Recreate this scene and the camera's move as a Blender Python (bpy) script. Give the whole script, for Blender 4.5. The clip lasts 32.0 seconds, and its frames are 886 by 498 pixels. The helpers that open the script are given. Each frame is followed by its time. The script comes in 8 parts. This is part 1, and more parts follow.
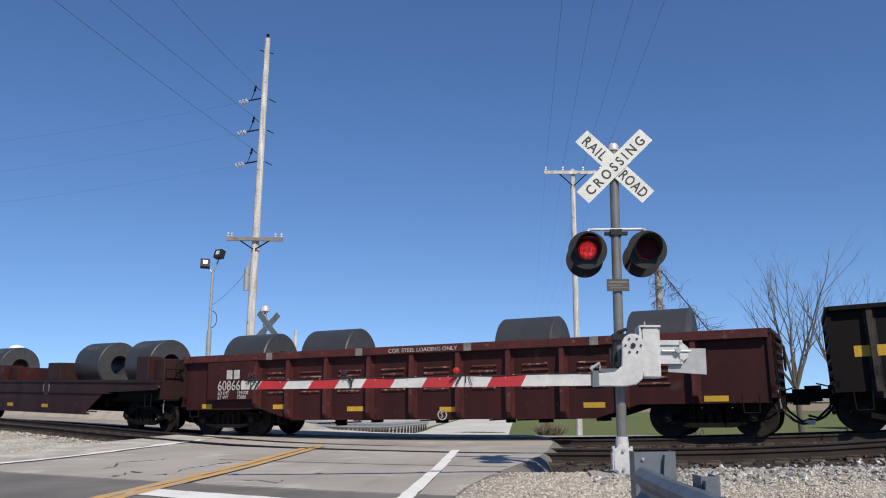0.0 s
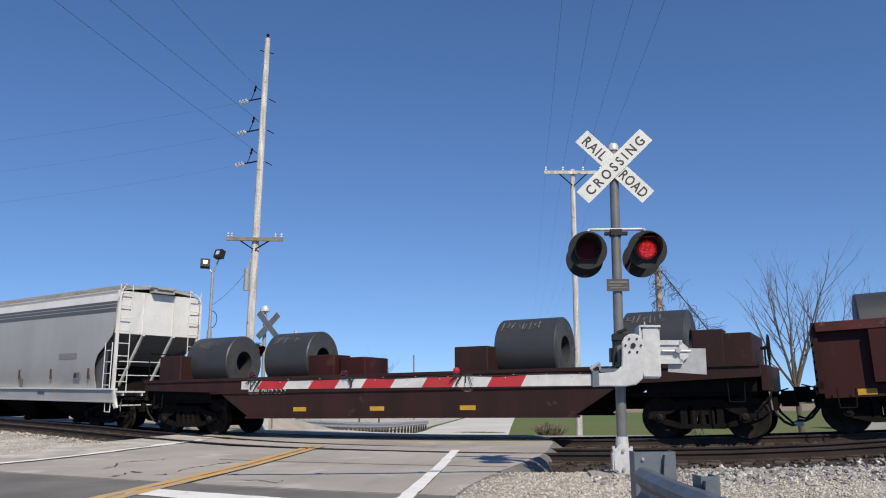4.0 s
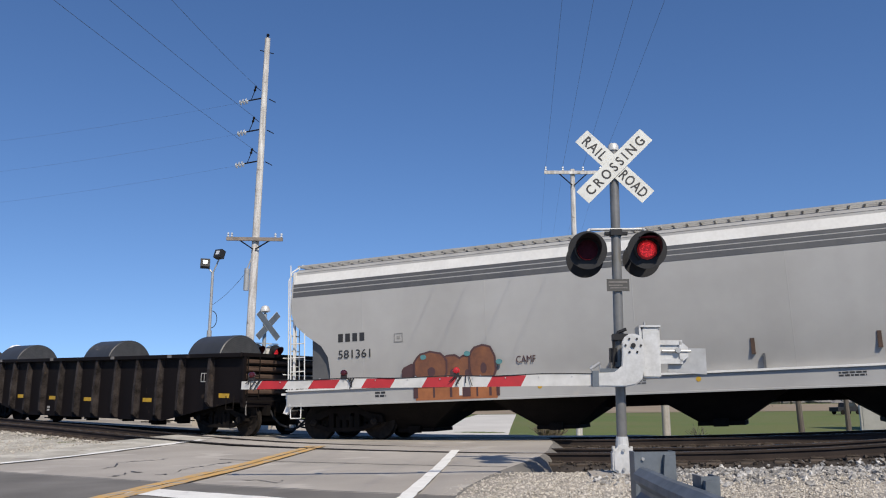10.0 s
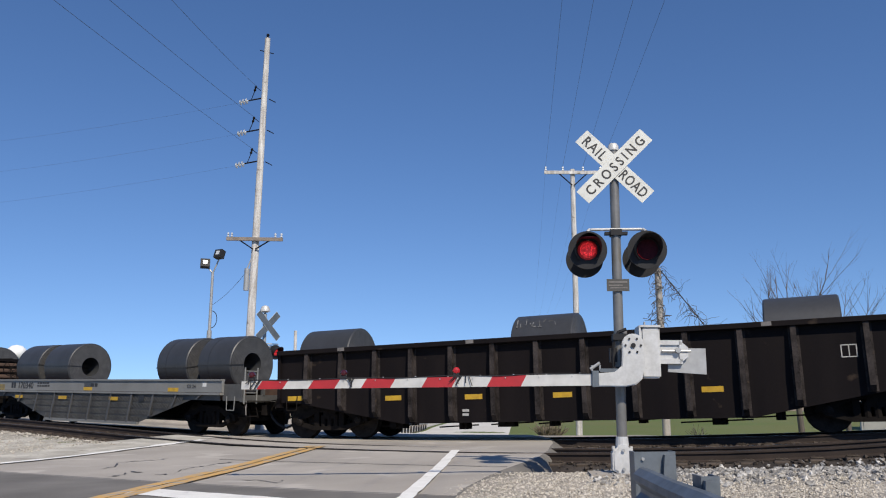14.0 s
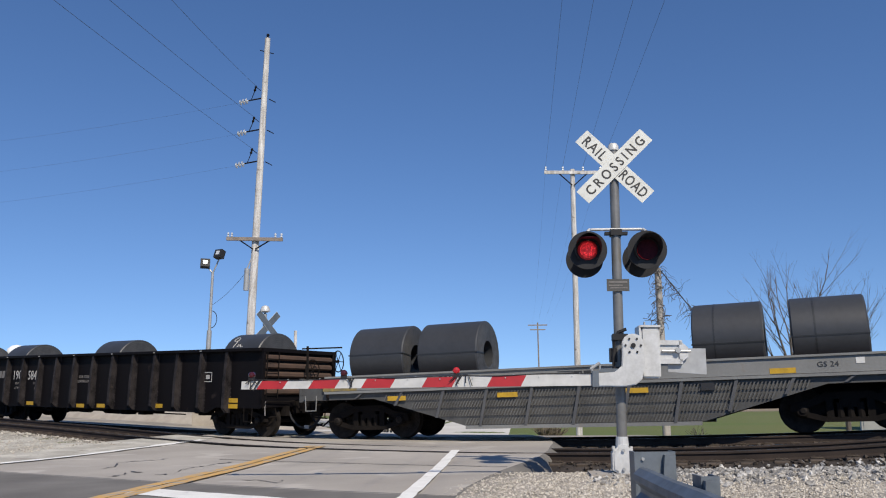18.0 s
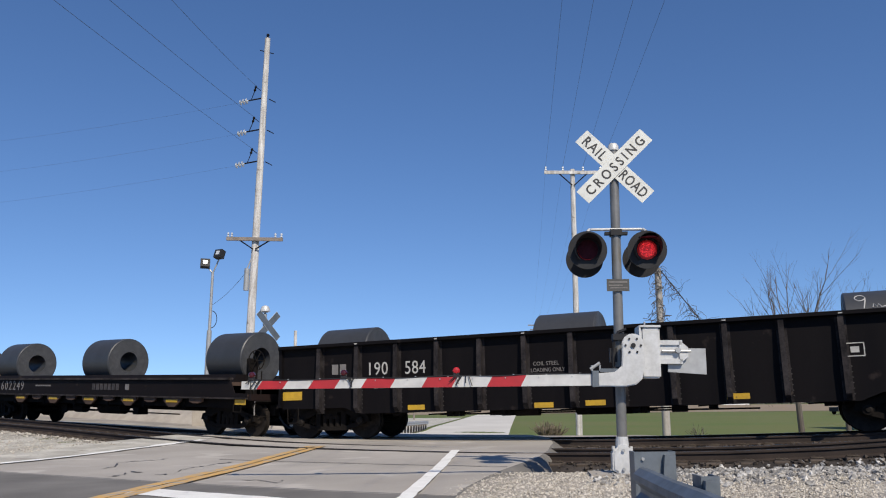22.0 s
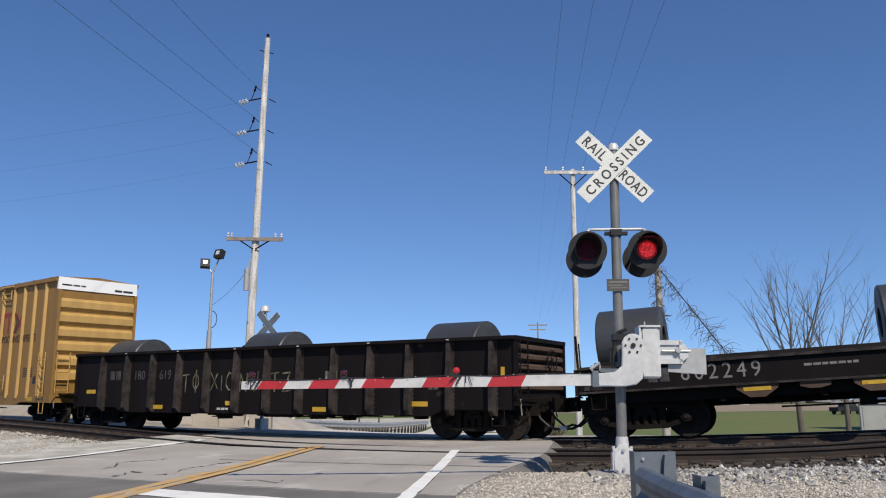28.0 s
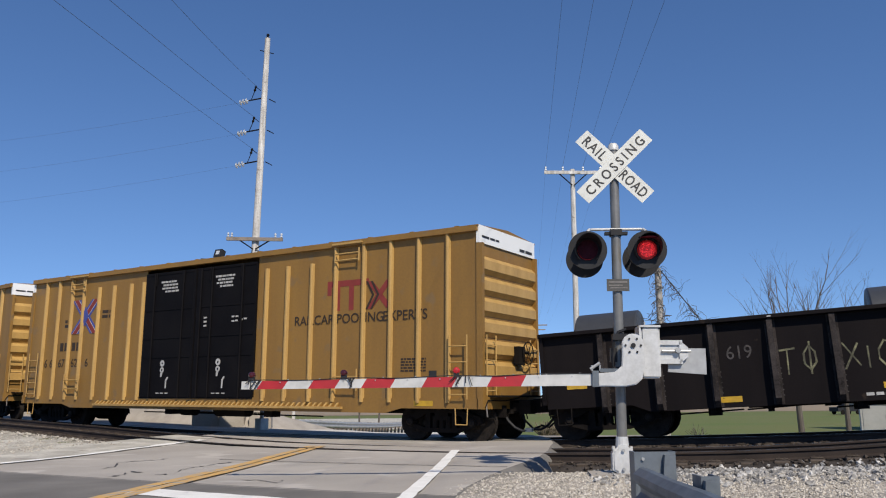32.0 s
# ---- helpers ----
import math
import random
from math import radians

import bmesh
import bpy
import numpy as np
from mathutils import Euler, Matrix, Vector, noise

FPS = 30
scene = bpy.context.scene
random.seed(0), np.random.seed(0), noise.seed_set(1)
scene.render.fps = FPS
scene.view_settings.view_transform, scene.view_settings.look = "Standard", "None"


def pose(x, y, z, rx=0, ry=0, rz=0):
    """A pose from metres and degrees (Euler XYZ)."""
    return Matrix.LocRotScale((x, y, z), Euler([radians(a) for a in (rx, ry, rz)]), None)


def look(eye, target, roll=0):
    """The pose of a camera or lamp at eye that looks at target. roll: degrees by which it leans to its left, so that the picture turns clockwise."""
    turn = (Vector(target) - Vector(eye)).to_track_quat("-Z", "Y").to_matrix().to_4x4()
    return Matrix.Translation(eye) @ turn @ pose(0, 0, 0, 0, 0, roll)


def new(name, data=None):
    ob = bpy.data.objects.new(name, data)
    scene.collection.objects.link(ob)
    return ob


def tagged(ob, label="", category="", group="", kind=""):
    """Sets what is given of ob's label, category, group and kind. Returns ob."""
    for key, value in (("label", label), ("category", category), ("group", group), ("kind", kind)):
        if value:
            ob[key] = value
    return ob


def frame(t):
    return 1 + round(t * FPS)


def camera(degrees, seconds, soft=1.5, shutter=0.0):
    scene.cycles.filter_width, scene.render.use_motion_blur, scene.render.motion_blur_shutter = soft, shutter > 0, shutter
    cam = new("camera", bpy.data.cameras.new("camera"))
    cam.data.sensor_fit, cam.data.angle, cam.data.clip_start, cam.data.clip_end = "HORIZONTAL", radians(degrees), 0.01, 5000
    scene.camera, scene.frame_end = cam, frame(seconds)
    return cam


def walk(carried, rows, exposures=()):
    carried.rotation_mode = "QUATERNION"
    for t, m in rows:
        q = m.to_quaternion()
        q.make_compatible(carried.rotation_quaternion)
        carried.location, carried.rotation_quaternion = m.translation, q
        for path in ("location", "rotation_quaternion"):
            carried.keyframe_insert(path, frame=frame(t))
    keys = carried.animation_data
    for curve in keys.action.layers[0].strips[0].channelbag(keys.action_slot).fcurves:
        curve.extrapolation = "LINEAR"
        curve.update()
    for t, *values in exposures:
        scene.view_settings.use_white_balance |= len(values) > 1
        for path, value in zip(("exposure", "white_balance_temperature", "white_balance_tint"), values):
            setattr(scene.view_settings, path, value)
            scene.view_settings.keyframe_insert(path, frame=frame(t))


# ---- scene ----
cam = camera(57.254, 32.0, soft=1.1)
EYE = (0, 0, 0.8765)
AIM = look(EYE, (0, math.cos(radians(10.751)), 0.8765 + math.sin(radians(10.751))), -0.574)
walk(cam, [(0.0, AIM), (32.0, AIM)])

# ---- daylight ----
SUN_FROM = Vector((0.358, -0.934, 0.949)).normalized()
world = bpy.data.worlds.new("sky")
scene.world = world
world.use_nodes = True
wn = world.node_tree.nodes
sky = wn.new("ShaderNodeTexSky")
sky.sky_type = "NISHITA"
sky.sun_disc = False
sky.sun_elevation = math.asin(SUN_FROM.z)
sky.sun_rotation = math.atan2(SUN_FROM.x, SUN_FROM.y)
sky.altitude = 1600
sky.air_density = 1.0
sky.dust_density = 0.0
sky.ozone_density = 2.2
deep = wn.new("ShaderNodeHueSaturation")
deep.inputs["Hue"].default_value = 0.506
deep.inputs["Saturation"].default_value = 1.17
wn["Background"].inputs["Strength"].default_value = 0.138
up_dir = wn.new("ShaderNodeTexCoord")
lift = wn.new("ShaderNodeVectorMath")
lift.operation = "ADD"
lift.inputs[1].default_value = (0, 0, 0.10)
unit = wn.new("ShaderNodeVectorMath")
unit.operation = "NORMALIZE"
world.node_tree.links.new(up_dir.outputs["Generated"], lift.inputs[0])
world.node_tree.links.new(lift.outputs[0], unit.inputs[0])
world.node_tree.links.new(unit.outputs[0], sky.inputs["Vector"])
world.node_tree.links.new(sky.outputs[0], deep.inputs["Color"])
world.node_tree.links.new(deep.outputs[0], wn["Background"].inputs["Color"])
sun_data = bpy.data.lights.new("sun", "SUN")
sun_data.energy, sun_data.angle, sun_data.color = 4.8, radians(0.53), (1.0, 0.91, 0.77)
sun = new("sun", sun_data)
sun.matrix_world = look(SUN_FROM * 60, (0, 0, 0))
scene.view_settings.exposure = 0.0

# ---- materials ----


def surface(name, base, var=None, rough=0.7, metal=0.0, fine=30.0, coarse=1.5, mix=0.5, bump=0.15, streak=0.0, spots=None, spot_at=0.62, island=0.0, dist=0.01, spec=0.5):
    """Two scales of colour variation, optional vertical streaks, optional blotches of a third colour, and a fine bump."""
    m = bpy.data.materials.new(name)
    m.use_nodes = True
    nt = m.node_tree
    n, link = nt.nodes, nt.links.new
    bsdf = n["Principled BSDF"]
    bsdf.inputs["Roughness"].default_value = rough
    bsdf.inputs["Metallic"].default_value = metal
    bsdf.inputs["Specular IOR Level"].default_value = spec
    var = var or tuple(c * 0.72 for c in base)
    tc = n.new("ShaderNodeTexCoord")
    n1 = n.new("ShaderNodeTexNoise")
    n1.inputs["Scale"].default_value, n1.inputs["Detail"].default_value = fine, 4
    n2 = n.new("ShaderNodeTexNoise")
    n2.inputs["Scale"].default_value, n2.inputs["Detail"].default_value = coarse, 5
    link(tc.outputs["Object"], n1.inputs["Vector"])
    if streak:
        mp = n.new("ShaderNodeMapping")
        mp.inputs["Scale"].default_value = (streak, streak, 0.12 * streak)
        link(tc.outputs["Object"], mp.inputs["Vector"])
        link(mp.outputs[0], n2.inputs["Vector"])
    else:
        link(tc.outputs["Object"], n2.inputs["Vector"])
    add = n.new("ShaderNodeMath")
    add.operation = "MULTIPLY_ADD"
    link(n1.outputs["Fac"], add.inputs[0])
    add.inputs[1].default_value = 0.45
    link(n2.outputs["Fac"], add.inputs[2])
    ramp = n.new("ShaderNodeMapRange")
    ramp.inputs["From Min"].default_value, ramp.inputs["From Max"].default_value = 0.5, 0.95
    ramp.inputs["To Max"].default_value = mix * 2
    ramp.clamp = True
    link(add.outputs[0], ramp.inputs["Value"])
    mx = n.new("ShaderNodeMix")
    mx.data_type = "RGBA"
    mx.inputs["A"].default_value, mx.inputs["B"].default_value = (*base, 1), (*var, 1)
    link(ramp.outputs[0], mx.inputs["Factor"])
    out = mx.outputs["Result"]
    if spots:
        n3 = n.new("ShaderNodeTexNoise")
        n3.inputs["Scale"].default_value, n3.inputs["Detail"].default_value = coarse * 2.3, 8
        link(tc.outputs["Object"], n3.inputs["Vector"])
        r3 = n.new("ShaderNodeMapRange")
        r3.inputs["From Min"].default_value, r3.inputs["From Max"].default_value = spot_at, spot_at + 0.07
        link(n3.outputs["Fac"], r3.inputs["Value"])
        m3 = n.new("ShaderNodeMix")
        m3.data_type = "RGBA"
        m3.inputs["B"].default_value = (*spots, 1)
        link(out, m3.inputs["A"])
        link(r3.outputs[0], m3.inputs["Factor"])
        out = m3.outputs["Result"]
    if island:
        geo = n.new("ShaderNodeNewGeometry")
        obi = n.new("ShaderNodeObjectInfo")
        sm = n.new("ShaderNodeMath")
        sm.operation = "ADD"
        link(geo.outputs["Random Per Island"], sm.inputs[0])
        link(obi.outputs["Random"], sm.inputs[1])
        mr = n.new("ShaderNodeMapRange")
        mr.inputs["From Max"].default_value = 2.0
        mr.inputs["To Min"].default_value, mr.inputs["To Max"].default_value = 1 - island, 1 + island
        link(sm.outputs[0], mr.inputs["Value"])
        hs = n.new("ShaderNodeHueSaturation")
        link(mr.outputs[0], hs.inputs["Value"])
        link(out, hs.inputs["Color"])
        out = hs.outputs["Color"]
    link(out, bsdf.inputs["Base Color"])
    rr = n.new("ShaderNodeMapRange")
    rr.inputs["To Min"].default_value, rr.inputs["To Max"].default_value = max(0.05, rough - 0.12), min(1, rough + 0.12)
    link(n2.outputs["Fac"], rr.inputs["Value"])
    link(rr.outputs[0], bsdf.inputs["Roughness"])
    if bump:
        bp = n.new("ShaderNodeBump")
        bp.inputs["Strength"].default_value, bp.inputs["Distance"].default_value = bump, dist
        link(n1.outputs["Fac"], bp.inputs["Height"])
        link(bp.outputs[0], bsdf.inputs["Normal"])
    return m


def glow(name, colour, strength, core=0.13):
    """A lit lens: a grid of small bright points, strongest in the middle."""
    m = bpy.data.materials.new(name)
    m.use_nodes = True
    n, link = m.node_tree.nodes, m.node_tree.links.new
    b = n["Principled BSDF"]
    b.inputs["Base Color"].default_value = (colour[0] * .25, colour[1] * .25, colour[2] * .25, 1)
    b.inputs["Emission Color"].default_value = (*colour, 1)
    b.inputs["Roughness"].default_value = 0.5
    tc = n.new("ShaderNodeTexCoord")
    vor = n.new("ShaderNodeTexVoronoi")
    vor.inputs["Scale"].default_value = 62
    vor.inputs["Randomness"].default_value = 0.25
    dots = n.new("ShaderNodeMapRange")
    dots.inputs["From Min"].default_value, dots.inputs["From Max"].default_value = 0.12, 0.42
    dots.inputs["To Min"].default_value, dots.inputs["To Max"].default_value = 3.4, 0.28
    far_ = n.new("ShaderNodeVectorMath")
    far_.operation = "LENGTH"
    fall = n.new("ShaderNodeMapRange")
    fall.inputs["From Min"].default_value, fall.inputs["From Max"].default_value = 0.02, core
    fall.inputs["To Min"].default_value, fall.inputs["To Max"].default_value = strength, strength * 0.12
    mul = n.new("ShaderNodeMath")
    mul.operation = "MULTIPLY"
    link(tc.outputs["Object"], vor.inputs["Vector"])
    link(tc.outputs["Object"], far_.inputs[0])
    link(vor.outputs["Distance"], dots.inputs["Value"])
    link(far_.outputs["Value"], fall.inputs["Value"])
    link(dots.outputs[0], mul.inputs[0])
    link(fall.outputs[0], mul.inputs[1])
    link(mul.outputs[0], b.inputs["Emission Strength"])
    return m


M = dict(
    asphalt=surface("asphalt", (0.43, 0.393, 0.347), (0.285, 0.26, 0.23), 0.9, fine=60, coarse=0.35, bump=0.3, dist=0.004, spots=(0.45, 0.415, 0.37), spot_at=0.6, spec=0.2),
    asphalt_dark=surface("dark_asphalt", (0.195, 0.182, 0.165), (0.128, 0.120, 0.110), 0.88, fine=70, coarse=0.9, bump=0.3, dist=0.004, spec=0.2),
    tar=surface("tar", (0.05, 0.05, 0.05), rough=0.6, fine=40, coarse=2),
    road_far=surface("pale_road", (0.60, 0.57, 0.51), (0.48, 0.45, 0.40), 0.95, fine=20, coarse=0.2),
    paint_white=surface("white_road_paint", (0.86, 0.84, 0.79), (0.70, 0.68, 0.63), 0.7, fine=50, coarse=4, spots=(0.5, 0.47, 0.42), spot_at=0.65),
    paint_yellow=surface("yellow_road_paint", (0.62, 0.36, 0.10), (0.48, 0.31, 0.13), 0.75, fine=50, coarse=2.6, spots=(0.37, 0.32, 0.25), spot_at=0.535),
    gravel=surface("gravel", (0.44, 0.40, 0.345), (0.26, 0.235, 0.20), 0.95, fine=24, coarse=0.7, mix=0.75, bump=0.8, dist=0.03, spec=0.2),
    sandy=surface("sandy_gravel", (0.60, 0.57, 0.50), (0.37, 0.345, 0.295), 0.95, fine=30, coarse=1.1, mix=0.7, bump=0.8, dist=0.03, spec=0.2, spots=(0.25, 0.225, 0.19), spot_at=0.62),
    ballast=surface("ballast", (0.085, 0.070, 0.058), (0.035, 0.029, 0.025), 0.95, fine=26, coarse=1.2, mix=0.8, bump=0.9, dist=0.04, spec=0.2),
    stone=surface("ballast_stone", (0.46, 0.44, 0.41), (0.10, 0.094, 0.088), 0.9, fine=40, coarse=9, island=0.95, bump=0.2, spec=0.2),
    stone_dark=surface("oily_ballast_stone", (0.085, 0.068, 0.055), (0.04, 0.033, 0.028), 0.9, fine=40, coarse=9, island=0.6, bump=0.2, spec=0.2),
    pebble=surface("gravel_stone", (0.52, 0.475, 0.41), (0.30, 0.272, 0.23), 0.9, fine=40, coarse=9, island=0.55, bump=0.2, spec=0.2),
    grass=surface("grass_field", (0.098, 0.140, 0.036), (0.14, 0.145, 0.055), 0.95, fine=9, coarse=0.06, mix=0.6, bump=0.6, dist=0.05, spec=0.2),
    straw=surface("dry_grass", (0.20, 0.165, 0.12), (0.12, 0.10, 0.075), 0.95, fine=12, coarse=0.5, bump=0.5, dist=0.05, spec=0.2),
    blade=surface("grass_blade", (0.12, 0.15, 0.05), (0.2, 0.17, 0.08), 0.9, island=0.4, bump=0),
    post_steel=surface("galvanised_post", (0.20, 0.195, 0.185), (0.145, 0.142, 0.135), 0.4, metal=0.25, fine=16, coarse=5, bump=0.04),
    tan=surface("bare_field", (0.30, 0.235, 0.16), (0.22, 0.175, 0.12), 0.95, fine=3, coarse=0.03, bump=0.3, dist=0.05, spec=0.2),
    tie=surface("wooden_tie", (0.10, 0.078, 0.06), (0.055, 0.044, 0.036), 0.9, fine=30, coarse=3, streak=2, island=0.3, spec=0.2),
    rail=surface("rail_steel", (0.052, 0.038, 0.031), (0.027, 0.021, 0.018), 0.75, metal=0.0, fine=60, coarse=2, spec=0.2),
    rail_top=surface("rail_head", (0.42, 0.40, 0.38), (0.3, 0.28, 0.26), 0.32, metal=0.9, fine=60, coarse=1, bump=0.02),
    galv=surface("galvanised_steel", (0.42, 0.42, 0.415), (0.31, 0.31, 0.305), 0.5, metal=0.35, fine=16, coarse=5, bump=0.05),
    guard=surface("weathered_guardrail", (0.155, 0.175, 0.195), (0.10, 0.115, 0.13), 0.5, metal=0.35, fine=25, coarse=4, bump=0.08, spots=(0.16, 0.15, 0.14), spot_at=0.68),
    silver=surface("aluminium_paint", (0.60, 0.595, 0.58), (0.44, 0.435, 0.42), 0.38, metal=0.12, fine=30, coarse=6, bump=0.05, spots=(0.42, 0.40, 0.36), spot_at=0.7),
    sign_white=surface("sign_sheeting", (0.65, 0.655, 0.615), (0.55, 0.55, 0.515), 0.5, fine=12, coarse=4, bump=0.02),
    arm_white=surface("gate_arm_white", (0.55, 0.545, 0.53), (0.43, 0.425, 0.41), 0.5, fine=12, coarse=5, bump=0.02),
    arm_red=surface("gate_arm_red", (0.40, 0.018, 0.024), (0.32, 0.016, 0.022), 0.5, fine=12, coarse=5, bump=0.02),
    black=surface("black_enamel", (0.018, 0.018, 0.02), (0.028, 0.028, 0.03), 0.55, fine=30, coarse=4, bump=0.04, spec=0.2),
    letter=surface("black_lettering", (0.025, 0.025, 0.027), rough=0.6, bump=0),
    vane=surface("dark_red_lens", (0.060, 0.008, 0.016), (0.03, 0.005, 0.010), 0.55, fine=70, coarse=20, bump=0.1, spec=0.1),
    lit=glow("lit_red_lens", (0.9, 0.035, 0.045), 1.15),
    lit_small=glow("lit_arm_lens", (0.9, 0.024, 0.035), 0.6, 50.0),
    lens=surface("red_lens", (0.07, 0.008, 0.011), (0.045, 0.006, 0.008), 0.25, fine=60, coarse=12, bump=0.1),
    wood=surface("weathered_pole_wood", (0.70, 0.68, 0.655), (0.36, 0.335, 0.31), 0.9, fine=18, coarse=1.6, streak=5, mix=0.6, bump=0.5, spots=(0.24, 0.21, 0.18), spot_at=0.66),
    wood_mid=surface("grey_brown_pole_wood", (0.44, 0.41, 0.375), (0.29, 0.265, 0.24), 0.9, fine=18, coarse=1.6, streak=5, mix=0.5, bump=0.4),
    wood_dark=surface("brown_crossarm_wood", (0.27, 0.225, 0.19), (0.17, 0.14, 0.115), 0.9, fine=25, coarse=3, bump=0.3),
    porcelain=surface("porcelain", (0.62, 0.64, 0.66), rough=0.25, fine=5, coarse=3, bump=0),
    wire=surface("wire", (0.05, 0.055, 0.065), rough=0.6, bump=0),
    concrete=surface("concrete", (0.40, 0.36, 0.31), (0.28, 0.25, 0.215), 0.9, fine=22, coarse=1.5, bump=0.3),
    bark=surface("bark", (0.125, 0.105, 0.088), (0.075, 0.063, 0.053), 0.95, fine=30, coarse=4, streak=4, bump=0.4),
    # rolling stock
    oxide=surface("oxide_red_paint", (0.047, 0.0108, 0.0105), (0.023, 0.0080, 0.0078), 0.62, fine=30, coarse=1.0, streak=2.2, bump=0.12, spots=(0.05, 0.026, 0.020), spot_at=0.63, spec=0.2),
    # sunlight caught by stakes and chords put into brighter oxide, with rusty spots
    oxide_rib=surface("sunlit_oxide_stake_paint", (0.086, 0.022, 0.020), (0.048, 0.014, 0.013), 0.6, fine=24, coarse=3.0, bump=0.15, spots=(0.13, 0.06, 0.045), spot_at=0.63, spec=0.25),
    # highlights on the louvres put into paler paint and rusty pale blotches
    louvre=surface("highlit_louvre_paint", (0.09, 0.03, 0.026), (0.05, 0.019, 0.017), 0.5, fine=24, coarse=4.0, bump=0.1, spots=(0.24, 0.15, 0.12), spot_at=0.55, spec=0.3),
    oxide_dark=surface("dirty_brown_paint", (0.020, 0.0098, 0.0088), (0.0125, 0.008, 0.0074), 0.66, fine=30, coarse=1.0, streak=2.2, bump=0.12, spots=(0.06, 0.035, 0.024), spot_at=0.70, spec=0.2),
    maroon=surface("grimy_maroon_paint", (0.040, 0.0150, 0.0135), (0.020, 0.0105, 0.0098), 0.6, fine=30, coarse=1.0, streak=2.2, bump=0.12, spots=(0.075, 0.040, 0.028), spot_at=0.66, spec=0.25),
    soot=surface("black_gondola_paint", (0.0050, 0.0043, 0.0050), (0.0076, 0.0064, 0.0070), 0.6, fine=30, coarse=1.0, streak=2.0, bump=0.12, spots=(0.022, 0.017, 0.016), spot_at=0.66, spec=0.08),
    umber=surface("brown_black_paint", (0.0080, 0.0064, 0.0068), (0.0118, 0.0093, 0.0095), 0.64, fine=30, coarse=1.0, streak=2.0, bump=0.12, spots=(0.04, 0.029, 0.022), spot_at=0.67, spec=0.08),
    # sunlight caught by the side stakes put into paler black and brown
    soot_rib=surface("sunlit_black_stake_paint", (0.044, 0.038, 0.038), (0.008, 0.0070, 0.0076), 0.6, fine=24, coarse=3.0, bump=0.15, spots=(0.05, 0.04, 0.033), spot_at=0.64, spec=0.1),
    umber_rib=surface("sunlit_brown_stake_paint", (0.060, 0.050, 0.047), (0.012, 0.010, 0.0095), 0.64, fine=24, coarse=3.0, bump=0.15, spots=(0.06, 0.044, 0.034), spot_at=0.64, spec=0.1),
    rust=surface("rusty_steel", (0.10, 0.062, 0.045), (0.06, 0.042, 0.034), 0.8, fine=25, coarse=2.2, bump=0.2, spec=0.2),
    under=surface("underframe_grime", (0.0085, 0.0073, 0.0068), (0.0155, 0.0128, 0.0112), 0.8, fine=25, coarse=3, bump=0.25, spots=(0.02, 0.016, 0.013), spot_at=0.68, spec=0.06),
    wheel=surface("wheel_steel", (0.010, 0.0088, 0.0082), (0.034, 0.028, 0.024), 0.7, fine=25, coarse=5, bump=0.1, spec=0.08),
    coil=surface("rolled_steel", (0.058, 0.060, 0.064), (0.042, 0.043, 0.046), 0.46, metal=0.3, fine=10, coarse=0.9, bump=0.03),
    coil_end=surface("coil_edge", (0.105, 0.102, 0.10), (0.06, 0.059, 0.059), 0.55, metal=0.3, fine=60, coarse=5, bump=0.25),
    band=surface("steel_strap", (0.025, 0.026, 0.028), rough=0.45, bump=0),
    hopper=surface("light_grey_hopper_paint", (0.38, 0.372, 0.357), (0.315, 0.307, 0.292), 0.42, fine=2.2, coarse=0.5, streak=0.9, bump=0.0, spots=(0.40, 0.37, 0.33), spot_at=0.70),
    hopper_white=surface("off_white_paint", (0.70, 0.69, 0.66), (0.57, 0.555, 0.525), 0.5, fine=14, coarse=1.2, bump=0.05, spots=(0.36, 0.30, 0.24), spot_at=0.7),
    stripe=surface("dark_grey_stripe_and_shade", (0.07, 0.07, 0.072), (0.095, 0.094, 0.094), 0.5, fine=14, coarse=2, bump=0.03),
    roof_grey=surface("roof_grey", (0.40, 0.395, 0.38), (0.28, 0.27, 0.255), 0.7, fine=18, coarse=1.5, bump=0.15),
    graf_orange=surface("orange_spray_paint", (0.34, 0.125, 0.045), (0.24, 0.085, 0.032), 0.6, fine=10, coarse=3, bump=0.0),
    graf_dark=surface("dark_maroon_spray_paint", (0.075, 0.035, 0.035), rough=0.6, bump=0.0),
    graf_teal=surface("teal_spray_paint", (0.09, 0.24, 0.25), rough=0.6, bump=0.0),
    graf_pale=surface("pale_spray_paint", (0.25, 0.24, 0.13), (0.06, 0.056, 0.035), rough=0.7, mix=0.7, fine=40, coarse=5, bump=0.0),
    graf_brown=surface("maroon_brown_spray_paint", (0.21, 0.084, 0.036), (0.115, 0.046, 0.028), 0.6, fine=10, coarse=3, bump=0.0),
    stencil_grey=surface("grey_small_lettering", (0.20, 0.197, 0.19), (0.26, 0.255, 0.245), 0.6, fine=25, coarse=6, bump=0.0),
    chalk=surface("rubbed_chalk", (0.20, 0.20, 0.20), (0.07, 0.07, 0.072), 0.85, mix=0.7, fine=30, coarse=8, bump=0.0),
    stencil=surface("white_stencil_paint", (0.50, 0.487, 0.465), (0.30, 0.288, 0.27), 0.7, fine=25, coarse=6, bump=0.0),
    stencil_dim=surface("faded_stencil_paint", (0.21, 0.195, 0.185), (0.12, 0.11, 0.105), 0.75, fine=25, coarse=6, bump=0.0),
    stencil_faint=surface("rubbed_stencil_paint", (0.085, 0.072, 0.07), (0.03, 0.026, 0.025), 0.75, fine=25, coarse=6, mix=0.7, bump=0.0),
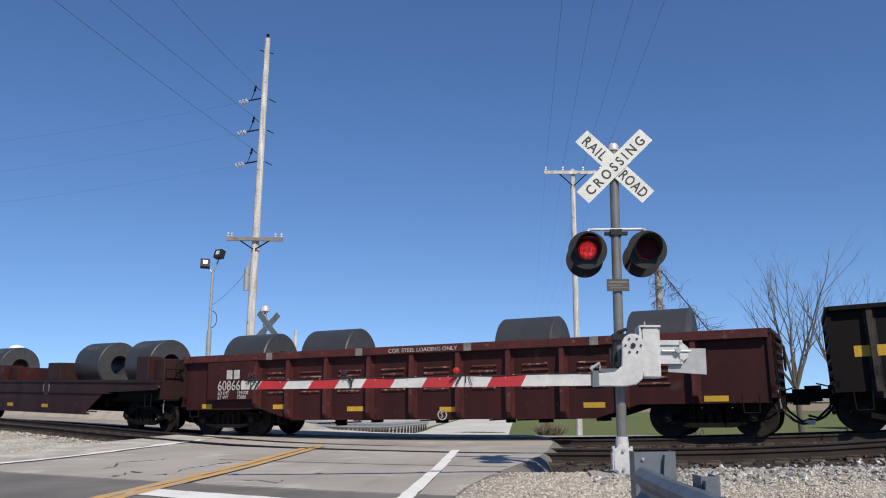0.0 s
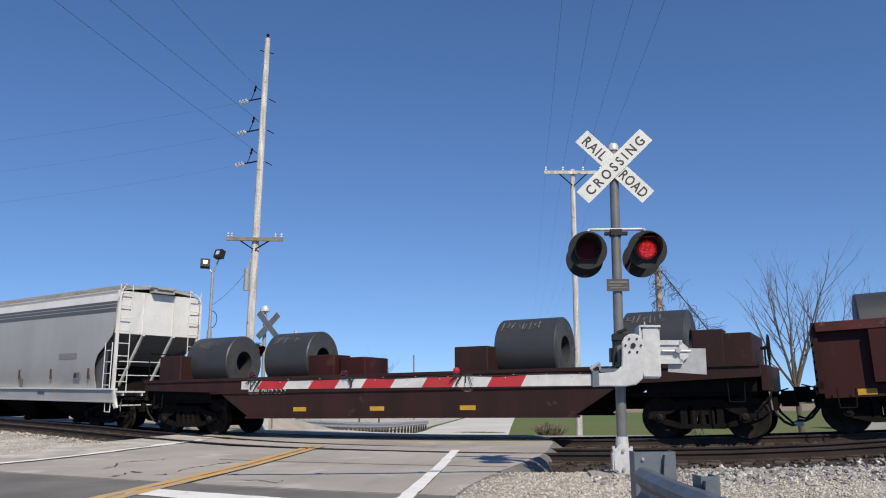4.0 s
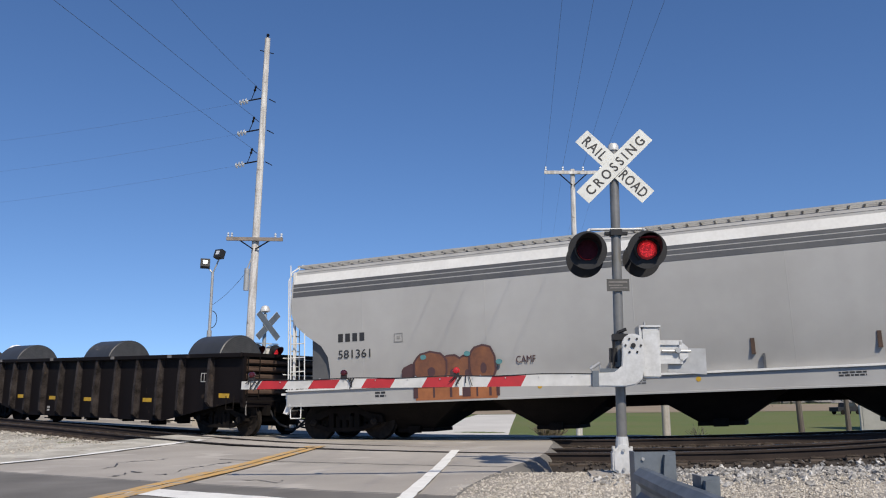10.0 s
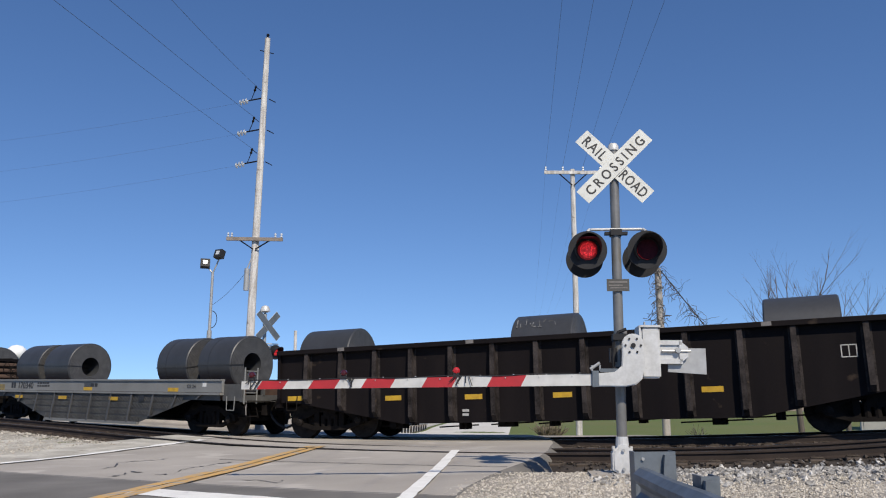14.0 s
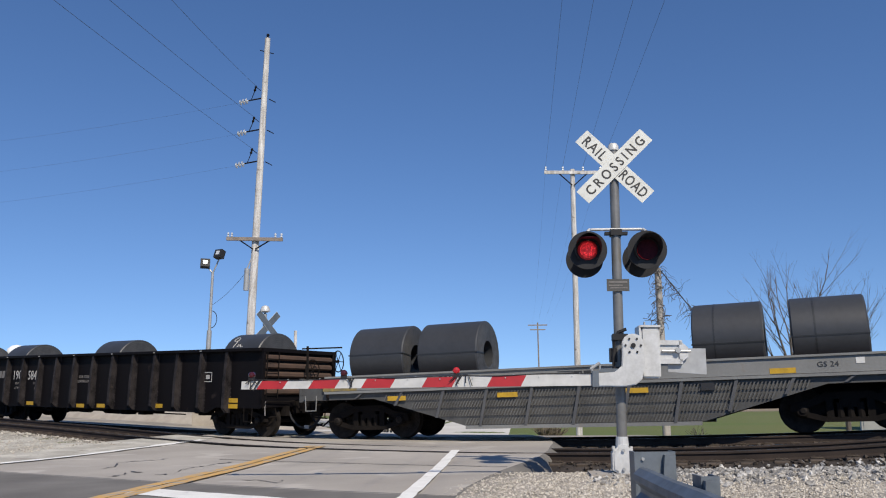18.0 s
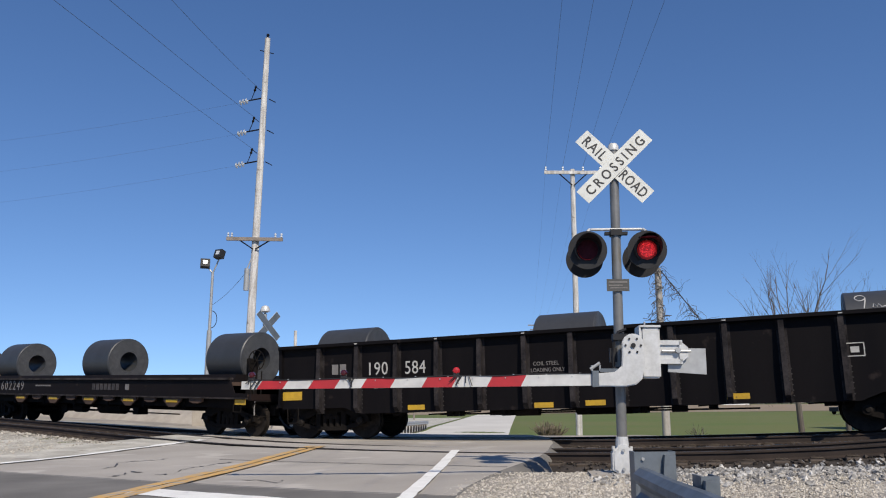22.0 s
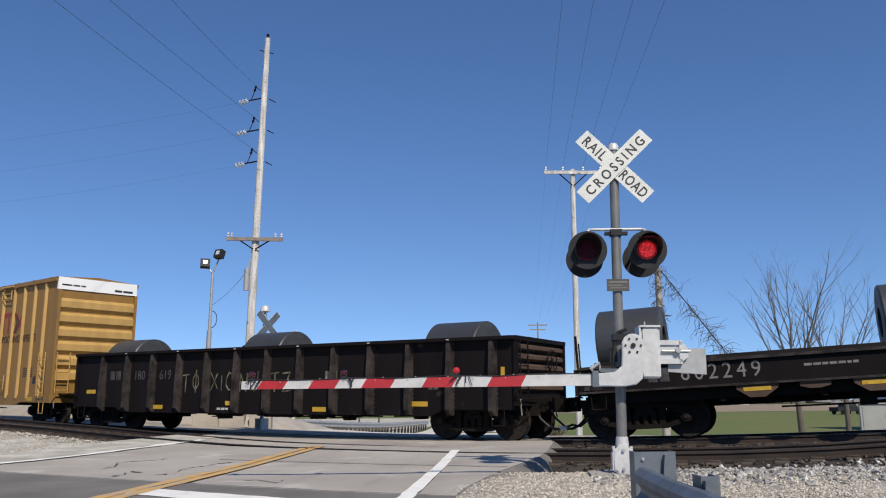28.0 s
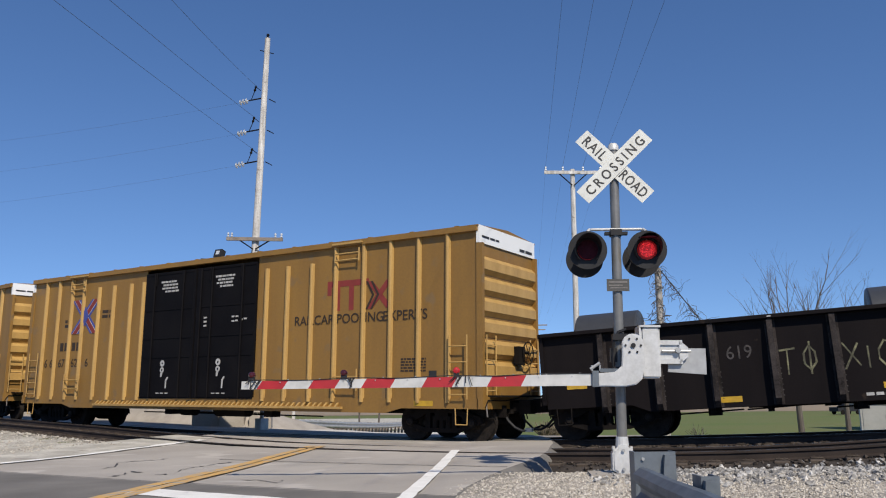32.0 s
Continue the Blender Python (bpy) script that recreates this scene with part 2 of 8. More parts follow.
    reflect=surface("yellow_reflector", (0.55, 0.33, 0.02), (0.40, 0.24, 0.02), 0.5, fine=25, coarse=7, bump=0.0, spots=(0.22, 0.14, 0.03), spot_at=0.66),
    yellow_fade=surface("rubbed_yellow_spray_paint", (0.30, 0.21, 0.05), (0.16, 0.13, 0.07), 0.7, mix=0.7, fine=12, coarse=4, bump=0.0),
    coil_grey=surface("grey_coil_car_paint", (0.22, 0.22, 0.21), (0.16, 0.158, 0.15), 0.6, fine=20, coarse=0.9, bump=0.08, spots=(0.2, 0.17, 0.14), spot_at=0.66),
    skirt_grey=surface("grimy_grey_grating", (0.125, 0.122, 0.115), (0.062, 0.060, 0.056), 0.65, fine=20, coarse=1.2, streak=2.0, bump=0.1),
    mesh_grey=surface("grey_backing", (0.085, 0.084, 0.08), (0.05, 0.049, 0.047), 0.65, fine=20, coarse=2, bump=0.1),
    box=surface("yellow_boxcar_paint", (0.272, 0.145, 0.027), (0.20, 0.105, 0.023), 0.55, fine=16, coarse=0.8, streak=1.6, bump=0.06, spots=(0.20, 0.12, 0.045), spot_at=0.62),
    # sunlight on ribs put into a lighter yellow, also on end corrugations and fittings
    box_rib=surface("yellow_boxcar_sunlit_paint", (0.47, 0.29, 0.09), (0.36, 0.215, 0.065), 0.5, fine=16, coarse=1.6, streak=1.6, bump=0.05),
    door_black=surface("black_plug_door_paint", (0.0050, 0.0045, 0.0055), (0.0085, 0.0078, 0.0088), 0.65, fine=18, coarse=1.2, bump=0.08, spec=0.06),
    logo_red=surface("red_logo_paint", (0.24, 0.030, 0.022), (0.18, 0.026, 0.02), 0.6, fine=20, coarse=4, bump=0.0),
    logo_blue=surface("blue_logo_paint", (0.055, 0.075, 0.30), rough=0.6, bump=0.0),
    brown_text=surface("dark_brown_lettering", (0.035, 0.02, 0.01), rough=0.6, bump=0.0),
    # distance
    cladding=surface("pale_metal_cladding", (0.52, 0.56, 0.60), (0.44, 0.48, 0.52), 0.6, fine=5, coarse=0.5, bump=0.05),
    cabinet=surface("grey_cabinet_paint", (0.40, 0.40, 0.39), (0.33, 0.33, 0.32), 0.6, fine=10, coarse=2, bump=0.05),
    far_trees=surface("far_bare_woods", (0.20, 0.185, 0.17), (0.14, 0.13, 0.12), 0.95, fine=2, coarse=0.1, island=0.3, bump=0),
    tank_white=surface("white_tank_paint", (0.80, 0.80, 0.79), (0.72, 0.72, 0.71), 0.5, fine=0.5, coarse=0.1, bump=0),
    glass=surface("dark_glass", (0.03, 0.035, 0.04), rough=0.1, bump=0),
    roof_dark=surface("dark_roof", (0.10, 0.10, 0.105), rough=0.8, fine=5, coarse=0.5),
)

# ---- mesh tools ----


def part(name, bm, material, parent=None, label="", m=None, smooth=0.0):
    """Links a bmesh as one mesh object under a thing or a part."""
    me = bpy.data.meshes.new(name)
    bm.normal_update()
    bm.to_mesh(me)
    bm.free()
    me.materials.append(M[material])
    if smooth:
        me.polygons.foreach_set("use_smooth", [True] * len(me.polygons))
        me.set_sharp_from_angle(angle=radians(smooth))
    ob = new(name, me)
    if parent is not None:
        ob.parent = parent
    if m is not None:
        ob.matrix_basis = m
    if label:
        ob["label"] = label
    return ob


def thing(name, m, label, category, group="", kind=""):
    e = new(name)
    e.matrix_basis = m
    return tagged(e, label, category, group, kind)


def hexa(bm, p):
    """A solid from eight corners: four below, four above, both counter-clockwise."""
    v = [bm.verts.new(q) for q in p]
    for f in ((3, 2, 1, 0), (4, 5, 6, 7), (0, 1, 5, 4), (1, 2, 6, 5), (2, 3, 7, 6), (3, 0, 4, 7)):
        bm.faces.new([v[i] for i in f])


def box(bm, x0, x1, y0, y1, z0, z1):
    hexa(bm, [(x0, y0, z0), (x1, y0, z0), (x1, y1, z0), (x0, y1, z0), (x0, y0, z1), (x1, y0, z1), (x1, y1, z1), (x0, y1, z1)])


def prism(bm, outline, axis, lo, hi):
    """An outline of (u, v) pairs carried from lo to hi along x, y or z."""
    def at(u, v, w):
        return {"x": (w, u, v), "y": (u, w, v), "z": (u, v, w)}[axis]
    a = [bm.verts.new(at(u, v, lo)) for u, v in outline]
    b = [bm.verts.new(at(u, v, hi)) for u, v in outline]
    k = len(outline)
    fs = [bm.faces.new(a), bm.faces.new(b[::-1])]
    fs += [bm.faces.new((a[(i + 1) % k], a[i], b[i], b[(i + 1) % k])) for i in range(k)]
    bmesh.ops.recalc_face_normals(bm, faces=fs)


def rod(bm, p, q, r, r2=None, n=8, caps=True):
    """A round bar from p to q."""
    p, q = Vector(p), Vector(q)
    r2 = r if r2 is None else r2
    rot = (q - p).to_track_quat("Z", "Y").to_matrix()
    rings = []
    for c, rad in ((p, r), (q, r2)):
        rings.append([bm.verts.new(c + rot @ Vector((rad * math.cos(2 * math.pi * i / n), rad * math.sin(2 * math.pi * i / n), 0))) for i in range(n)])
    for i in range(n):
        j = (i + 1) % n
        bm.faces.new((rings[0][i], rings[0][j], rings[1][j], rings[1][i]))
    if caps:
        bm.faces.new(rings[0][::-1])
        bm.faces.new(rings[1])


def tube(bm, pts, radii, n=8):
    """One round tube through points; radii is a number or one for each point."""
    pts = [Vector(p) for p in pts]
    rad = radii if isinstance(radii, (list, tuple)) else [radii] * len(pts)
    rings = []
    for i, p in enumerate(pts):
        rot = (pts[min(i + 1, len(pts) - 1)] - pts[max(i - 1, 0)]).to_track_quat("Z", "Y").to_matrix()
        rings.append([bm.verts.new(p + rot @ Vector((rad[i] * math.cos(2 * math.pi * k / n), rad[i] * math.sin(2 * math.pi * k / n), 0))) for k in range(n)])
    for a, b in zip(rings, rings[1:]):
        for k in range(n):
            j = (k + 1) % n
            bm.faces.new((a[k], a[j], b[j], b[k]))
    bm.faces.new(rings[0][::-1])
    bm.faces.new(rings[-1])


def lathe(bm, outline, axis="z", at=(0, 0, 0), n=24, closed=False):
    """Turns an outline of (radius, height) pairs about an axis through at."""
    rings = []
    for r, h in outline:
        ring = []
        for i in range(n):
            c, s = r * math.cos(2 * math.pi * i / n), r * math.sin(2 * math.pi * i / n)
            o = {"z": (c, s, h), "y": (s, h, c), "x": (h, c, s)}[axis]
            ring.append(bm.verts.new((o[0] + at[0], o[1] + at[1], o[2] + at[2])))
        rings.append(ring)
    pairs = list(zip(rings, rings[1:])) + ([(rings[-1], rings[0])] if closed else [])
    fs = []
    for a, b in pairs:
        for i in range(n):
            j = (i + 1) % n
            fs.append(bm.faces.new((a[i], a[j], b[j], b[i])))
    if not closed:
        for ring in (rings[0], rings[-1]):
            fs.append(bm.faces.new(ring))
    bmesh.ops.recalc_face_normals(bm, faces=fs)


def solid(f, *args, **kw):
    bm = bmesh.new()
    f(bm, *args, **kw)
    return bm


def boxes(rows):
    bm = bmesh.new()
    for r in rows:
        box(bm, *r)
    return bm


def words(name, text, size, place, parent, material, squeeze=1.0, align="LEFT", spin=None, depth=0.004, gap=1.0, bold=0.0):
    """Lettering as a thin mesh, standing on the near side of its thing (or turned by spin)."""
    cu = bpy.data.curves.new(name, "FONT")
    cu.body, cu.size, cu.extrude, cu.align_x, cu.resolution_u, cu.space_character = text, size, depth, align, 3, gap
    cu.offset = bold
    tmp = bpy.data.objects.new(name, cu)
    me = bpy.data.meshes.new_from_object(tmp)
    bpy.data.objects.remove(tmp)
    bpy.data.curves.remove(cu)
    me.transform(Matrix.Diagonal((squeeze, 1, 1, 1)))
    me.materials.clear()
    me.materials.append(M[material])
    ob = new(name, me)
    ob.parent = parent
    ob.matrix_basis = Matrix.Translation(place) @ (spin or pose(0, 0, 0, 90, 0, 0))
    return ob


# ---- the line of the track ----
S_LO, S_HI, STEP = -46.0, 18.0, 0.25
KNOTS = np.array([-46, -34, -26, -19, -13, -8, -3, 2, 7, 12, 18, 26.0])


def glide(values):
    """The natural cubic curve through values at KNOTS, as a function."""
    v, h, n = np.array(values), np.diff(KNOTS), len(KNOTS)
    a, b = np.eye(n), np.zeros(n)
    for i in range(1, n - 1):
        a[i, i - 1:i + 2] = h[i - 1], 2 * (h[i - 1] + h[i]), h[i]
        b[i] = 6 * ((v[i + 1] - v[i]) / h[i] - (v[i] - v[i - 1]) / h[i - 1])
    m = np.linalg.solve(a, b)

    def at(s):
        s = np.clip(s, KNOTS[0], KNOTS[-1])
        i = np.clip(np.searchsorted(KNOTS, s) - 1, 0, n - 2)
        x0, x1, w = KNOTS[i], KNOTS[i + 1], h[i]
        return m[i] * (x1 - s) ** 3 / 6 / w + m[i + 1] * (s - x0) ** 3 / 6 / w + (v[i] / w - m[i] * w / 6) * (x1 - s) + (v[i + 1] / w - m[i + 1] * w / 6) * (s - x0)
    return at


heading = glide([radians(a) for a in (-44.63, -42.64, -40.85, -38.18, -35.79, -33.85, -29.48, -23.34, -21.70, -23.20, -23.52, -23.51)])
rail_height = glide((0.623, 0.585, 0.480, 0.333, 0.170, 0.055, -0.009, 0.001, 0.098, 0.307, 0.670, 1.124))
drift = glide((-0.826, -0.481, -0.208, 0.011, 0.055, 0.147, 0.218, 0.151, 0.165, 0.333, 0.531, 0.670))
_s = np.arange(S_LO, S_HI + 0.01, STEP)
_th = heading(_s)
_mid = (_th[1:] + _th[:-1]) / 2
_x = np.concatenate([[0], np.cumsum(np.cos(_mid) * STEP)])
_y = np.concatenate([[0], np.cumsum(np.sin(_mid) * STEP)])
_x, _y = _x - np.interp(0, _s, _x), _y - np.interp(0, _s, _y) + 21.3699
_z = rail_height(_s)


def track(s):
    """The middle of the track at rail-top height, s metres along it."""
    s = s + float(drift(s))
    c = min(max(s, S_LO), S_HI)
    h = float(np.interp(c, _s, _th))
    return Vector((np.interp(c, _s, _x) + (s - c) * math.cos(h), np.interp(c, _s, _y) + (s - c) * math.sin(h), np.interp(c, _s, _z)))


def beside(s, d, up=0.0):
    """A point d metres to the far side of the track's middle, up metres over the rail top."""
    a, b = track(s - 0.05), track(s + 0.05)
    u = (b - a).normalized()
    return track(s) + Vector((-u.y, u.x, 0)) * d + Vector((0, 0, up))


_fs = np.concatenate([np.arange(-400, -34, 4.0), np.arange(-34, 18, 0.5), np.arange(18, 400, 4.0)])
_fp = np.array([track(float(s)) for s in _fs])
_fd = np.gradient(_fp[:, :2], axis=0)
_fd /= np.linalg.norm(_fd, axis=1, keepdims=True)


def near_track(x, y):
    """Rail-top height at the nearest place of the track, the distance from it (positive on the far side) and the place along it."""
    i = int(np.argmin((_fp[:, 0] - x) ** 2 + (_fp[:, 1] - y) ** 2))
    rx, ry = x - _fp[i, 0], y - _fp[i, 1]
    return _fp[i, 2], -_fd[i, 1] * rx + _fd[i, 0] * ry, float(_fs[i])


def ease(a, b, v):
    k = min(max((v - a) / (b - a), 0), 1)
    return k * k * (3 - 2 * k)


def second(s):
    """The empty track on the near side: its distance from the first, and its rail tops over those of the first."""
    d = float(np.interp(s, (-20, -8, -3.5, -1.8, .9, 3.3, 5), (-2.7, -3.0, -3.3, -3.5, -3.9, -4.3, -4.4)))
    up = float(np.interp(s, (-40, -20, -11, -8.5, -6, -3.5, -1.8, .9, 3, 5, 7, 8.5, 9.5, 12, 20), (.27, .25, .18, .12, .06, .0, -.02, -.035, -.045, -.055, -.055, -.03, .01, .05, .12)))
    return d, up


def road_height(x, y):
    z, d, s = near_track(x, y)
    e = abs(d)
    if d > 0:
        return z * (1 - ease(4, 34, e)) - 0.28 * ease(9.5, 13, e) * (1 - ease(32, 50, e)) - 0.012 - 0.085 * ease(2.0, 7.0, e) - 0.035 * min(max(0, e - 3), 38)
    up = max(0, second(s)[1]) * ease(1.0, 2.6, e) * (1 - ease(4.6, 8.5, e))
    return z * (1 - ease(4, 45, e)) + up - 0.012 - 0.085 * min(max((e - 1) / 7.5, 0), 1)


def ground_height(x, y):
    z, d, s = near_track(x, y)
    e = abs(d)
    if d > 0:
        return road_height(x, y) - 0.03 - 0.30 * (1 - ease(1.4, 2.2, e)) - 0.12 * (1 - ease(7, 14, e))
    c = -second(s)[0]
    return road_height(x, y) - 0.03 - 0.36 * (1 - ease(c + 1.0, c + 2.2, e)) - 0.18 * ease(-1, 2, s) * (1 - ease(c + 2.9, c + 4.5, e))

# ---- ground, road and track ----
ROAD_AT, ROAD_TURN = Vector((-3.33, 14.2, 0)), radians(5.3)
ROAD_U = Vector((math.sin(ROAD_TURN), math.cos(ROAD_TURN), 0))
ROAD_V = Vector((math.cos(ROAD_TURN), -math.sin(ROAD_TURN), 0))


def on_road(along, across, up=0.0):
    p = ROAD_AT + ROAD_U * along + ROAD_V * across
    return (p.x, p.y, road_height(p.x, p.y) + up)


def sheet(name, rows, material, label, category, kind="structure", thick=0.0):
    """A strip of ground through rows of points; all rows have the same length."""
    bm = bmesh.new()
    grid = [[bm.verts.new(p) for p in row] for row in rows]
    for a, b in zip(grid, grid[1:]):
        for i in range(len(a) - 1):
            bm.faces.new((a[i], a[i + 1], b[i + 1], b[i]))
    bmesh.ops.recalc_face_normals(bm, faces=bm.faces[:])
    if sum(f.normal.z for f in bm.faces) < 0:
        bmesh.ops.reverse_faces(bm, faces=bm.faces[:])
    return tagged(part(name, bm, material, smooth=40), label, category, kind=kind)


def spread(lo, hi, core, step, grow=1.22):
    """Numbers close together within +-core and ever farther apart outside."""
    out = list(np.arange(-core, core + 0.01, step))
    d, v = step, core
    while v < hi:
        d *= grow
        v += d
        out.append(v)
    d, v = step, -core
    while v > lo:
        d *= grow
        v -= d
        out.insert(0, v)
    return out


gx = spread(-3800, 3800, 26, 0.8)
gy = [v + 16 for v in spread(-3800, 3800, 22, 0.8)]
sheet("ground", [[(x, y, ground_height(x, y)) for x in gx] for y in gy], "grass", "flat field of short green and dry grass round the crossing", "ground")

# gravel yards on the near side of the track, and a pale strip behind it
sheet("gravel_shoulder", [[(x, y, ground_height(x, y) + 0.022) for x in np.arange(-1.2, 24.1, 0.8)] for y in np.arange(-6, 22.1, 0.7)], "gravel", "pale crushed gravel beside the crossing", "gravel")
sheet("gravel_yard", [[(x, y, ground_height(x, y) + 0.022) for x in np.arange(-44, -5.5, 0.8)] for y in np.arange(-4, 44.1, 0.8)], "sandy", "pale sandy gravel beside the road", "gravel")
sheet("gravel_track_edge", [[(*beside(s, d)[:2], max(beside(s, d).z - drop - .2 * ease(4.0, 7.0, s), ground_height(*beside(s, d)[:2]) + .03)) for d, drop in ((2.3, .20), (2.9, .12), (4.0, .11), (5.2, .13), (6.4, .4))] for s in np.arange(-60, 7.1, 1.0)], "gravel", "pale gravel strip behind the track", "gravel")
sheet("dry_verge", [[(*beside(s, d)[:2], ground_height(*beside(s, d)[:2]) + 0.026 + bump * ease(-12, -13.5, s) * ease(-46, -42, s)) for d, bump in ((4.8, -.06), (5.2, .35), (5.7, .72), (7.5, .80), (10.0, -.05))] for s in np.arange(-46, -11.9, 1.0)], "concrete", "low bank of pale tan earth behind the track", "bank")

sheet("bare_field", [[(x, y, ground_height(x, y) + 0.05) for x in spread(-300, 420, 20, 8)] for y in (168, 190, 225, 280, 430)], "tan", "bare tan ploughed field far behind the track", "field")

# road
right_edge = [(-22, 3.9), (-7, 3.85), (-4.5, 3.95), (-2, 4.3), (0.5, 4.9), (2, 5.1), (3.5, 5.2), (4.5, 5.3), (6.5, 5.3), (8, 5.2), (10, 4.7), (12, 4.3), (16, 4.0), (90, 4.0)]
ra, rb = [p[0] for p in right_edge], [p[1] for p in right_edge]
left_edge = [(-22, -5.6), (-8, -4.95), (0, -4.75), (6, -4.45), (10, -4.6), (14, -5.0), (18, -4.6), (90, -4.4)]
la, lb = [p[0] for p in left_edge], [p[1] for p in left_edge]


def road_row(a, lo, hi, up, n=16):
    return [on_road(a, lo + (hi - lo) * i / n, up) for i in range(n + 1)]


road = sheet("road", [road_row(a, float(np.interp(a, la, lb)), float(np.interp(a, ra, rb)), 0.0, 22) for a in np.arange(-22, 17.01, 0.35)], "asphalt", "worn pale grey asphalt road over the crossing", "road")
rng = random.Random(17)
# crumbling road edges, with the shade on their drop put into dark asphalt
for way, ea, eb in ((1, ra, rb), (-1, la, lb)):
    rows = []
    for a in np.arange(-22, 17.01, 0.35):
        c0_ = float(np.interp(a, ea, eb))
        k = rng.uniform(.5, 1.3)
        rows.append([on_road(a, c0_ + way * o, z) for o, z in ((0, 0), (.05 * k, -.012), (.16 * k, -.09), (.24 * k, -.20), (.32, -.5))])
    sheet("road_edge", rows, "asphalt_dark", "broken asphalt edge of the road, its shade put into dark colour", "road")
sheet("gravel_yard_beyond", [[(p[0], p[1], ground_height(p[0], p[1]) + .03) for p in (on_road(a, c) for c in (-90, -70, -50, -38, -28, -20, -14, -10, -7, -4.6))] for a in np.arange(30, 120, 3.0)], "sandy", "pale gravel yard behind the track", "gravel")
sheet("far_road", [road_row(a, -4.0, 3.6, 0.0) for a in np.arange(17.0, 150.1, 2.0)], "road_far", "bleached pale road running on behind the crossing", "road")


def across_road(a0, c0, c1, w, up, name, material, label, category, skew=0.0):
    rows = [[on_road(a0 + skew * c + k, c, up) for k in np.linspace(0, w, max(2, int(abs(w) / .35)))] for c in np.linspace(c0, c1, 24)]
    return sheet(name, rows, material, label, category)


# older dark asphalt before the stop line, with its sealed joint
across_road(-3.38, -4.9, 3.95, -18.0, 0.012, "dark_pavement", "asphalt_dark", "older darker asphalt before the stop line", "road", -.517)
across_road(-3.38, -4.9, 3.95, 0.05, 0.016, "sealed_joint", "tar", "dark sealed joint across the asphalt", "joint", -.517)
across_road(0.58, -.9, 4.4, 0.045, 0.006, "sealed_joint", "tar", "dark sealed joint across the asphalt", "joint", -.46)
across_road(-4.07, 0.04, 3.2, -0.6, 0.018, "stop_line", "paint_white", "worn white stop line on dark asphalt", "road marking", -.586)
for name, near, away, w, a0, a1, mat, label in (
        ("edge_line", 3.44, 3.285, 0.17, -14, 2.6, "paint_white", "worn white edge line on the asphalt"),
        ("edge_line", -5.42, -3.64, 0.22, -7, 6.7, "paint_white", "worn white edge line on the asphalt"),
        ("centre_line", 0.085, -0.09, 0.185, -14, 4.8, "paint_yellow", "worn double yellow centre line"),
        ("centre_line", 0.29, 0.145, 0.185, -14, 4.8, "paint_yellow", "worn double yellow centre line")):
    rng = random.Random(name + str(near))
    rows = []
    for a in np.arange(a0, a1, 0.3):
        c = near + (away - near) * (a + 5.0) / 10.0 + rng.uniform(-.008, .008)
        rows.append([on_road(a, c - w / 2, 0.020), on_road(a, c + w / 2, 0.020)])
    sheet(name, rows, mat, label, "road marking")
# wandering cracks in the asphalt
rng = random.Random(5)
for line, w in (
        (((-5.54, 13.52), (-5.46, 13.88), (-5.80, 14.82), (-5.67, 15.04), (-5.41, 15.24), (-5.22, 15.36), (-5.24, 15.88)), 0.05),
        (((-4.80, 11.82), (-4.70, 12.19), (-4.82, 12.78), (-4.52, 12.63)), 0.05),
        (((-4.18, 12.11), (-4.03, 12.27), (-4.12, 13.13), (-4.07, 13.46), (-4.02, 13.69), (-3.87, 14.25), (-3.69, 14.66)), 0.05),
        (((-3.36, 11.27), (-3.25, 11.41), (-3.14, 11.59)), 0.03),
        (((-2.67, 11.09), (-2.47, 11.03), (-2.12, 10.60), (-2.11, 11.06)), 0.03),
):
    rows = []
    for (x0, y0), (x1, y1) in zip(line, line[1:]):
        for k in range(4):
            x, y = x0 + (x1 - x0) * k / 4 + rng.uniform(-.03, .03), y0 + (y1 - y0) * k / 4 + rng.uniform(-.05, .05)
            ww = w * rng.uniform(.35, 1.25)
            z = road_height(x, y) + .008
            rows.append([(x, y - ww, z), (x, y + ww, z)])
    sheet("road_crack", rows, "tar", "dark wandering crack in the asphalt", "crack")
# sandy gravel creeping over the road's edge outside the edge line
rows = []
for a in np.arange(-3.0, 8.3, .25):
    c = -5.42 + 1.78 * (a + 5.0) / 10.0 - .12
    rows.append([on_road(a, c - rng.uniform(0, .10), .009)] + [on_road(a, c - q, .012) for q in (.35, .7, 1.1, 1.6)])
sheet("sandy_gravel_edge", rows, "sandy", "pale sandy gravel along the edge of the road", "gravel")

# ballast bed, ties, rails
def bed(s):
    """Cross-section of the ballast under both tracks: (distance, height over the first track's rails)."""
    c, up = second(s)
    lo = up - .19
    return ((c - 3.0, up - .45), (c - 2.2, up - .36), (c - 1.6, up - .27), (c - 1.28, lo), (c, lo), (min(c + 1.3, -1.5), (lo - .19) / 2), (-1.28, -.19), (0, -.185), (1.2, -.17), (1.8, -.2), (2.4, -.24))


def bed_height(s, d):
    rows = bed(s)
    return float(np.interp(d, [r[0] for r in rows], [r[1] for r in rows]))


sheet("ballast", [[tuple(beside(s, d, z + 0.012 * math.sin(s * 3.1 + d * 5))) for d, z in bed(s)] for s in np.arange(-160, 140.1, 0.5)], "ballast", "dark oily stone ballast under the tracks", "ballast")
RAIL = [(-.07, -.17), (.07, -.17), (.07, -.155), (.012, -.135), (.012, -.045), (.036, -.035), (.036, -.008), (.028, -.001), (-.028, -.001), (-.036, -.008), (-.036, -.035), (-.012, -.045), (-.012, -.135), (-.07, -.155)]
stations = list(np.arange(-160, -34, 3.0)) + list(np.arange(-34, 18, 0.5)) + list(np.arange(18, 140, 3.0))
tie_mesh = None


